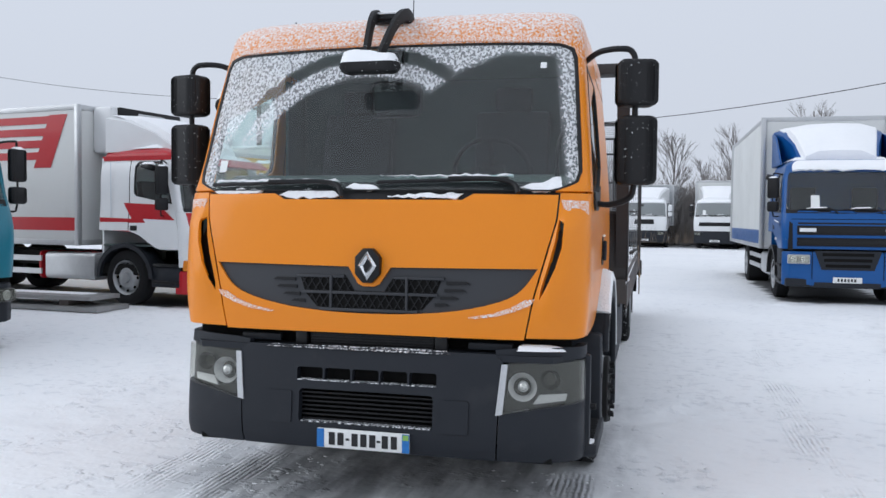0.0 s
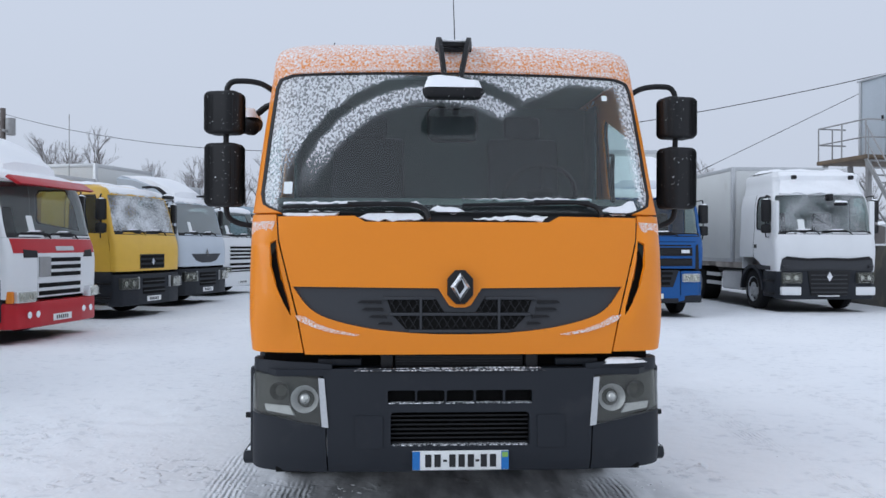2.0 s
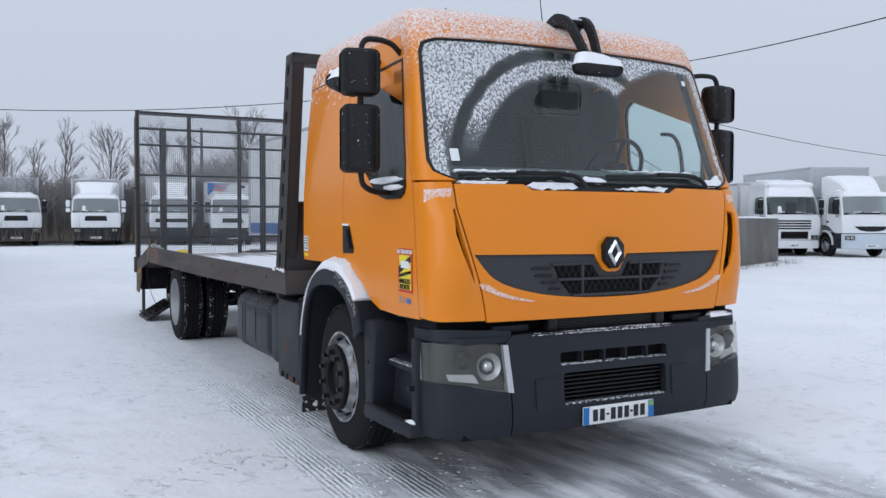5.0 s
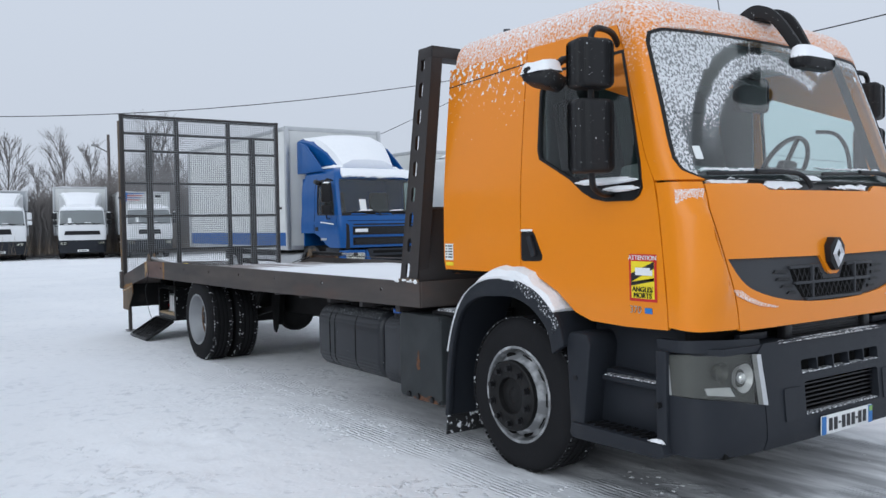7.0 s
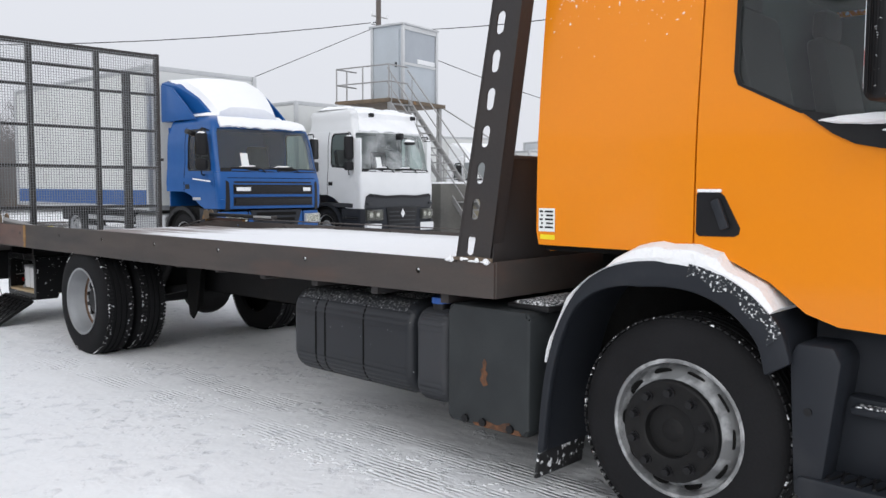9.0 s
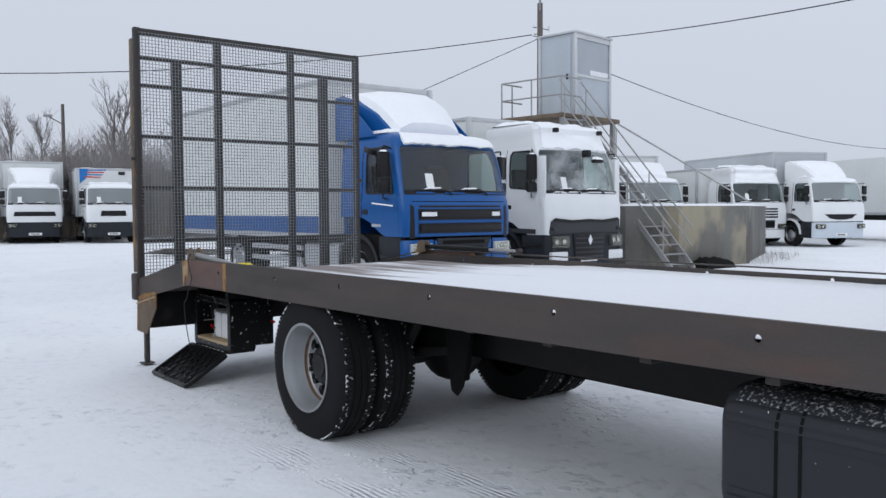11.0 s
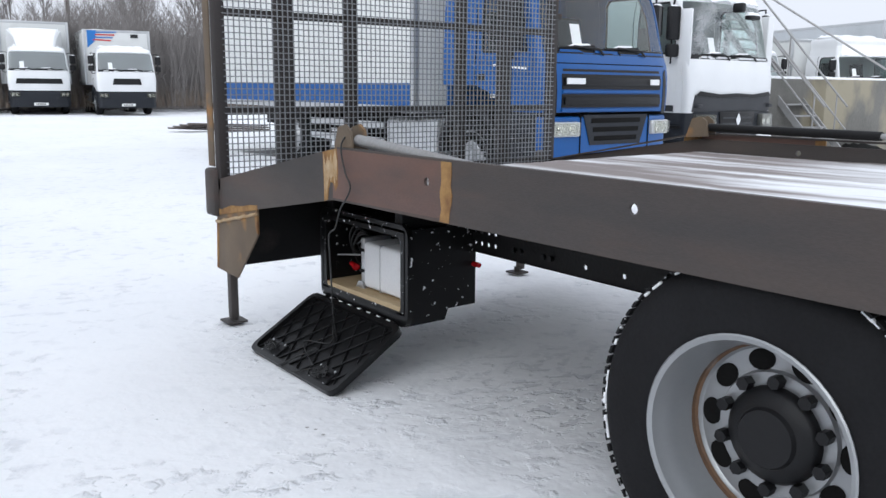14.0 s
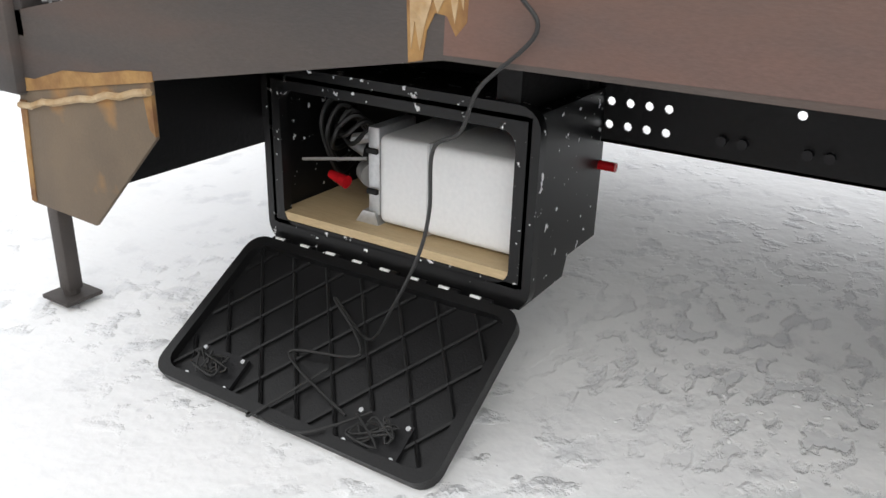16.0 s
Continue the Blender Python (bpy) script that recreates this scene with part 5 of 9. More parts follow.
# number plate with plain bars in place of its characters
plate = part("number_plate", box(-0.26, 0.26, -0.082, -0.072, 0.36, 0.465, 0.004), "plate_white", lorry, "white plate with blue ends")
for x0, x1 in ((-0.26, -0.22), (0.22, 0.26)):
    part("plate_end", box(x0, x1, -0.0845, -0.081, 0.363, 0.462), "plate_blue", plate)
for i, x in enumerate((-0.175, -0.125, -0.045, 0.005, 0.055, 0.125, 0.175)):
    part("plate_bar", box(x - 0.017, x + 0.017, -0.0845, -0.0815, 0.378, 0.446), "ink", plate)
for x in (-0.085, 0.09):
    part("plate_bar", box(x - 0.01, x + 0.01, -0.0845, -0.0815, 0.406, 0.418), "ink", plate)
part("plate_patch", box(0.224, 0.256, -0.0865, -0.0842, 0.43, 0.458), "green", plate)

# ---- bumper, lamps and steps ----
byf = curve([0.33, 0.37, 0.45, 0.6, 0.8, 0.9, 0.95], [-0.03, -0.055, -0.065, -0.058, -0.04, -0.03, -0.02])


def bspread(x):
    u = min(1.0, abs(x) / 1.15)
    return math.copysign(1 - (1 - u) ** (1 / 3), x)


def bfront(s, z, out=0.0):
    u = 1 - (1 - min(1.0, abs(s))) ** 3
    return (math.copysign(u * 1.15, s), byf(z) + 0.30 * (1 - max(0.0, 1 - u ** 4.2) ** (1 / 4.2)) - out, z)


def on_bumper(pts, step=0.08):
    return [(bspread(x), z) for x, z in dense(pts, step)]


slots = [rounded(-0.395 + 0.16 * i, -0.245 + 0.16 * i, 0.712, 0.785, 0.012, 2) for i in range(5)]
part("bumper_centre", sheet(on_bumper([(-0.712, 0.345), (0.712, 0.345), (0.722, 0.59), (0.745, 0.86), (0.70, 0.90), (-0.70, 0.90), (-0.745, 0.86), (-0.722, 0.59)]), bfront,
     [on_bumper(rounded(-0.378, 0.378, 0.485, 0.668, 0.02, 3), 0.3), *[on_bumper(s, 0.3) for s in slots]], 0.06, 0.06, 0.05), "plastic", lorry)
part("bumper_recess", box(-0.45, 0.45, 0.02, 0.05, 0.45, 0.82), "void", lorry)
for k in range(7):
    z = 0.50 + 0.024 * k
    part("bumper_slat", box(-0.375, 0.375, -0.025, 0.02, z - 0.004, z + 0.004), "black", lorry)
for sg in (-1, 1):
    part("tow_cover", sheet([(sg * bspread(x), z) for x, z in rounded(0.42, 0.57, 0.478, 0.652, 0.012, 2)], lambda s, z: bfront(s, z, 0.007), (), 0, 0, 0.012), "plastic", lorry)
    e = [(0.72, 0.345), (0.98, 0.346), (1.08, 0.349), (1.13, 0.353)]
    END = [(bspread(x), z) for x, z in dense(e, 0.06)[:8]] + [(1.0, 0.357), (1.0, 0.50), (1.0, 0.655)] + [(bspread(x), z) for x, z in dense([(1.12, 0.652), (0.95, 0.632), (0.73, 0.588)], 0.06)[:8]] + [(bspread(0.73), 0.588)]
    part("bumper_end", sheet([(sg * s, z) for s, z in END], bfront, (), 0.04, 0.06, 0.03), "plastic", lorry)
    LAMP = [(bspread(x), z) for x, z in ((0.735, 0.592), (0.85, 0.612), (0.95, 0.634), (1.05, 0.648), (1.12, 0.655))] + [(0.97, 0.657), (0.985, 0.75), (0.97, 0.858)] + [(bspread(x), z) for x, z in ((1.1, 0.868), (1.0, 0.866), (0.88, 0.86), (0.76, 0.85))]
    lampb = part("headlamp", sheet([(sg * s, z) for s, z in LAMP], lambda s, z: bfront(s, z, -0.05), (), 0.05, 0.06, 0.02), "lamp_dark", lorry, "clouded headlamp unit with silver trim")
    cover = part("headlamp_glass", sheet([(sg * s, z) for s, z in LAMP], lambda s, z: bfront(s, z, 0.004), (), 0.05, 0.06, 0.0), "glass_lens", lampb)
    cover.visible_shadow = False
    part("headlamp_trim", sheet([(sg * bspread(x), z) for x, z in ((0.712, 0.588), (0.748, 0.594), (0.770, 0.852), (0.738, 0.85))], lambda s, z: bfront(s, z, 0.008), (), 0, 0.05, 0.03), "silver", lampb)
    part("headlamp_trim", sheet([(sg * s, z) for s, z in ((0.965, 0.655), (1.0, 0.657), (1.0, 0.86), (0.965, 0.86))], lambda s, z: bfront(s, z, 0.003), (), 0.02, 0.05, 0.02), "silver", lampb)
    for x, z, r in ((0.845, 0.735, 0.074), (0.985, 0.775, 0.05)):
        y = bfront(bspread(x), z)[1] + 0.02
        bowl = lathe([(0.045, r * 0.35), (0.03, r * 0.8), (0.0, r), (-0.004, r * 1.02), (0.05, r * 0.4)], (0, 0, 0), 28, None, True)
        part("lamp_bowl", moved(bowl, Matrix.Translation((sg * x, y, z)) @ pose(0, 0, 0, 0, 0, 90)), "silver" if r > 0.06 else "lamp_dark", lampb)
        ball = bmesh.new()
        bmesh.ops.create_uvsphere(ball, u_segments=14, v_segments=8, radius=r * 0.42)
        part("lamp_bulb", moved(ball, Matrix.Translation((sg * x, y + 0.02, z))), "reflector" if r > 0.06 else "glass_lens", lampb)
    part("lamp_reflector_strip", sheet([(sg * bspread(x), z) for x, z in ((0.90, 0.645), (1.06, 0.665), (1.07, 0.70), (0.93, 0.695))], lambda s, z: bfront(s, z, -0.03), (), 0, 0, 0.01), "silver", lampb)
    part("lamp_ledge", sheet([(sg * s, z) for s, z in [(bspread(0.70), 0.868), (bspread(0.9), 0.872), (bspread(1.08), 0.876), (1.0, 0.876), (1.0, 0.935), (bspread(1.05), 0.94), (bspread(0.8), 0.93), (bspread(0.70), 0.92)]], lambda s, z: bfront(s, z, -0.02), (), 0.05, 0, 0.05), "plastic", lorry)
part("bumper_shelf", prism([(-0.72, -0.015), (0.72, -0.015), (1.0, 0.0), (1.1, 0.12), (1.1, 0.25), (-1.1, 0.25), (-1.1, 0.12), (-1.0, 0.0)], "z", 0.86, 0.895), "plastic", lorry)
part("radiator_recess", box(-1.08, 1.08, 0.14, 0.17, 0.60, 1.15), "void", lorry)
part("upper_grille", box(-0.36, 0.36, 0.05, 0.09, 0.885, 0.985, 0.01), "black", lorry)
for k in range(6):
    part("grille_bar", box(-0.35, 0.35, 0.04, 0.055, 0.895 + 0.015 * k, 0.901 + 0.015 * k), "black", lorry)
for x in (-0.66, 0.66):
    part("hood_bracket", box(x - 0.12, x + 0.12, 0.06, 0.10, 0.905, 0.945, 0.008), "plastic", lorry)
for x in (-0.40, 0.40):
    part("grille_end_block", box(x - 0.035, x + 0.035, 0.02, 0.08, 0.89, 0.985, 0.012), "black", lorry)
part("bumper_snow", snow_heap([(-0.58, -0.035), (-0.2, -0.045), (0.2, -0.045), (0.47, -0.035), (0.45, 0.02), (0.1, 0.01), (-0.3, 0.0), (-0.56, 0.01)], lambda x, y: 0.893, 0.018, 5, 0.03, 0.03), "plastic_dusted", lorry)
part("lamp_snow", snow_heap([(0.80, 0.0), (0.95, 0.02), (1.06, 0.06), (1.06, 0.12), (0.9, 0.1), (0.82, 0.07)], lambda x, y: 0.922, 0.03, 6, 0.02, 0.04), "snow_thin", lorry)
part("grille_sill_snow", box(-0.37, 0.37, -0.06, -0.01, 0.486, 0.494, 0.003), "plastic_dusted", lorry)
part("slot_sill_snow", box(-0.39, 0.39, -0.05, 0.0, 0.713, 0.718, 0.002), "plastic_dusted", lorry)
part("underride", box(-1.0, 1.0, 0.0, 0.2, 0.34, 0.37), "void", lorry)
# snow along the lip beneath the smile
for sg in (-1, 1):
    a = [(0.90, 1.19), (0.85, 1.185), (0.78, 1.145), (0.68, 1.11), (0.55, 1.085), (0.57, 1.078), (0.70, 1.095), (0.80, 1.125), (0.88, 1.16)]
    part("lip_snow", sheet([(sg * spread(x, z), z) for x, z in a], lambda s, z: front(s, z, 0.008), (), 0.03, 0.03, 0.008), "orange_dusted", lorry)
    b = [(1.02, 1.705), (1.155, 1.70), (1.158, 1.63), (1.10, 1.625), (1.04, 1.64)]
    part("corner_snow", sheet([(sg * spread(x, z), z) for x, z in dense(b, 0.04)], lambda s, z: front(s, z, 0.006), (), 0.03, 0.03, 0.008), "orange_dusted", lorry)

for sg in (-1, 1):
    def px(a, b):
        return (min(sg * a, sg * b), max(sg * a, sg * b))
    step = part("step_unit", box(*px(0.90, 0.98), 0.22, 0.90, 0.33, 1.0, 0.01), "plastic", lorry)
    part("step_front_post", prism([(0.215, 0.36), (0.285, 0.34), (0.29, 0.88), (0.22, 0.88)], "x", *px(0.95, 1.175), 0.012), "plastic", step)
    part("step_rear_post", prism([(0.79, 0.34), (0.895, 0.34), (0.925, 0.86), (0.90, 0.92), (0.76, 0.92), (0.73, 0.86)], "x", *px(0.93, 1.20), 0.02), "plastic", step)
    part("step_fill", prism([(0.28, 0.40), (0.80, 0.40), (0.75, 0.72), (0.28, 0.70)], "x", *px(0.95, 1.06), 0.02), "plastic", step)
    part("upper_step", prism([(0.27, 0.655), (0.72, 0.66), (0.72, 0.69), (0.27, 0.685)], "x", *px(0.95, 1.12), 0.008), "plastic", step)
    part("lower_step", prism([(0.20, 0.355), (0.24, 0.325), (0.86, 0.315), (0.89, 0.34), (0.88, 0.40), (0.86, 0.41), (0.22, 0.405)], "x", *px(0.90, 1.215), 0.015), "plastic", step)
    bm = None
    for i in range(9):
        y = 0.33 + 0.055 * i
        bm = tube([(sg * 0.99, y, 0.412), (sg * 1.19, y + 0.05, 0.412)], 0.006, 5, bm)
        bm = tube([(sg * 0.99, y + 0.05, 0.412), (sg * 1.19, y, 0.412)], 0.006, 5, bm)
    part("step_tread", bm, "black", step)
    part("step_snow", snow_heap([(sg * x, y) for x, y in ((1.04, 0.225), (1.2, 0.225), (1.2, 0.33), (1.12, 0.29), (1.05, 0.3))], lambda x, y: 0.408, 0.02, 2, 0.02, 0.03), "snow", step)
    part("upper_step_snow", box(*px(1.07, 1.122), 0.29, 0.70, 0.689, 0.697, 0.003), "plastic_dusted", step)
    for y, z in ((0.258, 0.60), (0.845, 0.66)):
        part("step_bolt", tube([(sg * 1.17, y, z), (sg * 1.205, y, z)], 0.016, 10), "black", step)
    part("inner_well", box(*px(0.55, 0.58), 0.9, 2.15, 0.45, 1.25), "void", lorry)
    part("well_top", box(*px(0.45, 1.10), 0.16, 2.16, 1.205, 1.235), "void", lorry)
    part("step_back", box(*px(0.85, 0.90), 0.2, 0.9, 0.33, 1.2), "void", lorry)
    # wheel arch
    OUT = bent([(0.905, 0.84, 0), (0.96, 0.99, 0), (1.10, 1.12, 0), (1.28, 1.195, 0), (1.48, 1.21, 0), (1.68, 1.175, 0), (1.86, 1.07, 0), (1.98, 0.89, 0), (2.05, 0.68, 0), (2.085, 0.45, 0), (2.10, 0.22, 0)], 4)
    mid = Vector((1.46, 0.50, 0))
    INN = []
    for i, p in enumerate(OUT):
        d = (mid - p).normalized()
        INN.append(p + d * (0.12 - 0.075 * min(1, max(0, (i - 18) / 8))))
    arch = part("wheel_arch", prism([(p.x, p.y) for p in OUT] + [(p.x, p.y) for p in reversed(INN)], "x", *px(1.19, 1.235), 0.012), "plastic", lorry)
    THIN = [p + (mid - p).normalized() * 0.025 for p in OUT]
    part("arch_liner", prism([(p.x, p.y) for p in OUT] + [(p.x, p.y) for p in reversed(THIN)], "x", *px(0.80, 1.20)), "plastic", arch)
    part("mud_flap", moved(box(-0.2, 0.2, -0.008, 0.008, -0.16, 0.16, 0.004), Matrix.Translation((sg * 1.0, 2.11, 0.24)) @ pose(0, 0, 0, 8, 0, 0)), "caked", lorry, "black mud flap caked with snow")
    crest = [p for p in OUT if 0.98 < p.x < 2.06]
    rings = []
    for i, p in enumerate(crest):
        e = math.sin(math.pi * min(1.0, max(0.0, (p.x - 0.93) / 0.80))) ** 0.5 if p.x < 1.70 else 0.0
        h = max((0.075 if p.x > 1.2 else 0.04) * e + 0.003, 0.014 + 0.008 * math.sin(p.y * 21) if p.x > 1.6 else 0.0)
        d = (p - mid).normalized()
        wob = 0.020 * noise.noise(Vector((p.x * 9, p.y * 7, sg))) + 0.010 * noise.noise(Vector((p.x * 31, p.y * 29, sg)))
        ring = []
        for a, f in ((0.92, 0.0), (0.96, 0.75), (1.06, 1.0), (1.18, 0.95), (1.228, 0.65), (1.242, 0.1), (1.235, -0.22 if p.x < 1.45 else -0.12), (1.05, -0.1)):
            q = p + d * (h * f + (wob if f > 0.5 else 0))
            ring.append((sg * a, q.x, q.y))
        rings.append(ring)
    FR_ = [p for p in OUT if p.x < 1.34]
    FI_ = [p + (mid - p).normalized() * (0.06 - 0.02 * math.sin(i * 1.7)) for i, p in enumerate(FR_)]
    part("arch_dusting", prism([(p.x, p.y) for p in FR_[3:]] + [(p.x, p.y) for p in reversed(FI_[3:])], "x", *px(1.2335, 1.2385)), "plastic_flecked", arch)
    part("arch_snow", loft(rings), "snow_thin", arch)


# ---- wheels ----
def tyre_profile(r, w):
    return [(0.02, 0.285), (0.0, 0.302), (0.0, r * 0.70), (-0.004, r * 0.84), (0.008, r * 0.92), (0.03, r * 0.975), (0.05, r * 0.995), (w * 0.30, r), (w * 0.31, r * 0.975), (w * 0.345, r * 0.975), (w * 0.355, r),
            (w * 0.48, r), (w * 0.49, r * 0.975), (w * 0.52, r * 0.975), (w * 0.53, r), (w * 0.645, r), (w * 0.655, r * 0.975), (w * 0.69, r * 0.975), (w * 0.70, r), (w - 0.05, r * 0.995), (w - 0.03, r * 0.975), (w, r * 0.85), (w, 0.302), (w - 0.02, 0.285)]


def turned(profile, sg, x, y, z, seg=44, hollow=True):
    return lathe([(sg * -1 * a, b) for a, b in profile], (x, y, z), seg, None, hollow)


def treads(sg, x, y, z, r, w):
    """Shoulder blocks round a tyre."""
    bm = None
    for k in range(88):
        a = 2 * math.pi * k / 88
        for off in (0.025, w - 0.07):
            own = box(off, off + 0.045, -0.0115, 0.0115, r - 0.006, r + 0.0015)
            moved(own, Matrix.Translation((x, y, z)) @ Matrix.Rotation(a, 4, 'X') @ Matrix.Diagonal((-sg, 1, 1, 1)))
            bm = merge(bm, own)
    return bm


def front_wheel(sg, y=1.41, z=0.47, r=0.487):
    w = 0.29
    x = sg * 1.155
    tyre = part("front_wheel", turned(tyre_profile(r, w), sg, x, y, z, 56), "rubber", lorry, "black snow-dusted front tyre")
    tagged(part("tread", treads(sg, x, y, z, r, w), "snowy_rubber", tyre), kind="stuff")
    rim = part("rim", turned([(0.03, 0.296), (-0.004, 0.306), (-0.008, 0.300), (-0.004, 0.289), (0.035, 0.283), (0.06, 0.278), (0.055, 0.272), (0.045, 0.270), (-0.005, 0.226), (-0.05, 0.218), (-0.060, 0.20), (-0.05, 0.17), (0.1, 0.165)], sg, x, y, z), "rim_snow", tyre, "frosted grey steel rim")
    for k in range(10):
        a = 2 * math.pi * (k + 0.5) / 10
        hole = prism([(0.042 * math.cos(2 * math.pi * j / 14), 0.025 * math.sin(2 * math.pi * j / 14)) for j in range(14)], "x", -0.003, 0.003)
        moved(hole, Matrix.Translation((x, y, z)) @ Matrix.Rotation(a, 4, 'X') @ Matrix.Translation((sg * -0.019, 0, 0.2490)) @ Matrix.Rotation(radians(sg * 49), 4, 'Y'))
        part("vent_hole", hole, "void", rim)
    hub = part("hub", turned([(-0.03, 0.222), (-0.058, 0.220), (-0.066, 0.212), (-0.066, 0.125), (-0.060, 0.116), (-0.01, 0.108), (0.0, 0.09), (0.0, 0.06), (-0.03, 0.05), (-0.036, 0.036), (-0.036, 0.0005)], sg, x, y, z, 40, False), "chassis", tyre, "dark greasy hub flange")
    for k in range(10):
        a = 2 * math.pi * k / 10
        p = Vector((x + sg * 0.064, y + 0.172 * math.sin(a), z + 0.172 * math.cos(a)))
        part("wheel_nut", tube([p, p + Vector((sg * 0.008, 0, 0))], 0.024, 10), "black", hub)
        part("wheel_nut", tube([p + Vector((sg * 0.008, 0, 0)), p + Vector((sg * 0.034, 0, 0))], 0.017, 6), "black", hub)


def shoulder_snow(parent, sg, x, y, z, r):
    """Broken white line of packed snow round the tread's edge."""
    rg = random.Random(int(abs(x) * 100))
    bm = None
    for k in range(170):
        if rg.random() < 0.35 + 0.55 * (0.5 + 0.5 * math.sin(k * 0.23 + 1.0)):
            continue
        a = 2 * math.pi * k / 170
        h = rg.uniform(0.001, 0.006)
        own = box(0.030 - h, 0.034 + h, -0.009, 0.009, r * 0.974, r * 0.983 + h, 0.002)
        moved(own, Matrix.Translation((x, y, z)) @ Matrix.Rotation(a, 4, 'X') @ Matrix.Diagonal((-sg, 1, 1, 1)))
        bm = merge(bm, own)
    tagged(part("shoulder_snow", bm, "snow", parent), kind="stuff")


def rear_wheel(sg, y=7.25, z=0.463, r=0.495):
    w = 0.275
    x = sg * 1.215
    tyre = part("rear_wheel", turned(tyre_profile(r, w), sg, x, y, z, 64), "rubber", lorry, "black rear tyre with snowy tread")
    tagged(part("tread", treads(sg, x, y, z, r, w), "snowy_rubber", tyre), kind="stuff")
    rim = part("rim", turned([(0.03, 0.292), (-0.006, 0.303), (-0.01, 0.298), (-0.004, 0.285), (0.03, 0.276), (0.06, 0.262), (0.150, 0.251), (0.163, 0.240), (0.167, 0.236), (0.167, 0.176), (0.155, 0.170), (0.155, 0.12), (0.17, 0.09), (0.23, 0.085)], sg, x, y, z, 48), "rim", tyre, "grey steel rim with rust streaks")
    part("rust_ring", turned([(0.136, 0.2522), (0.149, 0.2505), (0.156, 0.2440)], sg, x, y, z, 48), "rusty", rim)
    for k in range(10):
        a = 2 * math.pi * (k + 0.5) / 10
        hole = prism([(0.040 * math.cos(2 * math.pi * j / 16), 0.030 * math.sin(2 * math.pi * j / 16)) for j in range(16)], "x", 0, 0.003)
        moved(hole, Matrix.Translation((x - sg * 0.1635, y + 0.203 * math.sin(a), z + 0.203 * math.cos(a))) @ Matrix.Rotation(-a, 4, 'X'))
        part("vent_hole", hole, "void", rim)
        a = 2 * math.pi * k / 10
        p = Vector((x - sg * 0.155, y + 0.152 * math.sin(a), z + 0.152 * math.cos(a)))
        part("wheel_nut", tube([p, p + Vector((sg * 0.035, 0, 0))], 0.019, 6), "black", rim)
    part("hub", turned([(0.17, 0.136), (0.14, 0.134), (0.125, 0.122), (0.112, 0.085), (0.10, 0.078), (0.10, 0.0005)], sg, x, y, z, 32, False), "black", tyre)
    shoulder_snow(tyre, sg, x, y, z, r)
    inner = part("inner_rear_wheel", turned(tyre_profile(r, w), sg, sg * 0.905, y, z, 56), "rubber", lorry)
    tagged(part("tread", treads(sg, sg * 0.905, y, z, r, w), "snowy_rubber", inner), kind="stuff")
    shoulder_snow(inner, sg, sg * 0.905, y, z, r)


for sg in (-1, 1):
    front_wheel(sg)
    rear_wheel(sg)


# ---- chassis, tanks and the steel bed ----
for sg in (-1, 1):
    rail = part("chassis_rail", sheet([(1.9, 0.57), (9.3, 0.57), (9.3, 0.88), (1.9, 0.88)], lambda y, z, sg=sg: (sg * 0.45, y, z),
                [[(y + 0.012 * math.cos(2 * math.pi * j / 8), z + 0.012 * math.sin(2 * math.pi * j / 8)) for j in range(8)] for y, z in
                 [(9.095 + 0.05 * i, 0.678 - 0.06 * k) for i in range(4) for k in range(2)] + [(8.788, 0.709), (8.511, 0.62), (8.30, 0.62)]], 0, 0, 0.008, flip=sg < 0), "chassis", lorry)
    for z in (0.57, 0.872):
        part("rail_flange", box(*sorted((sg * 0.38, sg * 0.45)), 1.9, 9.3, z, z + 0.008), "chassis", rail)
    part("subframe", box(*sorted((sg * 0.36, sg * 0.44)), 2.42, 9.3, 0.885, 0.955, 0.01), "chassis", lorry)
    for y in (8.955, 8.906, 8.76, 8.712):
        part("rail_bolt", tube([(sg * 0.45, y, 0.624), (sg * 0.466, y, 0.624)], 0.013, 8), "black", rail)
    part("tail_beam", prism([(9.28, 0.62), (9.28, 0.96), (10.45, 0.74), (10.45, 0.46)], "x", *sorted((sg * 0.45, sg * 0.52)), 0.006), "chassis", lorry)
    part("leaf_spring", prism([(6.4, 0.60), (7.25, 0.43), (8.1, 0.58), (8.1, 0.63), (7.25, 0.52), (6.4, 0.65)], "x", *sorted((sg * 0.50, sg * 0.58)), 0.01), "chassis", lorry)
    # hanger and web near-black, the deep shade there put into their colour
    part("spring_hanger", prism([(6.36, 0.42), (6.46, 0.42), (6.52, 0.60), (6.52, 0.86), (6.30, 0.86)], "x", *sorted((sg * 0.50, sg * 0.58)), 0.015), "void", lorry)
    part("hanger_web", prism([(6.22, 0.86), (6.50, 0.86), (6.48, 0.60), (6.44, 0.36), (6.38, 0.33), (6.32, 0.40)], "x", *sorted((sg * 0.585, sg * 0.60)), 0.004), "void", lorry)
    part("shock_absorber", tube([(sg * 0.62, 6.70, 0.84), (sg * 0.66, 6.98, 0.42)], 0.035, 10), "chassis", lorry)
part("rear_cross_member", box(-1.2, 1.25, 10.40, 10.46, 0.385, 0.74, 0.008), "chassis", lorry)
part("rear_axle", tube([(-0.9, 7.25, 0.47), (0.9, 7.25, 0.47)], 0.09, 16), "chassis", lorry)
ball = bmesh.new()
bmesh.ops.create_uvsphere(ball, u_segments=20, v_segments=12, radius=0.24)
part("differential", moved(ball, Matrix.Translation((0.03, 7.2, 0.47))), "chassis", lorry)
part("drive_shaft", tube([(0, 2.4, 0.62), (0.02, 7.0, 0.52)], 0.05, 12), "chassis", lorry)
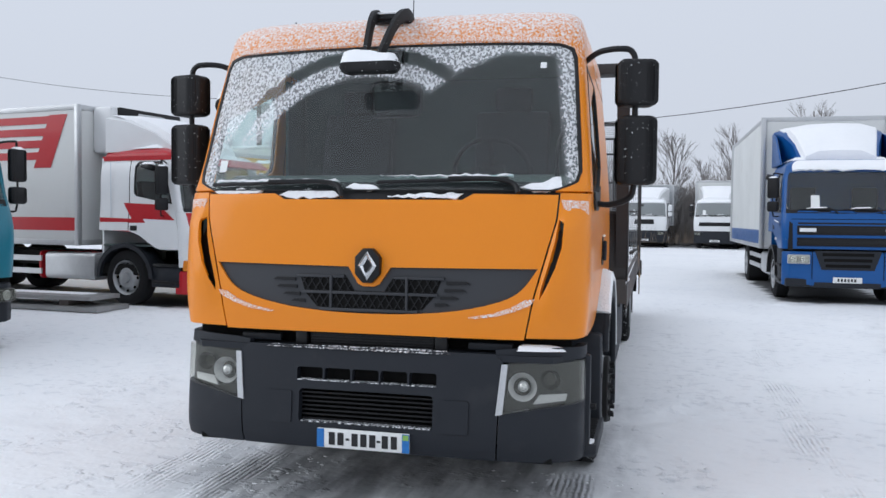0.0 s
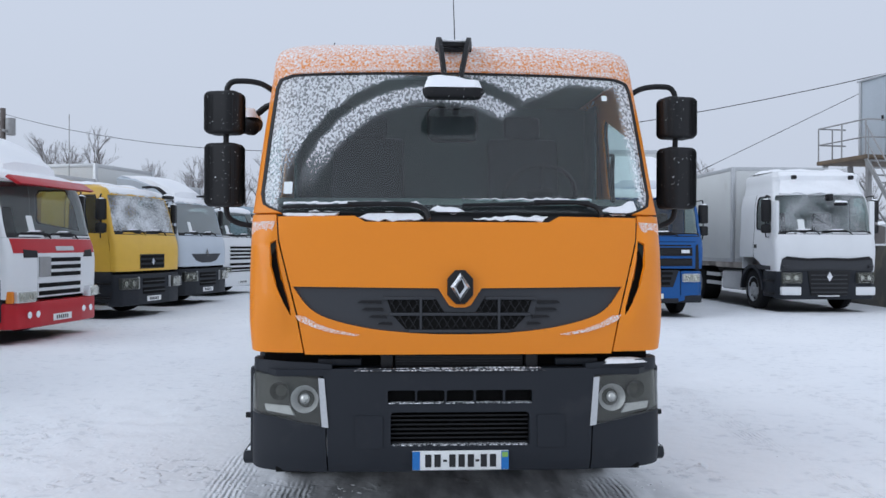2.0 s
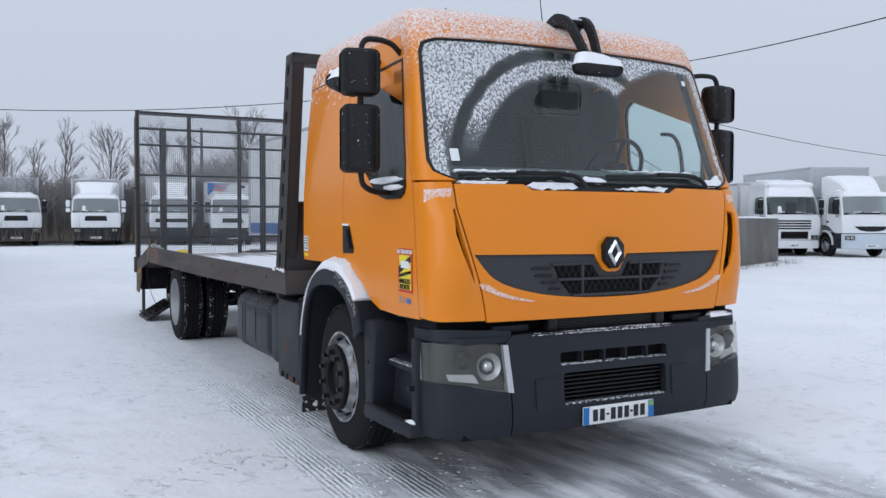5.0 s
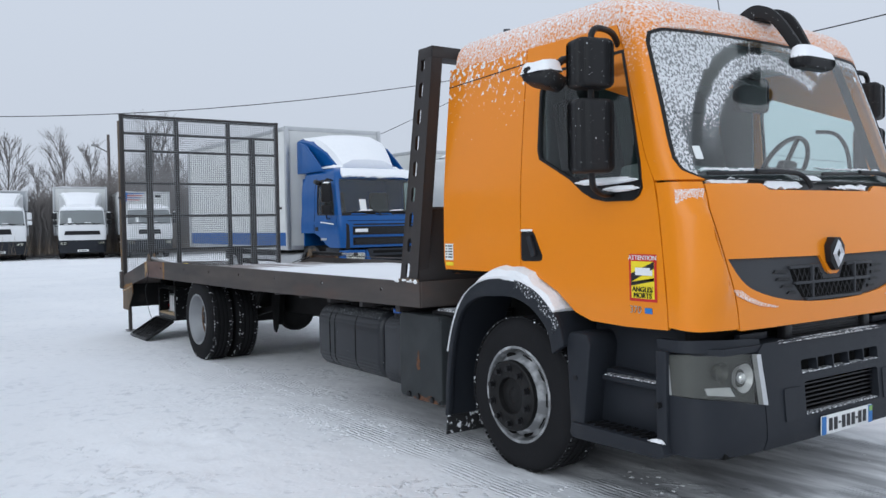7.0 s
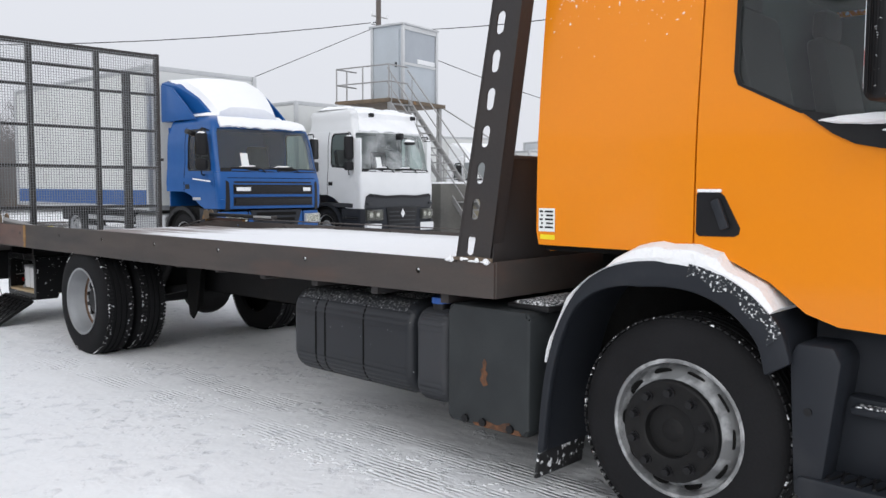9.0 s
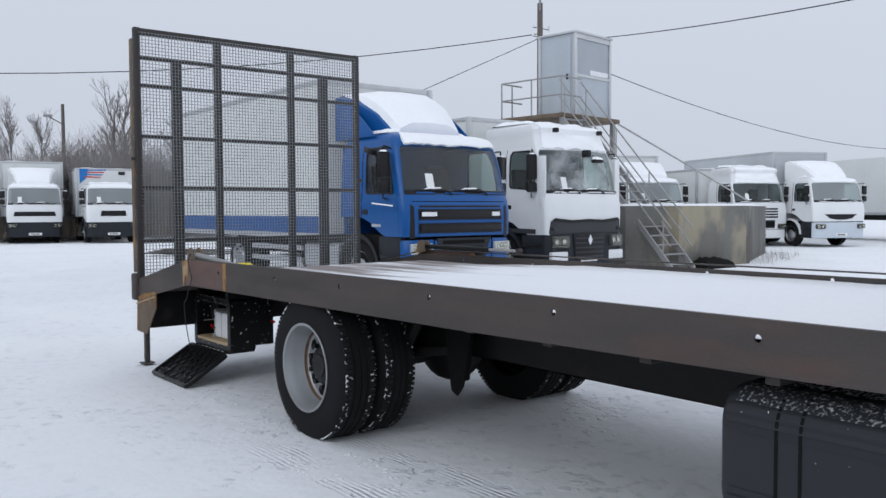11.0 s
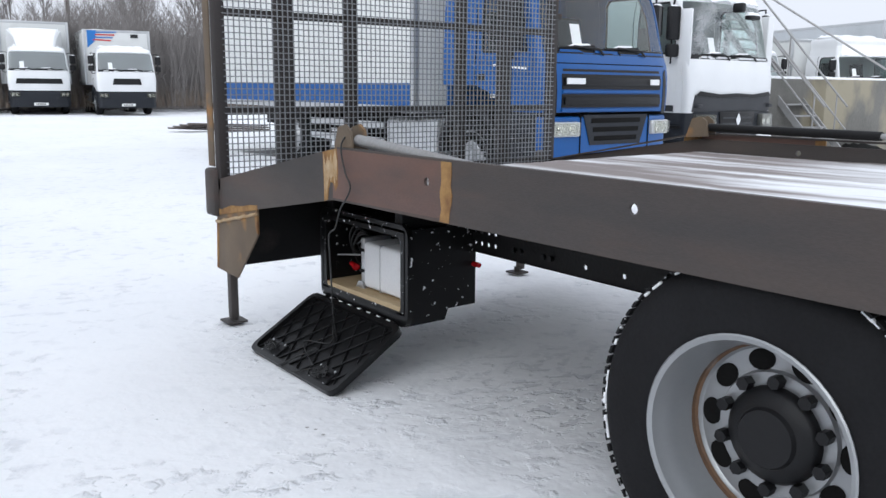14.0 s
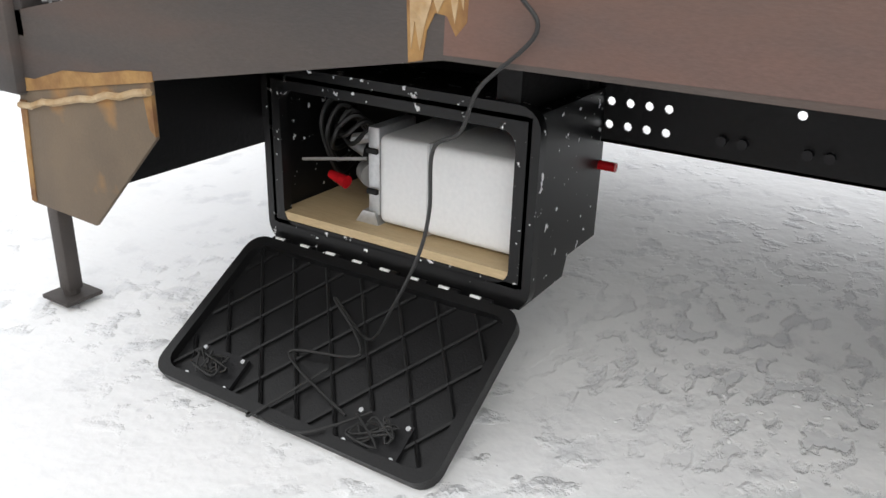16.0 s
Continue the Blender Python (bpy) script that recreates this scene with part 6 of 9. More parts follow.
part("front_axle", tube([(-0.9, 1.46, 0.45), (0.9, 1.46, 0.45)], 0.07, 12), "chassis", lorry)
part("engine_block", box(-0.42, 0.42, 0.25, 2.3, 0.55, 1.2, 0.08), "void", lorry)
part("air_tank", tube([(0.10, 4.6, 0.58), (0.10, 5.6, 0.58)], 0.13, 20), "chassis", lorry)
for y in (3.0, 4.4, 5.6, 8.6):
    part("cross_member", box(-0.44, 0.44, y - 0.05, y + 0.05, 0.66, 0.82, 0.01), "chassis", lorry)
for i in range(12):
    y = 2.75 + 0.56 * i
    part("bed_cross_bearer", box(-1.2, 1.24, y - 0.03, y + 0.03, 0.89, 0.964, 0.005), "steel_dark", lorry)

tank = part("fuel_tank", prism(rounded(-1.205, -0.60, 0.33, 0.86, 0.14, 7), "y", 3.0, 4.09, 0.05, seg=4), "tank_plastic", lorry, "dark grey fuel tank with strap ridges")
for y in (3.40, 3.76, 3.85):
    part("tank_groove", prism(rounded(-1.2075, -0.60, 0.3275, 0.8625, 0.14, 7), "y", y - 0.006, y + 0.006), "void", tank)
arc = [(-1.065 + 0.1435 * math.cos(radians(a)), 0.72 + 0.1435 * math.sin(radians(a))) for a in range(92, 152, 10)]
part("tank_frost", prism(arc + [(-1.065 + 0.136 * math.cos(radians(a)), 0.72 + 0.136 * math.sin(radians(a))) for a in range(142, 91, -10)], "y", 3.06, 4.03), "tank_frost", tank, "frost along the tank's shoulder")
part("tank_frost", snow_heap([(-1.06, 3.08), (-0.7, 3.08), (-0.7, 4.02), (-1.06, 4.02)], lambda x, y: 0.857, 0.008, 4, 0.08, 0.05), "plastic_dusted", tank)
ad = part("additive_tank", prism(rounded(-1.195, -0.65, 0.33, 0.84, 0.09, 5), "y", 2.735, 2.985, 0.05, seg=3), "grillegrey", lorry, "narrow dark tank with a blue cap")
part("filler_neck", tube([(-1.10, 2.86, 0.80), (-1.10, 2.86, 0.875)], 0.05, 16), "black", ad)
part("filler_cap", tube([(-1.10, 2.86, 0.872), (-1.10, 2.86, 0.905)], 0.058, 18), "blue_cap", ad, "blue filler cap")
bb = part("battery_box", prism(rounded(2.165, 2.715, 0.27, 0.90, 0.04, 4), "x", -1.21, -0.62, 0.02), "box_grey", lorry, "dark grey battery box with rust at the foot")
part("rust_patch", prism([(2.43, 0.50), (2.445, 0.53), (2.432, 0.56), (2.45, 0.575), (2.44, 0.61), (2.455, 0.635), (2.47, 0.61), (2.462, 0.59), (2.482, 0.57), (2.472, 0.545), (2.485, 0.52), (2.46, 0.488)], "x", -1.2115, -1.20), "rust_spot", bb)
part("rust_patch", prism([(2.21, 0.275), (2.52, 0.275), (2.53, 0.29), (2.47, 0.295), (2.44, 0.312), (2.37, 0.30), (2.33, 0.318), (2.29, 0.33), (2.27, 0.30), (2.23, 0.30)], "x", -1.2115, -1.20), "rust_spot", bb)
for y in (2.28, 2.46, 2.58):
    part("box_bolt", tube([(-1.225, y, 0.30), (-1.19, y, 0.30)], 0.022, 8), "black", bb)
part("right_tank", prism(rounded(0.60, 1.205, 0.33, 0.86, 0.10, 5), "y", 2.7, 4.4, 0.035, seg=3), "plastic", lorry)
part("cab_gap_plate", box(-1.15, -0.6, 2.10, 2.36, 0.90, 0.93, 0.01), "black", lorry)
part("gap_snow", snow_heap([(-1.14, 2.11), (-0.65, 2.11), (-0.65, 2.35), (-1.14, 2.35)], lambda x, y: 0.93, 0.02, 8, 0.03, 0.05), "plastic_dusted", lorry)
part("exhaust_box", box(0.55, 1.15, 2.2, 2.65, 0.4, 1.0, 0.05), "chassis", lorry)

SIDE = [(2.365, 0.953), (2.365, 1.135), (9.2, 1.118), (10.5, 0.862), (10.5, 0.668), (9.25, 0.888), (5.6, 0.905)]
HOLES = [(2.9, 1.06), (3.9, 1.06), (4.9, 1.06), (5.82, 1.055), (6.737, 1.05), (7.616, 1.045), (8.572, 1.031)]
for sg, x in ((-1, -1.25), (1, 1.30)):
    SIDE = [(y, z - (0.04 if sg > 0 and z > 0.9 else 0)) for y, z in SIDE]
    side = part("side_rail", sheet(SIDE, lambda y, z, x=x: (x, y, z), [[(y + 0.016 * math.cos(2 * math.pi * j / 10), z + 0.016 * math.sin(2 * math.pi * j / 10)) for j in range(10)] for y, z in HOLES], 0, 0, 0.012, flip=sg < 0), "steel", lorry, "brown steel edge rail of the bed")
    lip = [(2.365, 1.125), (2.365, 1.135), (9.2, 1.118), (10.5, 0.862), (10.5, 0.852), (9.2, 1.108)]
    part("rail_lip", prism([(y, z - 0.002) for y, z in lip], "x", *sorted((x - sg * 0.013, x - sg * 0.04))), "steel", side)
    part("rail_lip", prism([(2.365, 0.953), (2.365, 0.963), (5.6, 0.915), (9.25, 0.898), (9.25, 0.888), (5.6, 0.905)], "x", *sorted((x - sg * 0.013, x - sg * 0.07))), "steel", side)
    # weld seams with rust runs
    eye = [(8.572 + 0.0165 * math.cos(2 * math.pi * q / 10), 1.031 + 0.0165 * math.sin(2 * math.pi * q / 10)) for q in range(10)]
    part("rail_plate", sheet([(8.47, 0.905), (8.47, 1.1115), (9.20, 1.1095), (9.245, 1.105), (9.25, 0.897)], lambda y, z, x=x, sg=sg: (x + sg * 0.001, y, z), [eye], 0, 0, 0.003, flip=sg < 0), "steel_red", side, "reddish rolled steel plate let into the rail")
    halo = [(9.332, 1.09), (9.326, 0.98), (9.322, 0.876), (9.292, 0.884), (9.284, 0.935), (9.268, 0.965), (9.245, 0.962), (9.226, 0.930), (9.205, 0.955), (9.200, 1.06), (9.212, 1.112)]
    drip = [(9.322, 1.085), (9.302, 1.03), (9.288, 1.075), (9.272, 1.05), (9.256, 1.095), (9.249, 1.045), (9.236, 1.075), (9.222, 1.112), (9.207, 1.06), (9.212, 0.975), (9.220, 1.0), (9.228, 0.952), (9.238, 0.995), (9.252, 0.985), (9.262, 0.965), (9.272, 0.99), (9.287, 0.945), (9.297, 0.90), (9.308, 0.95), (9.315, 0.90), (9.319, 0.99)]
    part("rust_weld", prism(halo, "x", *sorted((x + sg * 0.0015, x - sg * 0.004))), "rust_run", side, "rust-edged weld")
    part("weld_spatter", prism(drip, "x", *sorted((x + sg * 0.0035, x - sg * 0.004))), "weld_pale", side, "pale dripping weld")
    seam2 = [(8.486, 1.112), (8.482, 1.04), (8.491, 1.0), (8.486, 0.965), (8.481, 0.94), (8.492, 0.894), (8.437, 0.894), (8.434, 0.935), (8.424, 0.965), (8.420, 0.995), (8.429, 1.03), (8.424, 1.075), (8.427, 1.112)]
    part("rust_weld", prism(seam2, "x", *sorted((x + sg * 0.002, x - sg * 0.004))), "rust_run", side, "ochre rust-streaked weld")
    xo = x + sg * 0.001
    part("corner_plate", prism([(10.02, 0.765), (10.53, 0.695), (10.555, 0.355), (10.29, 0.345), (10.02, 0.62)], "x", *sorted((xo - sg * 0.004, xo - sg * 0.016)), 0.002), "steel_rust", side, "brown corner gusset under the rail")
    band = [(10.005, 0.752), (10.005, 0.775), (10.09, 0.768), (10.2, 0.748), (10.33, 0.738), (10.45, 0.702), (10.5, 0.70), (10.5, 0.665), (10.25, 0.71)]
    part("rust_band", prism(band, "x", *sorted((x + sg * 0.0015, x - sg * 0.004))), "rust_run", side, "orange rust along the gusset seam")
    part("weld_bead", tube([(xo + sg * 0.001, 10.02 + 0.051 * k, 0.728 - 0.0105 * k + 0.004 * math.sin(k * 2.6)) for k in range(11)], 0.009, 7), "weld_pale", side, "grey weld bead")
    part("rust_edge", prism([(10.505, 0.64), (10.533, 0.64), (10.556, 0.36), (10.535, 0.36), (10.525, 0.47)], "x", *sorted((xo - sg * 0.0015, xo - sg * 0.012))), "rust_run", side)
    part("rust_edge", prism([(10.018, 0.72), (10.045, 0.71), (10.035, 0.64), (10.018, 0.625)], "x", *sorted((xo - sg * 0.0015, xo - sg * 0.012))), "rust_run", side)
    part("hinge_knuckle", box(*sorted((x + sg * 0.03, x - sg * 0.05)), 10.49, 10.62, 0.655, 0.92, 0.02), "steel", lorry)
    leg = part("support_leg", box(sg * 1.13 - 0.024 + 0.03 * (sg > 0), sg * 1.13 + 0.024 + 0.03 * (sg > 0), 10.605, 10.655, 0.03, 0.52, 0.006), "steel", lorry, "steel support leg with a foot plate")
    part("foot_plate", box(sg * 1.13 - 0.06, sg * 1.13 + 0.06, 10.57, 10.69, 0.004, 0.016), "steel", leg)
    part("leg_foot", tube([(sg * 1.13, 10.63, 0.012), (sg * 1.13, 10.63, 0.05)], 0.025, 10), "steel", leg)
    # ram lying along the rail
    xr = x - sg * 0.05
    xi = x - sg * 0.09
    y1, y2 = (8.25, 7.75) if sg < 0 else (8.1, 7.72)
    zi, ze = (1.075, 1.055) if sg < 0 else (1.15, 1.15)
    ram = part("lift_ram", tube([(xr, 9.12, 1.15), (xi, y1, zi)], 0.024, 14), "galv_tower" if sg < 0 else "chassis", lorry, "grey hydraulic ram lying along the rail")
    part("ram_rod", tube([(xi, y1, zi), (xi, y2, ze)], 0.014, 12), "galv_tower", ram)
    part("ram_end", tube([(xi - 0.025, y2 - 0.02, ze), (xi + 0.025, y2 - 0.02, ze)], 0.024, 14), "steel_dark", ram)
    part("ram_bracket", prism([(9.10, 1.10), (9.26, 1.085), (9.22, 1.20), (9.16, 1.215), (9.12, 1.19)], "x", xr - 0.04, xr - 0.03), "steel_rust", ram)
    part("ram_bracket", prism([(9.10, 1.10), (9.26, 1.085), (9.22, 1.20), (9.16, 1.215), (9.12, 1.19)], "x", xr + 0.03, xr + 0.04), "steel_rust", ram)
part("front_rail", box(-1.24, 1.29, 2.355, 2.375, 0.953, 1.14, 0.003), "steel", lorry)
DECK = [(2.38, 0.966), (2.38, 1.0), (9.18, 0.99), (10.46, 0.75), (10.46, 0.72), (9.18, 0.956)]
part("deck", prism(DECK, "x", -1.236, 1.286), "steel", lorry, "steel plate deck")


def deck_snow_material():
    m = material("wind_scoured_snow", (0.84, 0.85, 0.87), 0.8, second=(0.80, 0.81, 0.84), scale=1.5, bump=0.5, bump_scale=25)
    n, l = m.node_tree.nodes, m.node_tree.links
    b = n["Principled BSDF"]
    tc = n.new("ShaderNodeTexCoord")
    mp = n.new("ShaderNodeMapping")
    mp.inputs["Scale"].default_value = (5.5, 0.6, 1)
    l.new(tc.outputs["Object"], mp.inputs[0])
    nz = n.new("ShaderNodeTexNoise")
    nz.inputs["Scale"].default_value, nz.inputs["Detail"].default_value = 1.2, 7
    l.new(mp.outputs[0], nz.inputs["Vector"])
    sp = n.new("ShaderNodeSeparateXYZ")
    l.new(tc.outputs["Object"], sp.inputs[0])
    mr = n.new("ShaderNodeMapRange")
    mr.inputs[1].default_value, mr.inputs[2].default_value, mr.inputs[3].default_value, mr.inputs[4].default_value = 6.4, 8.4, -0.35, 0.06
    l.new(sp.outputs["Y"], mr.inputs[0])
    ad = n.new("ShaderNodeMath")
    l.new(nz.outputs[0], ad.inputs[0])
    l.new(mr.outputs[0], ad.inputs[1])
    th = n.new("ShaderNodeMapRange")
    th.inputs[1].default_value, th.inputs[2].default_value, th.inputs[4].default_value = 0.34, 0.62, 0.85
    l.new(ad.outputs[0], th.inputs[0])
    old = b.inputs["Base Color"].links[0].from_socket
    mx = n.new("ShaderNodeMix")
    mx.data_type = 'RGBA'
    l.new(th.outputs[0], mx.inputs[0])
    l.new(old, mx.inputs[6])
    mx.inputs[7].default_value = (0.13, 0.09, 0.075, 1)
    l.new(mx.outputs[2], b.inputs["Base Color"])
    return m


M["deck_snow"] = deck_snow_material()
bm = bmesh.new()
nx, ny = 26, 80
grid = []
for j in range(ny + 1):
    y = 2.44 + (9.17 - 2.44) * j / ny
    row = []
    for i in range(nx + 1):
        x = -1.234 + 2.515 * i / nx
        e = min(1, min(x + 1.24, 1.29 - x) / 0.10)
        h = 0.012 + 0.05 * max(0.0, 1 - e) * min(1, max(0.0, (8.4 - y) / 1.5)) + 0.028 * max(0.0, e) * min(1, max(0.1, (8.2 - y) / 2)) * (1 + 0.5 * noise.noise(Vector((x * 1.7, y * 1.2, 3)))) + 0.004 * noise.noise(Vector((x * 9, y * 9, 1)))
        row.append(bm.verts.new((x, y, 1.0 - 0.01 * (y - 2.38) / 6.8 + h)))
    grid.append(row)
for j in range(ny):
    for i in range(nx):
        bm.faces.new((grid[j][i], grid[j][i + 1], grid[j + 1][i + 1], grid[j + 1][i]))
tagged(finish("deck_snow", bm, "deck_snow"), "wind-scoured snow lying on the steel deck", "snow", kind="stuff")
strap = finish("yellow_strap", prism([(-0.84, 9.12), (-0.75, 9.08), (-0.68, 9.13), (-0.78, 9.19), (-0.86, 9.17)], "z", 0.995, 1.065, 0.02), "yellow")
tagged(strap, "crumpled yellow strap on the rear deck", "strap")

# headboard: low plate, two slanting posts with oblong holes, a beam on top
hb = part("headboard_plate", box(-1.235, 1.285, 2.380, 2.40, 1.13, 1.66, 0.003), "steel_dark", lorry, "dark brown steel headboard plate")
part("headboard_top", box(-1.235, 1.285, 2.376, 2.44, 1.655, 1.675, 0.003), "steel", hb)
for sg, x in ((-1, -1.25), (1, 1.30)):
    def lean(v, z):
        return 2.395 + v - (z - 1.13) * 0.150 * 1.0
    outline = [(0.0, 1.125), (0.23, 1.125), (0.175, 2.775), (0.0, 2.775)]
    holes = []
    for k in range(9):
        z = 1.19 + 0.182 * k
        c = 0.14 - 0.03 * k / 9
        holes.append([(c + 0.027 * math.cos(radians(a)), z + 0.027 * math.sin(radians(a)) + (0.055 if a <= 180 else -0.0)) for a in range(0, 360, 30)])
    post = part("headboard_post", sheet(outline, lambda v, z, x=x: (x + 0.002 * 1, lean(v, z), z), holes, 0, 0.2, 0.010, flip=sg < 0), "steel_dark", lorry, "slanting steel post with oblong holes")
    part("post_flange", prism([(lean(0, 1.125), 1.125), (lean(0.012, 1.125), 1.125), (lean(0.012, 2.775), 2.775), (lean(0, 2.775), 2.775)], "x", *sorted((x, x - sg * 0.09))), "steel_dark", post)
    part("post_rear_flange", prism([(lean(0.218, 1.125), 1.125), (lean(0.23, 1.125), 1.125), (lean(0.175, 2.775), 2.775), (lean(0.163, 2.775), 2.775)], "x", *sorted((x, x - sg * 0.05))), "steel_dark", post)
    part("post_rust", prism([(2.375, 1.137), (2.66, 1.137), (2.66, 1.15), (2.5, 1.16), (2.375, 1.155)], "x", *sorted((x + sg * 0.004, x - sg * 0.002))), "steel_rust", post)
rg = random.Random(8)
for sg, x in ((-1, -1.25), (1, 1.30)):
    bm = None
    for k in range(11):
        own = bmesh.new()
        bmesh.ops.create_icosphere(own, subdivisions=2, radius=1)
        at_ = Vector((x + rg.uniform(-0.006, 0.006), 2.41 + 0.26 * rg.random() ** 1.4, 1.133 + rg.uniform(0, 0.012)))
        for v in own.verts:
            v.co *= 1 + 0.3 * noise.noise(v.co * 2.2 + at_ * 9)
        bmesh.ops.transform(own, matrix=Matrix.Translation(at_) @ Matrix.Diagonal((0.014, rg.uniform(0.008, 0.034), rg.uniform(0.005, 0.018), 1)), verts=own.verts)
        bm = merge(bm, own)
    part("post_foot_snow", bm, "snow_thin", lorry)
part("headboard_beam", box(-1.25, 1.30, lean(0.0, 2.75), lean(0.175, 2.75), 2.70, 2.779, 0.006), "steel_dark", lorry)

# ramp gate at the rear: frame, bars, welded wire
gate = part("ramp_gate", box(-1.25, -1.19, 10.46, 10.52, 0.80, 3.30, 0.006), "steel_dark", lorry, "dark steel ramp gate with welded wire mesh")
part("gate_post_rust", box(-1.256, -1.246, 10.525, 10.60, 0.93, 3.20, 0.003), "steel_rust", gate, "rust-streaked flat on the gate post")
part("gate_post", box(1.245, 1.305, 10.46, 10.52, 0.80, 3.30, 0.006), "steel_dark", gate)
part("gate_top_bar", box(-1.19, 1.245, 10.46, 10.52, 3.235, 3.295, 0.006), "steel_dark", gate)
for x in (-0.40, 0.44):
    part("gate_upright", box(x - 0.032, x + 0.032, 10.46, 10.52, 0.84, 3.235, 0.005), "steel_dark", gate)
for x in (-0.815, 0.86):
    part("gate_upright", box(x - 0.05, x + 0.05, 10.50, 10.56, 0.84, 3.02, 0.005), "steel_dark", gate)
for z in (3.015, 2.748, 2.255, 1.753, 1.231, 0.86):
    for a, b in ((-1.19, -0.432), (-0.368, 0.408), (0.472, 1.245)):
        part("gate_cross_bar", box(a, b, 10.47, 10.51, z - 0.02, z + 0.02, 0.004), "steel_dark", gate)
part("gate_hook", box(-1.29, -1.25, 10.47, 10.51, 2.02, 2.05, 0.004), "steel_dark", gate)
part("gate_hook", box(1.305, 1.35, 10.47, 10.51, 1.85, 1.89, 0.004), "steel_dark", gate)
bm = bmesh.new()
for i in range(76):
    x = -1.175 + 2.41 * i / 75
    tube([(x, 10.452, 0.84), (x, 10.452, 3.26)], 0.0038, 4, bm)
tagged(part("wire_mesh", bm, "galv", gate), kind="stuff")
bm = bmesh.new()
for i in range(74):
    z = 0.86 + 2.39 * i / 73
    tube([(-1.21, 10.4475, z), (1.26, 10.4475, z)], 0.0036, 4, bm)
tagged(part("wire_mesh", bm, "galv", gate), kind="stuff")

# ---- toolbox under the bed, its lid hanging open ----
tb = part("toolbox", sheet(rounded(9.24, 10.06, 0.24, 0.735, 0.06, 5), lambda y, z: (-0.862, y, z), [rounded(9.30, 10.0, 0.30, 0.675, 0.04, 5)], 0, 0, 0.03, flip=True), "black_box", lorry, "black plastic toolbox with its lid hanging open")
part("toolbox_back", box(-0.44, -0.43, 9.27, 10.03, 0.31, 0.71), "black", tb)
for y0, y1, z0, z1 in ((9.262, 9.272, 0.30, 0.71), (10.028, 10.038, 0.30, 0.71), (9.272, 10.028, 0.70, 0.712), (9.272, 10.028, 0.298, 0.31)):
    part("toolbox_wall", box(-0.862, -0.43, y0, y1, z0, z1), "black_box", tb)
part("toolbox_foot", prism([(-0.86, 0.245), (-0.62, 0.245), (-0.60, 0.30), (-0.86, 0.30)], "y", 9.265, 10.04), "black_box", tb)
part("toolbox_hanger", box(-0.85, -0.45, 9.30, 9.36, 0.71, 0.90), "chassis", tb)
part("toolbox_hanger", box(-0.85, -0.45, 9.94, 10.0, 0.71, 0.90), "chassis", tb)
part("plywood_floor", box(-0.86, -0.45, 9.28, 10.02, 0.312, 0.335), "plywood", tb, "plywood shelf in the toolbox")
res = part("oil_reservoir", box(-0.80, -0.50, 9.285, 9.725, 0.345, 0.585, 0.02, seg=3), "white_plastic", tb, "white plastic oil reservoir")
part("reservoir_band", box(-0.803, -0.498, 9.565, 9.572, 0.343, 0.588, 0.002), "alu", res)
pump = part("pump", box(-0.79, -0.62, 9.727, 9.765, 0.36, 0.60, 0.006), "alu", tb, "aluminium pump block with red caps and black hoses")
for z in (0.42, 0.53):
    part("pump_fin", box(-0.802, -0.79, 9.729, 9.762, z, z + 0.014, 0.002), "chassis", pump)
part("pump_foot", prism([(9.725, 0.335), (9.80, 0.335), (9.775, 0.37), (9.735, 0.37)], "x", -0.80, -0.62), "alu", pump)
part("pump_motor", tube([(-0.64, 9.775, 0.47), (-0.64, 9.86, 0.47)], 0.05, 18), "black", pump)
part("pump_valve", tube([(-0.72, 9.80, 0.44), (-0.69, 9.84, 0.44)], 0.035, 14), "galv_tower", pump)
part("pump_valve", tube([(-0.64, 9.86, 0.47), (-0.64, 9.93, 0.50)], 0.022, 12), "alu", pump)
part("pump_valve", tube([(-0.71, 9.80, 0.55), (-0.71, 9.87, 0.53)], 0.016, 10), "alu", pump)
for a, b in (((-0.76, 9.86, 0.42), (-0.75, 9.925, 0.43)),):
    part("pump_cap", tube([a, b], 0.019, 12, r_end=0.012), "red_lens", pump, "red protective cap")
for k in range(6):
    part("pump_hose", tube(bent([(-0.62, 9.79 + 0.015 * k, 0.50), (-0.70, 9.81 + 0.025 * k, 0.57 + 0.012 * k), (-0.73, 9.87 + 0.02 * k, 0.52 + 0.02 * (k % 3)), (-0.66, 9.97, 0.58 - 0.035 * k), (-0.5, 10.02, 0.56 - 0.03 * k)]), 0.007, 6), "cable", pump)
part("tie_strip", tube([(-0.76, 9.79, 0.50), (-0.80, 9.98, 0.475)], 0.005, 5), "galv_tower", pump)
part("side_lens", tube([(-0.445, 9.262, 0.505), (-0.445, 9.215, 0.505)], 0.013, 10), "red_lens", tb)

hinge, foot = Vector((-0.872, 0, 0.235)), Vector((-1.275, 0, -0.012))
along = (foot - hinge)
LID_L = along.length
ux = along.normalized()
un = Vector((ux.z, 0, -ux.x))
un = un if un.z > 0 else -un


def lid_at(y, v, h):
    return tuple(Vector((hinge.x, y, hinge.z)) + ux * v + un * h)


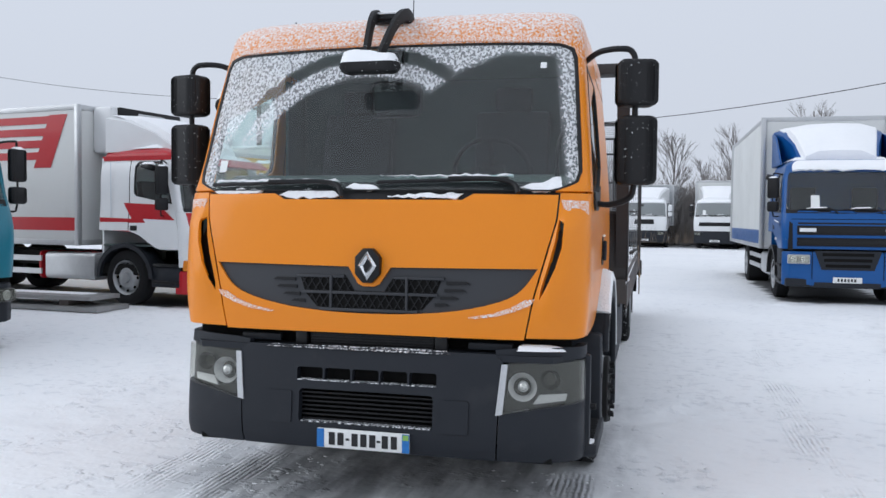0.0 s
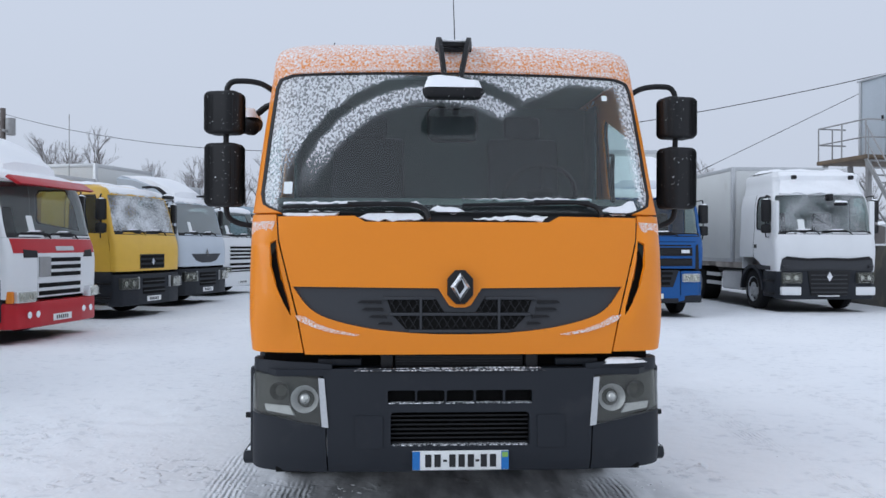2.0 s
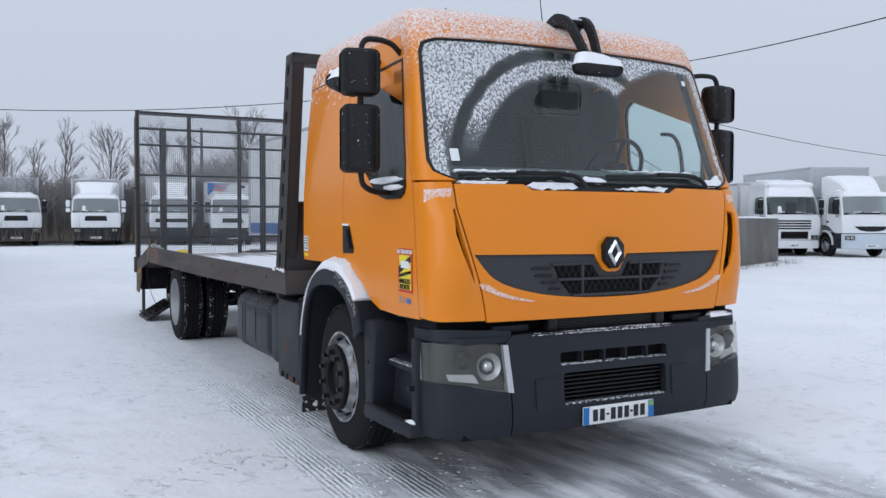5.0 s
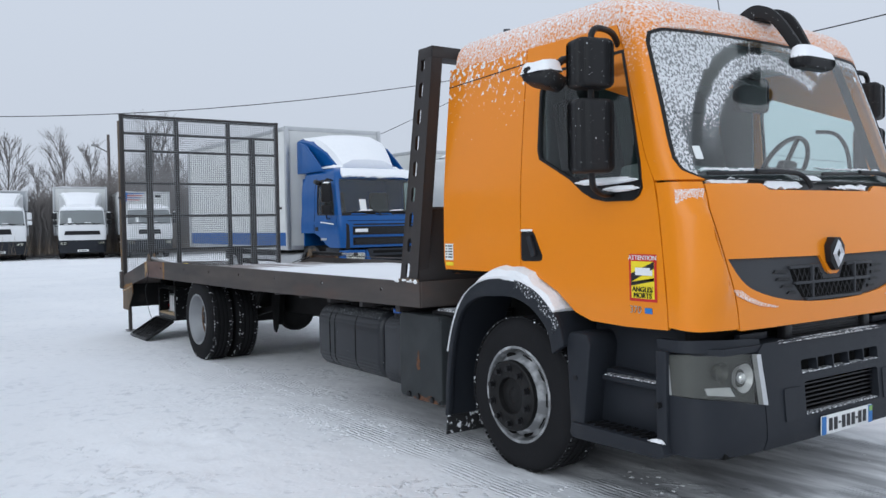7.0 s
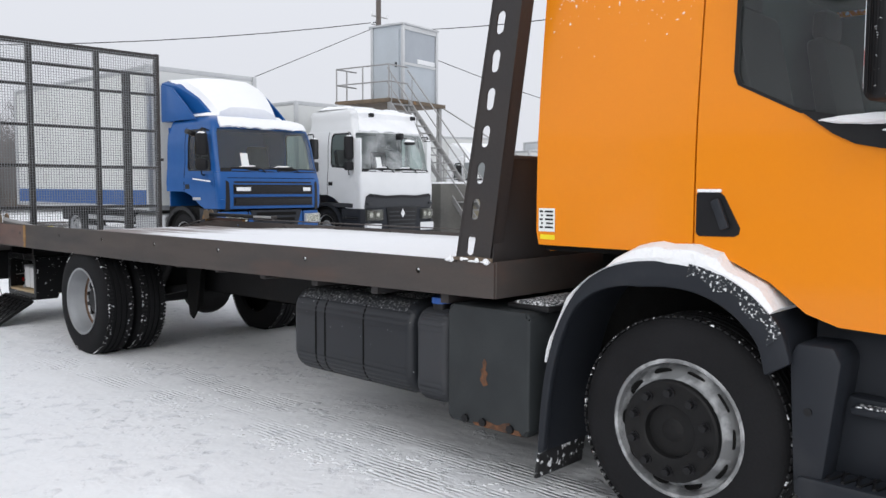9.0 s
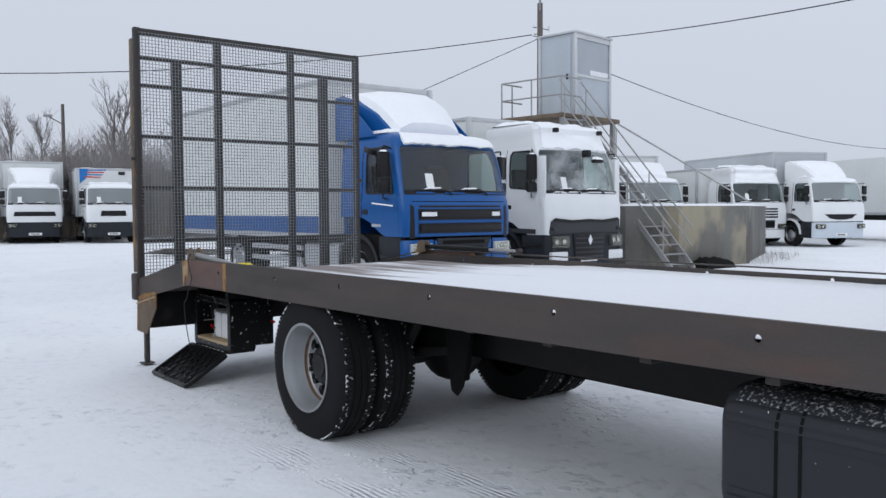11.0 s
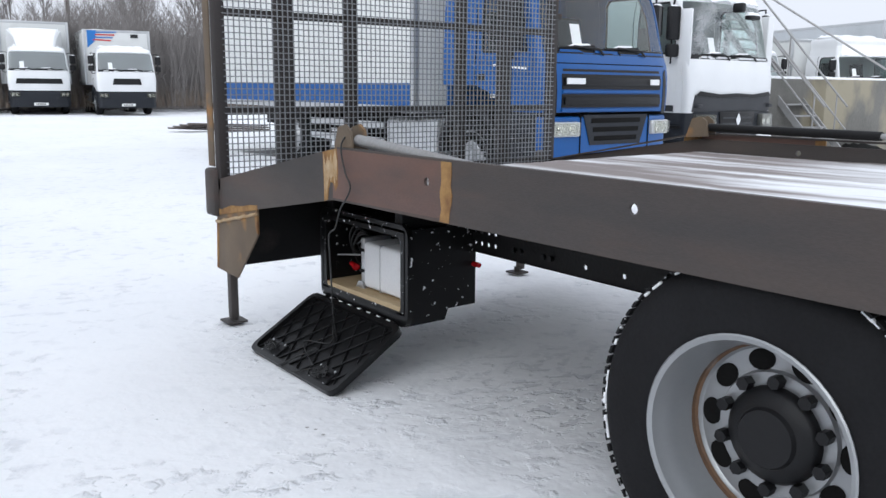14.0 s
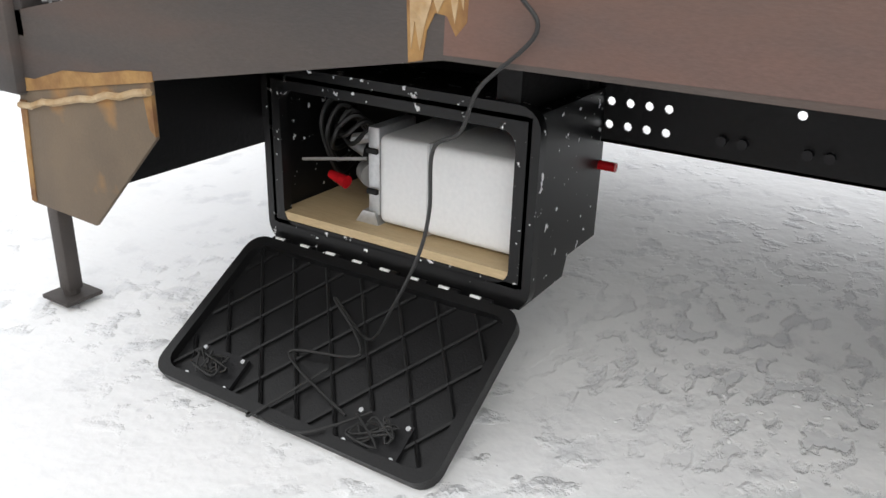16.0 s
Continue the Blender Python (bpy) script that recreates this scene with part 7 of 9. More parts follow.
lid = part("toolbox_lid", sheet(rounded(9.235, 10.085, 0.005, LID_L - 0.002, 0.05, 5), lambda y, v: lid_at(y, v, 0.008), (), 0, 0, 0.008), "black_lid", tb, "black ribbed toolbox lid")
ring_o = rounded(9.235, 10.085, 0.005, LID_L - 0.002, 0.05, 5)
ring_i = rounded(9.262, 10.058, 0.032, LID_L - 0.030, 0.04, 5)
bm = sheet(ring_o, lambda y, v: lid_at(y, v, 0.034), [ring_i], 0, 0, 0.028)
part("lid_rim", bm, "black_lid", lid)
bm = None
for d in (-1, 1):
    for k in range(-3, 11):
        pts = []
        for j in range(41):
            v = 0.035 + (LID_L - 0.07) * j / 40
            y = 9.27 + 0.115 * k + d * v * 0.75 + (0 if d > 0 else 0.34)
            if 9.268 < y < 10.052:
                pts.append(lid_at(y, v, 0.013))
        if len(pts) > 2:
            bm = tube([pts[0], pts[-1]], 0.0052, 5, bm)
part("lid_rib", bm, "black_lid", lid)
bm = None
for i in range(8):
    y = 9.33 + 0.093 * i
    part("lid_hinge", tube([lid_at(y, -0.004, 0.012), lid_at(y + 0.05, -0.004, 0.012)], 0.012, 8), "black", lid)
bm = None
for i in range(8):
    y = 9.36 + 0.09 * i
    bm = tube([lid_at(y, -0.004, 0.022), lid_at(y + 0.028, -0.004, 0.022)], 0.006, 6, bm)
tagged(part("hinge_snow", bm, "snow", lid), kind="stuff")
for yc in (9.42, 9.92):
    tray = part("lid_latch", prism([(yc - 0.08, LID_L - 0.12), (yc + 0.06, LID_L - 0.12), (yc + 0.08, LID_L - 0.06), (yc + 0.06, LID_L - 0.02), (yc - 0.08, LID_L - 0.02)], "z", 0, 0.012), "black", lid)
    for v in tray.data.vertices:
        v.co = Vector(lid_at(v.co.x, v.co.y, 0.010 + v.co.z))
    for k in range(4):
        p = Vector(lid_at(yc - 0.07 + 0.13 * (k % 2), LID_L - 0.11 + 0.08 * (k // 2), 0.024))
        part("latch_screw", tube([p, p + un * 0.005], 0.006, 8), "alu", tray)
    pts = []
    rng = random.Random(int(yc * 100))
    for k in range(26):
        pts.append(lid_at(yc + rng.uniform(-0.06, 0.06), LID_L - 0.07 + rng.uniform(-0.04, 0.035), 0.03 + rng.uniform(0, 0.018)))
    part("coiled_cable", tube(bent(pts, 4), 0.003, 5), "cable", tray)
cable = thing("loose_cable", "thin black cable trailing from rail to toolbox lid", "cable")
part("cable_run", tube(bent([(-1.20, 9.17, 1.19), (-1.265, 9.15, 1.13), (-1.272, 9.111, 1.023), (-1.275, 9.066, 0.956), (-1.265, 9.168, 0.855), (-1.27, 9.20, 0.775), (-1.27, 9.254, 0.735), (-1.26, 9.266, 0.613), (-1.23, 9.31, 0.50), (-1.16, 9.42, 0.33), lid_at(9.56, 0.20, 0.04), lid_at(9.72, 0.12, 0.035), lid_at(9.56, 0.24, 0.035), lid_at(9.74, 0.30, 0.035), lid_at(9.50, LID_L - 0.08, 0.04)], 8), 0.0038, 8), "cable", cable)
part("cable_run", tube(bent([lid_at(9.45, 0.36, 0.03), lid_at(9.56, LID_L - 0.01, 0.045), (-1.30, 9.66, 0.02), (-1.28, 9.74, 0.012), lid_at(9.72, LID_L, 0.04), lid_at(9.62, 0.30, 0.03)], 6), 0.0034, 6), "cable", cable)


# ---- the parked lorries round the yard ----
M["dark_glass"] = glass("tinted_cab_glass", (0.62, 0.72, 0.70), 0.03, (0.45, 0.48, 0.48), 0.035)
def crusted_pane(name, grain, lo, hi, most):
    """Dark glass under a thin patchy crust of blown snow."""
    m = glass(name, (0.60, 0.70, 0.68), 0.05)
    n, l = m.node_tree.nodes, m.node_tree.links
    pane, out = n["Mix Shader"], n["Material Output"]
    tc, nz = n.new("ShaderNodeTexCoord"), n.new("ShaderNodeTexNoise")
    nz.inputs["Scale"].default_value, nz.inputs["Detail"].default_value = grain, 6
    l.new(tc.outputs["Object"], nz.inputs["Vector"])
    br = n.new("ShaderNodeTexNoise")
    br.inputs["Scale"].default_value, br.inputs["Detail"].default_value = 1.7, 3
    l.new(tc.outputs["Object"], br.inputs["Vector"])
    ad = n.new("ShaderNodeMath")
    l.new(nz.outputs[0], ad.inputs[0])
    l.new(br.outputs[0], ad.inputs[1])
    mr = n.new("ShaderNodeMapRange")
    mr.inputs[1].default_value, mr.inputs[2].default_value, mr.inputs[4].default_value = lo, hi, most
    l.new(ad.outputs[0], mr.inputs[0])
    df = n.new("ShaderNodeBsdfDiffuse")
    df.inputs[0].default_value = (0.80, 0.82, 0.84, 1)
    mx = n.new("ShaderNodeMixShader")
    l.new(mr.outputs[0], mx.inputs[0])
    l.new(pane.outputs[0], mx.inputs[1])
    l.new(df.outputs[0], mx.inputs[2])
    l.new(mx.outputs[0], out.inputs[0])
    return m


M["crusted_pane"] = crusted_pane("snow_specked_glass", 58.0, 0.84, 1.36, 0.62)
M["frosted_glass"] = crusted_pane("snow_crusted_glass", 46.0, 0.74, 1.16, 0.90)
M["half_frosted"] = glass("lightly_frosted_glass", (0.72, 0.80, 0.79), 0.15, (0.62, 0.66, 0.67), 0.30)


def simple_wheel(parent, x, y, r=0.5, sg=-1, w=0.28, rim="rim", name="wheel"):
    tyre = part(name, turned([(0.02, r * 0.6), (0, r * 0.66), (-0.003, r * 0.85), (0.03, r * 0.975), (0.06, r), (w - 0.05, r), (w, r * 0.85), (w, r * 0.6)], sg, x, y, r, 28), "rubber", parent)
    part("rim", turned([(0.03, r * 0.60), (-0.004, r * 0.62), (0.02, r * 0.56), (0.07, r * 0.52), (0.05, r * 0.42), (0.0, r * 0.33), (0.0, r * 0.2), (-0.04, r * 0.17), (-0.05, 0.001)], sg, x, y, r, 24), rim, tyre)
    for k in range(8):
        a = 2 * math.pi * k / 8
        p = Vector((x - sg * 0.045, y + r * 0.47 * math.sin(a), r + r * 0.47 * math.cos(a)))
        part("rim_hole", tube([p, p + Vector((sg * 0.012, 0, 0))], r * 0.055, 8), "void", tyre)
    return tyre


def hash_of(word):
    return sum(ord(c) * (i + 1) for i, c in enumerate(word)) % 97 * 0.37


def make_lorry(name, label, m, P, group="parked lorries"):
    """A parked lorry, its nose at the origin facing -y: cab with glazed openings, bumper, lamps, mirrors, wheels and a load body."""
    t = thing(name, label, "lorry", m, group)
    zb, zs, zt, zr = P.get("zb", 1.0), P.get("zs", 1.78), P.get("zt", 2.58), P.get("zr", 2.86)
    W, L, rake = P.get("W", 1.2), P.get("L", 1.9), P.get("rake", 0.24)
    paint, lower = P["paint"], P.get("lower", P["paint"])
    yf_, wd_, sprd, fr, sm = cab_surface([zb - 0.1, zb + 0.2, zs - 0.06, zs + 0.02, zt, zt + 0.07, (zt + zr) / 2 + 0.04, zr - 0.04, zr],
                                         [0.0, -0.01, 0.04, 0.07, 0.07 + rake, 0.10 + rake, 0.16 + rake * 1.2, 0.30 + rake * 1.3, 0.45 + rake * 1.5],
                                         [W - 0.02, W, W, W - 0.01, W - 0.07, W - 0.09, W - 0.13, W - 0.22, W - 0.34], 0.20, 4.0)

    def F(pts, step=0.1):
        return [(sprd(x, z), z) for x, z in dense(pts, step)]

    def patch(nm, pts, mat, out=0.006, thick=0.015, parent=t, lab=""):
        return part(nm, sheet(F(pts, 0.2), lambda s, z: fr(s, z, out), (), 0.1, 0.15, thick), mat, parent, lab)

    def rect(x0, x1, z0, z1):
        return [(x0, z0), (x1, z0), (x1, z1), (x0, z1)]
    part("front_panel", sheet([(-1, zb)] + F(rect(-W * 0.97, W * 0.97, zb, zb))[:6] + [(1, zb), (1, (zb + zs) / 2), (1, zs)] + [(sprd(W * 0.9 - W * 0.3 * i, zs), zs) for i in range(7)] + [(-1, zs), (-1, (zb + zs) / 2)], fr, (), 0.07, 0.12, 0.02), paint, t)
    a, b = W * P.get("ga", 0.945), W * P.get("gb", 0.905)
    inner = [(-a, zs + 0.02), (-a * 0.995, zs + 0.1), (-b, zt - 0.08), (-b * 0.97, zt), (-0.4, zt + 0.015), (0.4, zt + 0.015), (b * 0.97, zt), (b, zt - 0.08), (a * 0.995, zs + 0.1), (a, zs + 0.02)]
    top_z = zt + 0.07
    zz = [zs + 0.004 + (top_z - zs) * i / 4 for i in range(5)]
    U_ = [(1.0, z) for z in zz] + [(0.9 - 0.2 * i, top_z) for i in range(10)] + [(-1.0, z) for z in reversed(zz)] + [(sprd(-a, zs), zs + 0.004)] + F(inner)[:-1] + [(sprd(a, zs + 0.02), zs + 0.02), (sprd(a, zs), zs + 0.004)]
    part("windscreen_surround", sheet(U_, fr, (), 0.07, 0.12, 0.03), P.get("header", paint), t)
    part("windscreen", sheet(F([(x * 1.01, z) for x, z in inner], 0.15), lambda s, z: fr(s, z, -0.012), (), 0.08, 0.2, 0.0), P.get("pane", "dark_glass"), t).visible_shadow = False
    part("windscreen_base", sheet(F(rect(-a, a, zs - 0.02, zs + 0.075), 0.15), lambda s, z: fr(s, z, -0.006), (), 0.1, 0, 0.004), "black", t)
    for x in (-0.45, 0.35):
        wp = part("wiper", tube([fr(sprd(x + 0.28, zs), zs + 0.0, 0.02), fr(sprd(x + 0.20, zs), zs + 0.07, 0.03), fr(sprd(x - 0.22, zs), zs + 0.09, 0.02)], 0.014, 6), "black", t)
        part("wiper_blade", tube([fr(sprd(x - 0.45, zs), zs + 0.075, 0.014), fr(sprd(x + 0.15, zs), zs + 0.10, 0.014)], 0.012, 6), "black", wp)
        patch("wiper_snow", [(x - 0.35, zs + 0.08), (x - 0.05, zs + 0.10), (x + 0.12, zs + 0.09), (x + 0.05, zs + 0.13), (x - 0.2, zs + 0.125)], "snow", 0.012)
    if P.get("sheet", True):
        patch("windscreen_notice", rect(-0.66, -0.50, zs + 0.12, zs + 0.36), "paper", -0.006, 0.003)
    # sides
    ws, wr = sm(zs) + 0.12, min(L - 0.15, sm(zs) + 0.95)
    sl = P.get("sill", 0.02)
    win = [(ws - 0.03, zs + sl * 0.5 + 0.01), (wr - 0.05, zs + sl + 0.02), (wr, zs + sl + 0.08), (wr - 0.01, zt - 0.08), (wr - 0.08, zt), (ws + 0.22, zt), (ws + 0.08, zt - 0.30)]
    zd = P.get("door_foot", zb)
    zq = [zd, (zd + zs) / 2, zs, (zs + zt) / 2, zt, top_z]
    dr = wr + 0.10
    for sg in (-1, 1):
        mp = lambda y, z, sg=sg: (sg * wd_(z), y, z)
        door = part("door", sheet([(sm(z) + 0.004, z) for z in zq] + [(dr, top_z), (dr, zd + 0.32), (dr - 0.25, zd + 0.24), (dr - 0.55, zd + 0.06), (dr - 0.7, zd)], mp, [win], 0.3, 0.15, 0.03, flip=sg < 0), P.get("side", paint), t)
        part("window_glass", sheet(win, lambda y, z, sg=sg: (sg * (wd_(z) - 0.012), y, z), (), 0.5, 0.2, 0.0, flip=sg < 0), "dark_glass", door).visible_shadow = False
        wc = (sum(p[0] for p in win) / len(win), sum(p[1] for p in win) / len(win))
        part("window_frame", sheet(win, lambda y, z, sg=sg: (sg * (wd_(z) + 0.004), y, z), [[(wc[0] + (y - wc[0]) * 0.93, wc[1] + (z - wc[1]) * 0.93) for y, z in win]], 0.3, 0.15, 0.02, flip=sg < 0), "black", door)
        part("door_gap", sheet([(dr - 0.006, zd + 0.33), (dr + 0.012, zd + 0.33), (dr + 0.012, top_z - 0.03), (dr - 0.006, top_z - 0.03)], lambda y, z, sg=sg: (sg * (wd_(z) + 0.0015), y, z), (), 0, 0.15, 0.003, flip=sg < 0), "void", door)
        part("door_handle", sheet(rounded(dr - 0.2, dr - 0.04, zs - 0.33, zs - 0.24, 0.02, 2), lambda y, z, sg=sg: (sg * (wd_(z) + 0.006), y, z), (), 0, 0, 0.012, flip=sg < 0), "black", door)
        if L - dr > 0.12:
            part("rear_quarter_panel", sheet([(dr + 0.008, top_z), (L, top_z), (L, zd + 0.32), (dr + 0.008, zd + 0.32)], mp, (), 0.3, 0.15, 0.03, flip=sg < 0), P.get("side", paint), t)
        mx_, my_ = sg * (W + P.get("mirror_out", 0.15)), sm(zs) + P.get("mirror_back", 0.04)
        arm = part("mirror_arm", tube(bent([(sg * (W - 0.08), sm(zt), zt - 0.05), (mx_ * 0.97, my_ + 0.02, zt - 0.01), (mx_, my_ + 0.02, zt - 0.10), (mx_, my_ + 0.02, zs + 0.02), (mx_ * 0.96, my_ + 0.06, zs - 0.06), (sg * W, my_ + 0.12, zs - 0.06)], 3), 0.014, 6), "black", t)
        for z0, z1 in ((zs + 0.30, zt - 0.10), (zs + 0.03, zs + 0.24)):
            mh = part("mirror_housing", moved(prism(rounded(-0.105, 0.105, -0.05, 0.06, 0.035, 3), "z", z0, z1, 0.03, seg=2), Matrix.Translation((mx_, my_, 0)) @ pose(0, 0, 0, 0, 0, sg * 18)), P.get("mirror", "black"), arm)
            part("mirror_glass", moved(prism(rounded(-0.085, 0.085, z0 + 0.02, z1 - 0.02, 0.02, 3), "y", 0.058, 0.064), Matrix.Translation((mx_, my_, 0)) @ pose(0, 0, 0, 0, 0, sg * 18)), "mirror", mh)
        part("mirror_cap_snow", snow_heap([(mx_ + a, my_ + b) for a, b in rounded(-0.09, 0.09, -0.05, 0.055, 0.035, 3)], lambda x, y: zt - 0.105, 0.035, 3, 0.05, 0.04), "snow_thin", arm)
        # wheel arch, steps
        fy = P.get("axle", 1.42)
        arch = [(fy + 0.66 * math.cos(radians(q)), 0.50 + 0.62 * math.sin(radians(q))) for q in range(0, 181, 15)]
        archi = [(fy + 0.58 * math.cos(radians(q)), 0.50 + 0.54 * math.sin(radians(q))) for q in range(180, -1, -15)]
        part("wheel_arch", prism(arch + archi, "x", *sorted((sg * (W + 0.02), sg * (W - 0.35)))), P.get("arch", "plastic"), t)
        part("step_unit", box(*sorted((sg * (W - 0.02), sg * (W - 0.3))), 0.18, fy - 0.60, 0.36, zb, 0.02), P.get("step", "plastic"), t)
        for k in range(2):
            part("step_plate", box(*sorted((sg * (W + 0.012), sg * (W - 0.1))), 0.2, fy - 0.66, 0.42 + 0.3 * k, 0.47 + 0.3 * k, 0.01), "black" if not P.get("step_alu") else "alu", t)
        simple_wheel(t, sg * (W - 0.04), fy, 0.5, sg, name="front_wheel", rim=P.get("rim", "rim"))
        for ry in P.get("rear", (5.6,)):
            simple_wheel(t, sg * (W - 0.02), ry, 0.5, sg, 0.55, name="rear_wheel", rim=P.get("rim", "rim"))
    w2 = [zt + 0.066 + (zr - zt - 0.066) * f for f in (0, 0.25, 0.5, 0.7, 0.85, 0.95, 1.0)]
    rings = []
    for z in w2:
        w = wd_(z)
        bk = L - max(0, wd_(top_z) - w) * 0.6
        rings.append([fr(-1 + i / 9, z) for i in range(19)] + [(w, (sm(z) + bk) / 2, z), (w, bk - 0.05, z), (w - 0.05, bk, z), (-w + 0.05, bk, z), (-w, bk - 0.05, z), (-w, (sm(z) + bk) / 2, z)])
    part("cab_roof", loft(rings), P.get("roof", paint), t)
    part("rear_wall", box(-W + 0.06, W - 0.06, L - 0.04, L, zb, top_z), paint, t)
    part("cab_floor", box(-W + 0.04, W - 0.04, 0.12, L - 0.05, zb + 0.34, zb + 0.37), "interior", t)
    part("dashboard", box(-W + 0.06, W - 0.06, 0.16, 0.62, zs - 0.35, zs + 0.02, 0.04), "dash", t)
    for x in (-0.6, 0.6):
        part("seat", prism([(0.95, zs - 0.2), (1.45, zs - 0.2), (1.55, zs + 0.55), (1.42, zs + 0.57), (1.30, zs - 0.02), (0.95, zs - 0.05)], "x", x - 0.24, x + 0.24, 0.03), "seat", t)
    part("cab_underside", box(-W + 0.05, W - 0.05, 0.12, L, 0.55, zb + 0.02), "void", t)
    # bumper, lamps, grille, plate
    z0, z1 = P.get("bz", (0.36, zb - 0.03))
    bmat = P.get("bumper", "plastic")
    part("bumper", prism([(-W + 0.03, 0.30), (-W + 0.02, 0.14), (-W + 0.14, 0.0), (-0.6, -0.05), (0.6, -0.05), (W - 0.14, 0.0), (W - 0.02, 0.14), (W - 0.03, 0.30)], "z", z0, z1, 0.03), bmat, t)
    lz0, lz1, lx0, lx1 = P.get("lamp", (0.72, 0.90, 0.74, 1.12))
    for sg in (-1, 1):
        lamp = part("headlamp", moved(box(-(lx1 - lx0) / 2, (lx1 - lx0) / 2, -0.03, 0.10, lz0, lz1, 0.02), Matrix.Translation((sg * (lx0 + lx1) / 2, -0.035, 0)) @ pose(0, 0, 0, 0, 0, sg * 10)), P.get("lampshell", "lamp_dark"), t)
        for k in range(2):
            x = lx0 + (lx1 - lx0) * (0.28 + 0.42 * k)
            part("lamp_bowl", moved(lathe([(0.0, 0.001), (0.0, 0.05), (0.012, 0.062), (0.02, 0.062)], (0, 0, 0), 16, None, True), Matrix.Translation((sg * x, -0.072 + (x - (lx0 + lx1) / 2) * 0.17, (lz0 + lz1) / 2)) @ pose(0, 0, 0, 0, 0, 90)), "reflector", lamp)
        cv = part("lamp_glass", moved(box(-(lx1 - lx0) / 2 + 0.01, (lx1 - lx0) / 2 - 0.01, -0.055, -0.05, lz0 + 0.012, lz1 - 0.012), Matrix.Translation((sg * (lx0 + lx1) / 2, -0.035, 0)) @ pose(0, 0, 0, 0, 0, sg * 10)), "glass_lens", lamp)
        cv.visible_shadow = False
        if P.get("amber"):
            part("indicator", box(*sorted((sg * (lx1 - 0.0), sg * (lx1 + 0.07))), 0.02, 0.12, lz0, lz1, 0.01), "amber", lamp)
    part("number_plate", box(-0.26, 0.26, -0.066, -0.052, z0 + 0.07, z0 + 0.18, 0.004), "plate_white", t)
    for k in range(6):
        part("plate_bar", box(-0.18 + 0.06 * k, -0.145 + 0.06 * k, -0.0685, -0.065, z0 + 0.095, z0 + 0.155), "ink", t)
    for g in P.get("grille", ()):
        x0, x1, g0, g1, n, mat = g
        gp = patch("grille_panel", rect(x0, x1, g0, g1), mat, 0.008)
        for k in range(n):
            z = g0 + (g1 - g0) * (k + 0.5) / n
            part("grille_slot", box(x0 + 0.03, x1 - 0.03, yf_(z) - 0.022, yf_(z) - 0.006, z - (g1 - g0) / n * 0.28, z + (g1 - g0) / n * 0.28, 0.004), P.get("slot", "void"), gp)
    for q in P.get("patches", ()):
        patch(q[0], q[1], q[2], q[3] if len(q) > 3 else 0.012)
    # chassis and load body
    end = P.get("end", 8.0)
    for x in (-0.42, 0.42):
        part("chassis_rail", box(x - 0.04, x + 0.04, L - 0.2, end - 0.3, 0.62, 0.90), "chassis", t)
    for sg in (-1, 1):
        part("side_tank", prism(rounded(min(sg * 0.6, sg * (W - 0.03)), max(sg * 0.6, sg * (W - 0.03)), 0.42, 0.92, 0.08, 4), "y", P.get("axle", 1.42) + 0.75, P.get("axle", 1.42) + 2.0, 0.03), P.get("tank", "alu"), t)
        part("side_guard", box(*sorted((sg * (W - 0.03), sg * (W - 0.06))), P.get("axle", 1.42) + 2.1, max(P.get("rear", (5.6,))[0] - 0.65, P.get("axle", 1.42) + 2.2), 0.50, 0.60), "alu", t)
        part("side_guard", box(*sorted((sg * (W - 0.03), sg * (W - 0.06))), P.get("axle", 1.42) + 2.1, max(P.get("rear", (5.6,))[0] - 0.65, P.get("axle", 1.42) + 2.2), 0.74, 0.84), "alu", t)
    if "body" in P:
        y0, y1, b0, b1, mat = P["body"]
        bw = P.get("bw", 1.275)
        body = part("box_body", box(-bw, bw, y0, y1, b0, b1, 0.01), mat, t)
        for z in (b0, b1 - 0.10):
            part("body_rail", box(-bw - 0.008, bw + 0.008, y0 - 0.008, y1 + 0.008, z, z + 0.10, 0.006), P.get("rail", "alu"), body)
        for x in (-bw, bw):
            for y in (y0, y1):
                part("corner_post", box(x - 0.01 - 0.04, x + 0.01 + 0.04, y - 0.01 - 0.03, y + 0.01 + 0.03, b0, b1, 0.008), P.get("rail", "alu"), body)
        if "stripe" in P:
            s0, s1, smat = P["stripe"]
            for sg in (-1, 1):
                part("body_stripe", box(*sorted((sg * (bw + 0.004), sg * (bw - 0.01))), y0 + 0.06, y1 - 0.06, s0, s1), smat, body)
        part("body_roof_snow", snow_heap([(-bw, y0), (bw, y0), (bw, y1), (-bw, y1)], lambda x, y: b1, 0.05, 1, 0.5, 0.15), "snow", body)
    dz = P.get("deflector")
    if dz:
        y1, yd = P.get("defl_y", L), P.get("defl_0", 0.55)
        ring = []
        for f, w in ((0.0, 0.62), (0.35, 0.70), (0.7, 0.84), (1.0, 0.92)):
            y = yd + (y1 - yd) * f
            z = zr - 0.02 + (dz - zr) * (1 - (1 - f) ** 1.9)
            ring.append([(-W * w, y, zr - 0.08), (-W * w, y, z - 0.08), (-W * w * 0.82, y, z), (W * w * 0.82, y, z), (W * w, y, z - 0.08), (W * w, y, zr - 0.08)])
        df = part("roof_deflector", loft(ring), P.get("defl_mat", paint), t)
        rs = []
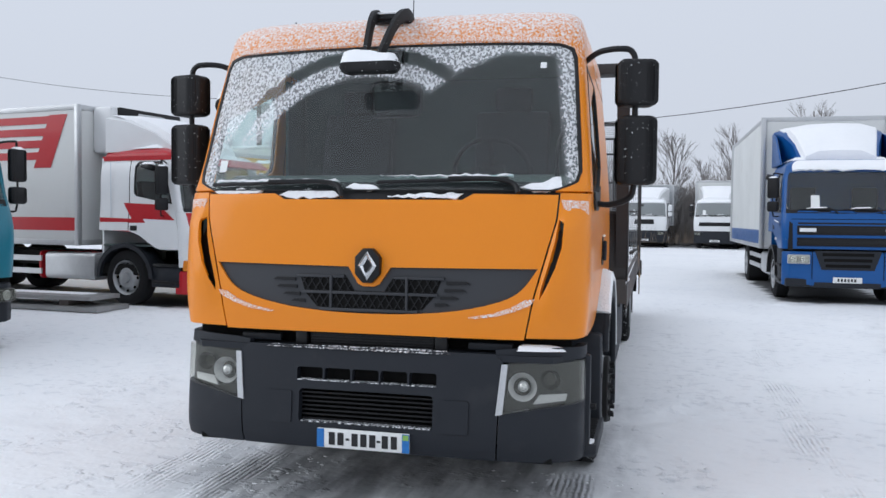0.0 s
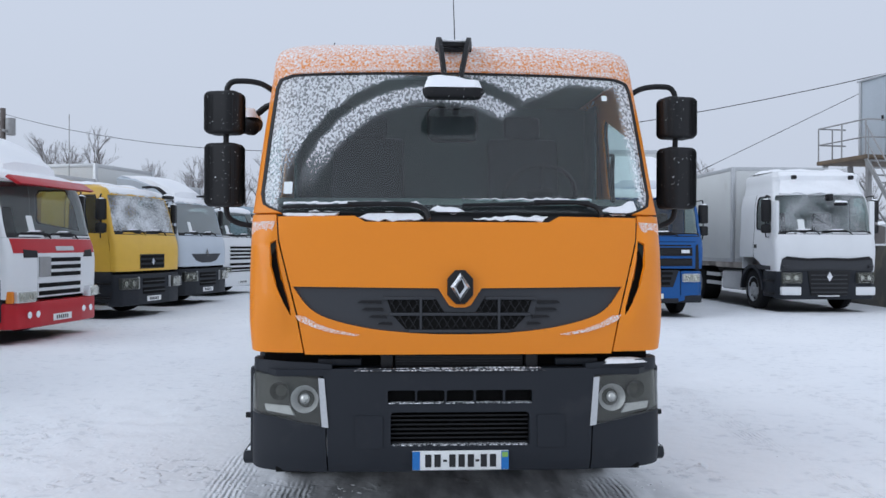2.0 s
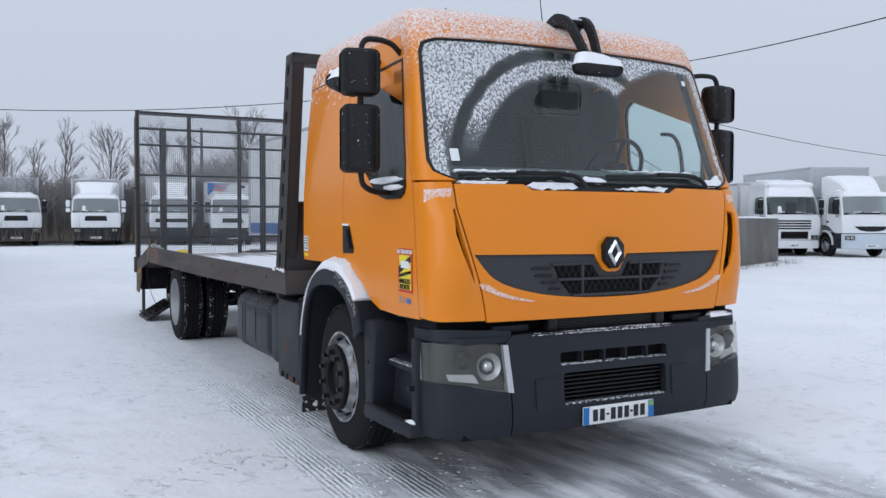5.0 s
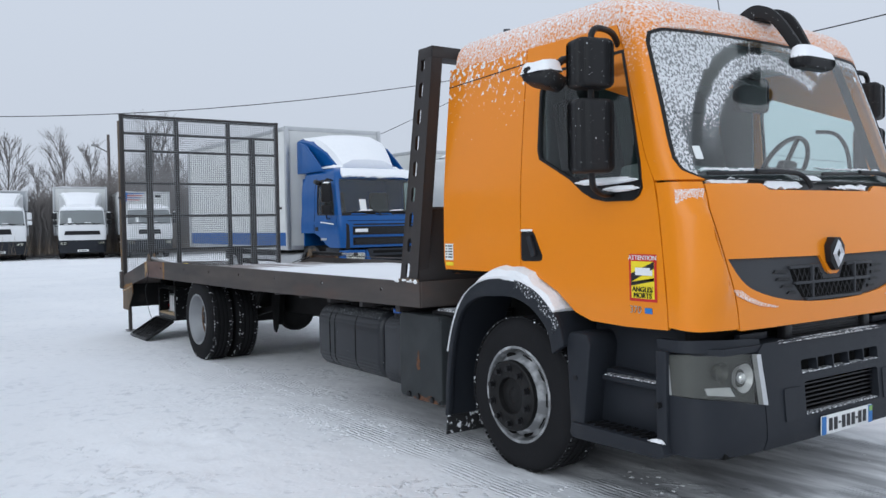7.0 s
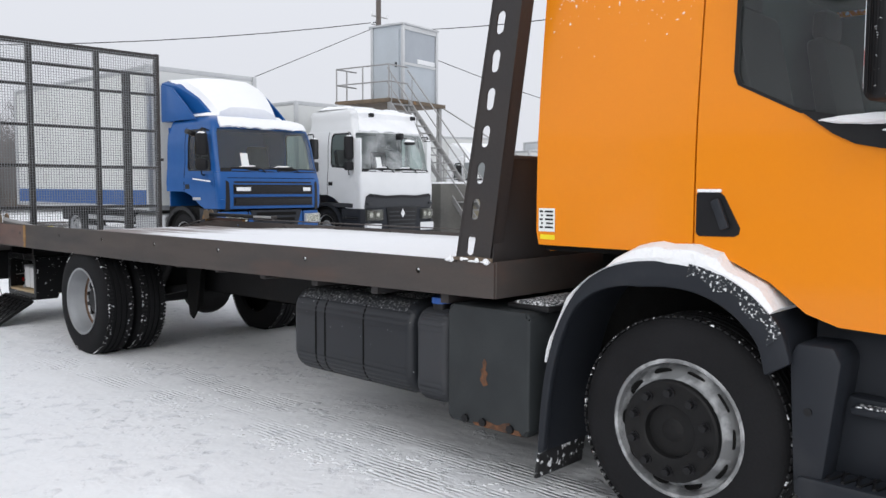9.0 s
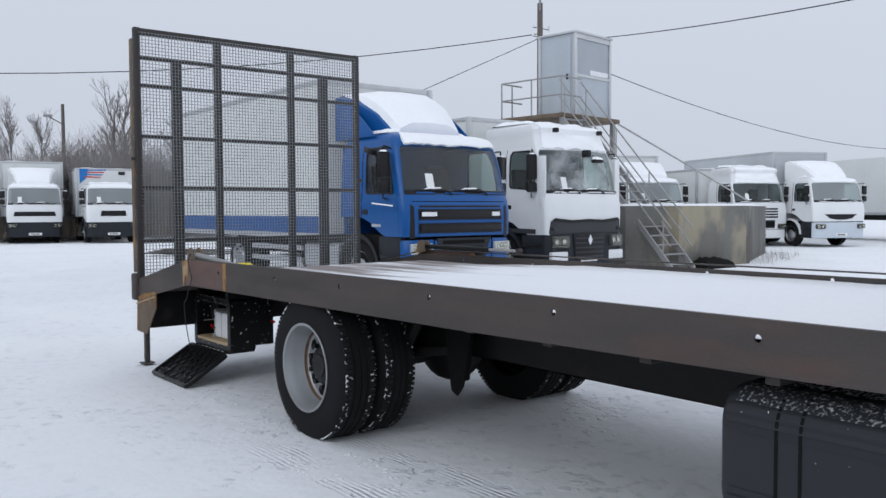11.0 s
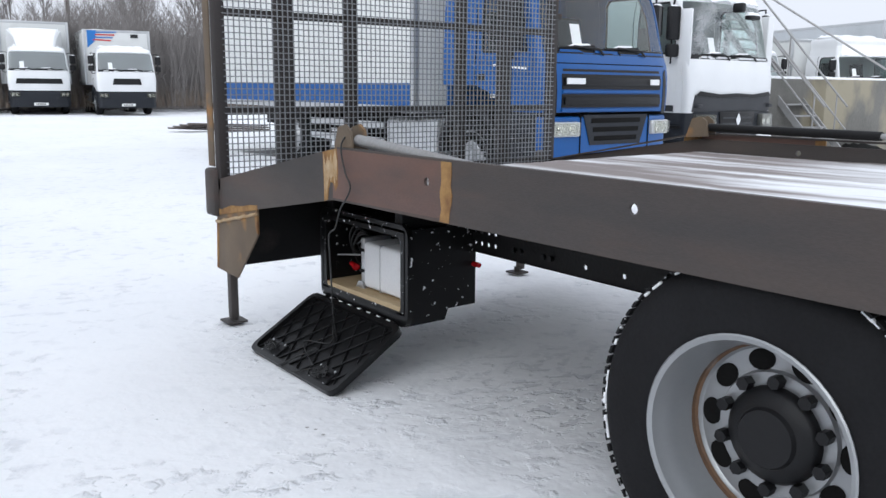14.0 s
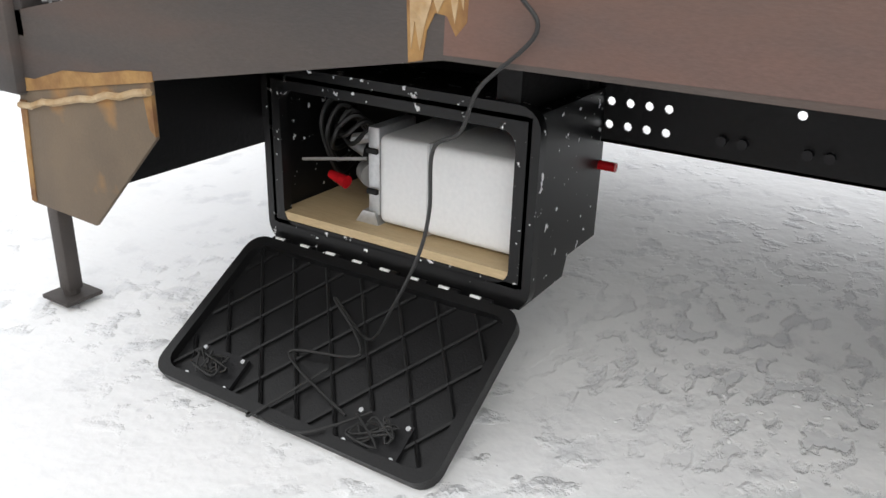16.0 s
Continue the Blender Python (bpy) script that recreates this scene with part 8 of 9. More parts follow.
        for f, w in ((0.02, 0.58), (0.2, 0.63), (0.4, 0.69), (0.6, 0.75), (0.8, 0.80), (0.98, 0.82)):
            y = yd - 0.05 + (y1 - yd + 0.05) * f
            z = zr - 0.02 + (dz - zr) * (1 - (1 - f) ** 1.9)
            k = P.get("drift", 0.13) * math.sin(math.pi * min(1, f * 0.8 + 0.25))
            rs.append([(W * w * c, y, z + k * h + 0.02 * noise.noise(Vector((c * 3, f * 5, zr)))) for c, h in ((-1.0, -1.0), (-0.95, 0.3), (-0.6, 0.9), (0, 1.0), (0.6, 0.9), (0.95, 0.3), (1.0, -1.0))])
        part("deflector_snow", loft(rs), "snow", df)
    sy = 0.62 + rake
    part("roof_snow", snow_heap([(-W + 0.26, sy), (W - 0.26, sy), (W - 0.2, L - 0.1), (-W + 0.2, L - 0.1)], lambda x, y: zr - 0.01, 0.10, 2, 0.15, 0.2), "snow", t)
    seed_ = hash_of(name)
    low_ = [(W * (-0.84 + 0.056 * i), zt + 0.045 + 0.035 * noise.noise(Vector((i * 0.61, seed_, 0))) + 0.02 * noise.noise(Vector((i * 1.7, seed_, 4)))) for i in range(31)]
    part("visor_snow", sheet(F(low_ + [(W * 0.70, zr - 0.02), (-W * 0.70, zr - 0.02)], 0.2), lambda s, z: fr(s, z, P.get("cap_h", 0.04) + 0.035 * noise.noise(Vector((s * 5 + seed_, z * 6, 0))) + 0.012 * noise.noise(Vector((s * 19, z * 23, seed_)))), (), 0.05, 0.04, 0.05), P.get("cap", "snow"), t)
    return t, fr, sprd, patch


def side_decal(t, nm, pts, mat, x, out=0.004):
    return part(nm, sheet(pts, lambda y, z: (x - out, y, z), (), 0, 0, 0.003, flip=True), mat, t)


def at(x, y, rz):
    return pose(x, y, rise(x, y), 0, 0, rz)


# red and white refrigerated lorry
P = dict(paint="white_paint", roof="red_paint", bumper="red_paint", zs=1.67, zt=2.56, zr=2.82, W=1.25, L=2.0, sill=0.26, door_foot=1.02, mirror_back=0.16, axle=1.42, rear=(5.9, 7.2), end=9.4, body=(2.5, 9.6, 1.05, 3.62, "body_white"), deflector=3.45,
         defl_mat="white_paint", defl_y=1.95, bz=(0.25, 0.66), lamp=(0.66, 0.84, 0.76, 1.16), amber=True, lampshell="lamp_shell", stripe=(1.32, 1.56, "red_paint"), zb=0.72, arch="plastic", mirror="black", tank="alu",
         grille=((-0.62, 0.62, 1.02, 1.38, 3, "white_paint"), (-0.62, 0.62, 0.72, 0.97, 2, "white_paint")),
         patches=(("red_band", [(-1.15, 1.43), (1.15, 1.43), (1.16, 1.66), (-1.16, 1.66)], "red_paint", 0.004), ("blank_badge", [(-0.60, 1.05), (-0.30, 1.05), (-0.30, 1.37), (-0.60, 1.37)], "galv_tower", 0.03),
                  ("brand_bar", [(-0.10, 1.47), (0.42, 1.47), (0.42, 1.54), (-0.10, 1.54)], "silver", 0.016), ("vent_corner", [(-0.95, 1.36), (-0.62, 1.36), (-0.62, 1.47), (-0.95, 1.49)], "black", 0.012), ("vent_corner", [(0.72, 1.36), (1.02, 1.36), (1.02, 1.49), (0.78, 1.47)], "black", 0.012)))
t, fr_, sp_, pa_ = make_lorry("refrigerated_lorry", "red and white refrigerated lorry with snowy roof fairing", at(-5.98, 9.68, 80), P)
side_decal(t, "red_flash", [(1.99, 1.57), (1.24, 1.55), (1.42, 1.83), (0.62, 1.80), (0.27, 1.53), (0.98, 1.55), (0.82, 1.30), (1.99, 1.35)], "red_paint", -1.256)
side_decal(t, "red_roof_edge", [(0.40, 2.58), (1.99, 2.58), (1.99, 2.66), (0.42, 2.66)], "red_paint", -1.185)
side_decal(t, "cab_seam", [(1.72, 1.36), (1.735, 1.36), (1.735, 2.56), (1.72, 2.56)], "grey_paint", -1.252)
side_decal(t, "marker_slot", [(0.34, 1.10), (0.38, 1.10), (0.38, 1.34), (0.34, 1.34)], "black", -1.251)
part("kerb_mirror", moved(prism(rounded(-0.14, 0.14, -0.08, 0.08, 0.06, 4), "z", -0.05, 0.05, 0.03), Matrix.Translation((-1.40, 0.72, 2.45)) @ pose(0, 0, 0, 15, -10, 80)), "black", t)
part("kerb_mirror_snow", snow_heap([(-1.40 + a, 0.72 + b) for a, b in rounded(-0.08, 0.08, -0.13, 0.13, 0.06, 4)], lambda x, y: 2.49, 0.06, 3, 0.04, 0.05), "snow", t)
for x in (-0.88, -0.66, 0.66, 0.88):
    part("fog_lamp", tube([(x, -0.052, 0.46), (x, -0.03, 0.46)], 0.055, 16), "reflector", t)
part("sun_visor", prism([(-0.02, 2.52), (0.20, 2.66), (0.26, 2.62), (0.06, 2.50)], "x", -1.06, 1.06, 0.01), "red_paint", t)
for k in range(4):
    side_decal(t, "red_stripe", [(3.05 + 0.10 * k, 3.43 - 0.22 * k), (7.6, 3.43 - 0.22 * k), (7.6, 3.29 - 0.22 * k), (3.12 + 0.10 * k, 3.29 - 0.22 * k)], "red_paint", -1.279)
side_decal(t, "red_block", [(2.75, 3.45), (3.20, 3.45), (3.62, 2.48), (3.18, 2.48)], "red_paint", -1.279, 0.006)
for k in range(4):
    part("tank_strap", prism(rounded(-1.185, -0.6, 0.41, 0.93, 0.08, 4), "y", 2.30 + 0.42 * k, 2.35 + 0.42 * k, 0.004), "red_paint", t)
fridge = part("cooling_unit", box(-0.95, 0.95, 2.02, 2.5, 2.75, 3.62, 0.08), "white_paint", t)
part("cooling_intake", box(-0.8, 0.8, 1.96, 2.04, 3.42, 3.60, 0.02), "black", fridge)
part("brand_bar", box(-0.35, 0.35, 1.95, 1.965, 3.48, 3.53), "silver", fridge)
for x in (-0.62, 0.62):
    part("roof_lamp", box(x - 0.08, x + 0.08, 0.32, 0.42, 2.57, 2.68, 0.02), "white_plastic", t)
bridge = thing("loading_plates", "grey steel loading plates stacked on the snow", "loading plate")
bridge.matrix_world = at(-7.45, 7.85, 86)
part("upper_plate", box(-0.35, 0.35, -0.1, 2.9, 0.20, 0.27, 0.01), "galv_tower", bridge)
part("lower_plate", box(-0.40, 0.40, -0.25, 2.7, 0.02, 0.10, 0.01), "galv_tower", bridge)
part("plate_block", box(-0.3, 0.3, 0.4, 0.6, 0.09, 0.20), "wood_pole", bridge)
part("plate_block", box(-0.3, 0.3, 2.2, 2.4, 0.09, 0.20), "wood_pole", bridge)
part("plate_snow", snow_heap([(-0.10, 0.3), (0.34, 0.1), (0.34, 2.85), (-0.10, 2.7)], lambda x, y: 0.27, 0.02, 2, 0.2, 0.1), "snow", bridge)

# teal lorry at the end of the row
P = dict(paint="teal_paint", zs=1.70, zt=2.50, zr=2.8, bumper="plastic", zb=0.86, bz=(0.34, 0.80), lamp=(0.58, 0.74, 0.76, 1.14), rear=(5.6,), end=8, body=(2.3, 8.0, 1.1, 3.5, "body_white"),
         grille=((-0.9, 0.9, 0.95, 1.2, 2, "black"),))
make_lorry("box_lorry", "teal box lorry with dark bumper at the row's end", at(-6.25, 2.98, 68), P)

# yellow lorry with frosted windscreen
P = dict(paint="yellow_paint", zs=1.78, zt=2.62, zr=2.86, zb=1.0, pane="frosted_glass", bz=(0.27, 0.94), lamp=(0.62, 0.86, 0.62, 1.12), rear=(5.6,), end=8.2, cap="snow_thin", body=(2.35, 8.4, 1.1, 3.15, "yellow_paint"), sheet=False,
         grille=((-0.46, 0.46, 1.05, 1.36, 3, "plastic"), ), patches=(("emblem", [(0, 1.11), (0.06, 1.20), (0, 1.29), (-0.06, 1.20)], "chrome", 0.03),))
t, fr_, sp_, pa_ = make_lorry("yellow_lorry", "yellow lorry with snow-crusted windscreen and dark bumper", at(-5.75, 14.15, 73), P)
for z0, z1 in ((0.50, 0.64), (0.70, 0.84)):
    grl = part("bumper_grille", box(-0.42, 0.42, -0.06, -0.045, z0, z1, 0.01), "void", t)
    part("grille_bar", box(-0.40, 0.40, -0.068, -0.058, (z0 + z1) / 2 - 0.012, (z0 + z1) / 2 + 0.012, 0.004), "grillegrey", grl)
for sg in (-1, 1):
    part("lamp_trim", box(*sorted((sg * 0.57, sg * 0.605)), -0.085, -0.03, 0.62, 0.88, 0.006), "silver", t)
part("front_mirror", box(0.50, 0.84, -0.04, 0.10, 2.60, 2.69, 0.035), "black", t)
part("front_mirror_snow", snow_heap(rounded(0.51, 0.83, -0.03, 0.09, 0.04, 3), lambda x, y: 2.685, 0.05, 3, 0.04, 0.05), "snow", t)
for x in (0.30, 0.42):
    part("mirror_bracket", tube(bent([(x, 0.45, 2.86), (x + 0.08, 0.18, 2.86), (x + 0.28, 0.04, 2.68)], 4), 0.024), "black", t)

# pale grey lorry and its neighbours further down the row
P = dict(paint="grey_paint", zs=1.78, zt=2.60, zr=2.84, zb=1.0, pane="half_frosted", bz=(0.27, 0.94), lamp=(0.62, 0.86, 0.62, 1.12), rear=(5.6,), end=8.2, body=(2.4, 8.6, 1.1, 3.62, "body_white"), deflector=3.35,
         patches=(("smile_grille", [(-0.75, 1.32), (0.75, 1.32), (0.5, 1.14), (0.2, 1.09), (-0.2, 1.09), (-0.5, 1.14)], "grillegrey", 0.010), ("emblem", [(0, 1.26), (0.06, 1.36), (0, 1.46), (-0.06, 1.36)], "chrome", 0.03)))
t, *_ = make_lorry("grey_lorry", "pale blue-grey lorry with frosted windscreen", at(-5.36, 17.65, 74), P)
for z0, z1 in ((0.50, 0.64), (0.70, 0.84)):
    grl = part("bumper_grille", box(-0.42, 0.42, -0.06, -0.045, z0, z1, 0.01), "void", t)
    part("grille_bar", box(-0.40, 0.40, -0.068, -0.058, (z0 + z1) / 2 - 0.012, (z0 + z1) / 2 + 0.012, 0.004), "grillegrey", grl)
for sg in (-1, 1):
    part("lamp_trim", box(*sorted((sg * 0.57, sg * 0.605)), -0.085, -0.03, 0.62, 0.88, 0.006), "silver", t)
part("front_mirror", box(0.50, 0.84, -0.04, 0.10, 2.58, 2.67, 0.035), "black", t)
part("front_mirror_snow", snow_heap(rounded(0.51, 0.83, -0.03, 0.09, 0.04, 3), lambda x, y: 2.665, 0.05, 3, 0.04, 0.05), "snow", t)
for x in (0.30, 0.42):
    part("mirror_bracket", tube(bent([(x, 0.45, 2.84), (x + 0.08, 0.18, 2.84), (x + 0.28, 0.04, 2.66)], 4), 0.024), "black", t)
P = dict(paint="white_paint", zs=1.75, zt=2.5, zr=2.75, zb=0.74, bumper="white_paint", bz=(0.27, 0.70), lamp=(0.70, 0.86, 0.72, 1.14), rear=(5.6,), end=8.2, body=(2.4, 8.6, 1.1, 3.4, "curtain"),
         grille=((-0.7, 0.7, 1.05, 1.50, 4, "white_paint"), (-0.7, 0.7, 0.74, 1.0, 2, "white_paint")))
make_lorry("white_lorry", "white lorry with a black slatted grille", at(-5.12, 21.4, 68), P)

# coach at the end of the left row
coach = thing("coach", "blue-grey coach with a tall windscreen", "coach", at(-5.2, 27.0, 68), "parked lorries")
part("coach_body", prism([(-0.0, 0.30), (-0.02, 1.15), (0.06, 1.35), (0.30, 2.70), (0.6, 2.90), (11.5, 2.95), (11.5, 0.30)], "x", -1.25, 1.25, 0.06), "bus_paint", coach)
part("coach_windscreen", prism([(0.075, 1.36), (0.285, 2.60), (0.255, 2.61), (0.045, 1.36)], "x", -1.12, 1.12), "win_dark", coach)
for k in range(6):
    for sg in (-1, 1):
        part("side_window", box(*sorted((sg * 1.255, sg * 1.20)), 1.3 + 1.6 * k, 2.75 + 1.6 * k, 1.5, 2.45, 0.01), "win_dark", coach)
part("coach_bumper", prism([(-0.06, 0.32), (-0.06, 0.72), (0.2, 0.76), (0.2, 0.32)], "x", -1.26, 1.26, 0.02), "bus_paint", coach)
for sg in (-1, 1):
    part("headlamp", box(*sorted((sg * 0.75, sg * 1.1)), -0.075, 0.02, 0.78, 0.94, 0.02), "reflector", coach)
    part("mirror_arm", tube([(sg * 1.2, 0.3, 2.65), (sg * 1.35, -0.15, 2.5), (sg * 1.38, -0.15, 2.2)], 0.025), "black", coach)
    part("mirror_housing", box(sg * 1.38 - 0.1, sg * 1.38 + 0.1, -0.22, -0.08, 1.85, 2.25, 0.03), "black", coach)
    for y in (2.6, 8.6):
        simple_wheel(coach, sg * 1.24, y, 0.5, sg)
part("roof_snow", snow_heap([(-1.15, 0.75), (1.15, 0.75), (1.15, 11.4), (-1.15, 11.4)], lambda x, y: 2.93, 0.06, 2, 0.5, 0.15), "snow", coach)

# blue lorry beyond the flatbed
P = dict(paint="blue_paint", zs=1.78, zt=2.60, zr=2.88, zb=1.08, W=1.19, ga=0.94, gb=0.895, L=2.0, rake=0.24, sill=0.0, mirror_back=0.18, mirror_out=0.13, defl_0=0.9, drift=0.26, cap_h=0.075, lampshell="silver", bumper="blue_paint", bz=(0.36, 1.03), lamp=(0.79, 0.97, 0.68, 1.09), rear=(6.4,), end=9.2, body=(2.55, 9.6, 1.0, 3.96, "body_white"), deflector=3.68, defl_y=2.3,
         stripe=(1.02, 1.42, "blue_paint"), mirror="black", arch="black", slot="black",
         grille=((-0.92, 0.92, 1.36, 1.54, 1, "black"), (-0.92, 0.92, 1.14, 1.30, 1, "black")),
         patches=(("upper_slot", [(-0.90, 1.57), (0.90, 1.57), (0.90, 1.60), (-0.90, 1.60)], "black", 0.004), ("panel_seam", [(-1.02, 1.66), (1.02, 1.66), (1.02, 1.672), (-1.02, 1.672)], "void", 0.002), ("brand_bar", [(-0.88, 1.42), (-0.58, 1.42), (-0.58, 1.49), (-0.88, 1.49)], "white_plastic", 0.05), ("model_bar", [(0.66, 1.42), (0.84, 1.42), (0.84, 1.49), (0.66, 1.49)], "white_plastic", 0.05), ("lip", [(-0.93, 1.315), (0.93, 1.315), (0.93, 1.345), (-0.93, 1.345)], "blue_paint", 0.035), ("lip", [(-0.93, 1.09), (0.93, 1.09), (0.93, 1.125), (-0.93, 1.125)], "blue_paint", 0.035), ("corner_slot", [(-1.08, 1.05), (-0.99, 1.05), (-1.0, 1.58), (-1.06, 1.62)], "black", 0.006), ("corner_slot", [(0.99, 1.05), (1.08, 1.05), (1.06, 1.62), (1.0, 1.58)], "black", 0.006), ("wing_lip", [(-1.17, 1.20), (-1.09, 1.20), (-1.09, 1.26), (-1.17, 1.26)], "blue_paint", 0.02)))
t, *_ = make_lorry("blue_lorry", "blue box lorry with snow heaped on its fairing", at(5.18, 13.28, 0), P)
part("bumper_grille", prism([(-0.60, 1.05), (0.60, 1.05), (0.47, 0.68), (-0.47, 0.68)], "y", -0.062, -0.04), "plastic", t)
for k in range(3):
    part("bumper_slot", box(-0.46 + 0.03 * (2 - k), 0.46 - 0.03 * (2 - k), -0.068, -0.060, 0.73 + 0.11 * k, 0.79 + 0.11 * k, 0.004), "void", t)
side_decal(t, "door_ledge", [(0.30, 1.52), (1.30, 1.60), (1.30, 1.66), (0.30, 1.58)], "blue_paint", -1.192, 0.02)
side_decal(t, "ledge_snow", [(0.32, 1.585), (0.95, 1.635), (0.95, 1.66), (0.32, 1.61)], "snow_thin", -1.192, 0.03)
side_decal(t, "badge_bar", [(0.72, 1.24), (1.0, 1.24), (1.0, 1.29), (0.72, 1.29)], "silver", -1.192)
for sg in (-1, 1):
    part("lower_air_dam", box(*sorted((sg * 0.62, sg * 1.12)), -0.035, 0.12, 0.34, 0.50, 0.02), "plastic", t)
    part("bumper_end_seam", box(*sorted((sg * 0.635, sg * 0.645)), -0.058, -0.02, 0.50, 1.05), "void", t)
part("lower_air_dam", box(-0.60, 0.60, -0.056, 0.10, 0.33, 0.44, 0.015), "plastic", t)
part("kerb_mirror", moved(prism(rounded(-0.14, 0.14, -0.08, 0.08, 0.06, 4), "z", -0.05, 0.05, 0.03), Matrix.Translation((-1.34, 0.80, 2.52)) @ pose(0, 0, 0, 15, -10, 80)), "black", t)
part("fairing_side", prism([(1.0, 2.80), (2.3, 2.80), (2.3, 3.55), (1.85, 3.45), (1.4, 3.12)], "x", -1.12, -1.08, 0.01), "blue_paint", t)
part("fairing_side", prism([(1.0, 2.80), (2.3, 2.80), (2.3, 3.55), (1.85, 3.45), (1.4, 3.12)], "x", 1.08, 1.12, 0.01), "blue_paint", t)

# white tractor with its long trailer
P = dict(paint="white_paint", zs=1.86, zt=2.80, zr=3.42, ga=0.965, gb=0.92, zb=0.98, W=1.22, L=2.15, rake=0.26, sill=0.10, mirror_back=0.10, mirror_out=0.12, pane="crusted_pane", bumper="plastic", bz=(0.32, 1.0), lamp=(0.70, 0.96, 0.66, 1.12), rear=(5.2,), end=13.0, body=(2.5, 13.5, 1.15, 3.68, "body_white"), tank="alu",
         grille=(), patches=(("lower_grille", [(-1.14, 1.0), (1.14, 1.0), (1.1, 1.28), (0.5, 1.24), (0, 1.26), (-0.5, 1.24), (-1.1, 1.28)], "grillegrey", 0.012), ("brow", [(-1.1, 1.27), (-0.5, 1.23), (0, 1.25), (0.5, 1.23), (1.1, 1.27), (1.0, 1.34), (0.5, 1.29), (0, 1.31), (-0.5, 1.29), (-1.0, 1.34)], "black", 0.03)))
t, *_ = make_lorry("white_tractor", "white tractor lorry with frosted windscreen and long trailer", at(9.84, 14.60, 0), P)
gr = part("bumper_grille", prism([(-0.52, 1.0), (0.52, 1.0), (0.44, 0.42), (-0.44, 0.42)], "y", -0.075, -0.045, 0.01), "black", t)
for k in range(5):
    part("grille_bar", box(-0.44, 0.44, -0.088, -0.07, 0.48 + 0.10 * k, 0.51 + 0.10 * k, 0.004), "grillegrey", gr)
part("emblem", prism([(0, 0.74), (0.07, 0.86), (0, 0.98), (-0.07, 0.86)], "y", -0.098, -0.085, 0.004), "chrome", t)
for sg in (-1, 1):
    part("fog_lamp_panel", box(*sorted((sg * 0.66, sg * 1.14)), -0.055, 0.05, 0.42, 0.62, 0.02), "white_paint", t)
    part("roof_lamp", box(sg * 0.7 - 0.05, sg * 0.7 + 0.05, 0.22, 0.34, 3.18, 3.28, 0.02), "black", t)
part("front_mirror", box(0.14, 0.44, -0.10, 0.04, 2.54, 2.62, 0.035), "black", t)
part("front_mirror_snow", snow_heap(rounded(0.14, 0.44, -0.10, 0.04, 0.05, 3), lambda x, y: 2.615, 0.06, 3, 0.04, 0.05), "snow", t)
for sg in (-1, 1):
    for a, b, z in ((0.98, 1.10, 1.10), (1.02, 1.12, 0.66)):
        part("bumper_wing", box(*sorted((sg * a, sg * b)), -0.05, 0.10, z - 0.03, z + 0.03, 0.015), "grillegrey", t)
    part("corner_deflector", prism([(sg * 1.10, 0.16), (sg * 1.20, 0.10), (sg * 1.235, 0.34), (sg * 1.19, 0.42)], "z", 1.32, 2.66, 0.02), "white_paint", t)
side_decal(t, "door_foot_panel", [(0.36, 1.0), (1.30, 1.02), (1.30, 1.12), (0.36, 1.10)], "grillegrey", -1.222, 0.006)
side_decal(t, "side_seam", [(0.40, 1.62), (1.32, 1.70), (1.32, 1.712), (0.40, 1.632)], "grey_paint", -1.222)
part("mirror_bracket", box(0.02, 0.14, 0.0, 0.2, 2.66, 2.82, 0.03), "black", t)
side_decal(t, "warning_sticker", [(0.52, 1.34), (0.68, 1.34), (0.68, 1.58), (0.52, 1.58)], "yellow", -1.222)
side_decal(t, "sticker_mark", [(0.54, 1.42), (0.66, 1.42), (0.60, 1.54)], "ink", -1.224)

# far row, facing the camera
far = [("white", 1.10, 43.0, -8, dict(body=(2.2, 8, 1.2, 3.55, "curtain"), deflector=3.4, bumper="plastic", patches=(("grille_field", [(-0.55, 1.30), (0.55, 1.30), (0.5, 1.56), (-0.5, 1.56)], "black", 0.012),))),
       ("white", 4.79, 42.4, -10, dict(body=(2.2, 8, 1.2, 3.75, "body_white"), deflector=3.45, bumper="plastic", W=1.12, patches=(("grille_field", [(-0.85, 1.22), (0.85, 1.22), (0.8, 1.42), (-0.8, 1.42)], "black", 0.012),))),
       ("white", 7.66, 40.7, -9, dict(body=(2.2, 8, 1.2, 3.45, "body_white"), bumper="plastic", zr=2.7, W=1.12, patches=(("grille_field", [(-0.55, 1.22), (0.55, 1.22), (0.5, 1.46), (-0.5, 1.46)], "black", 0.012),))),
       ("white", -2.6, 43.6, 5, dict(body=(2.2, 8, 1.2, 3.6, "curtain"), bumper="plastic", patches=(("grille_field", [(-0.55, 1.30), (0.55, 1.30), (0.5, 1.56), (-0.5, 1.56)], "black", 0.012),)))]
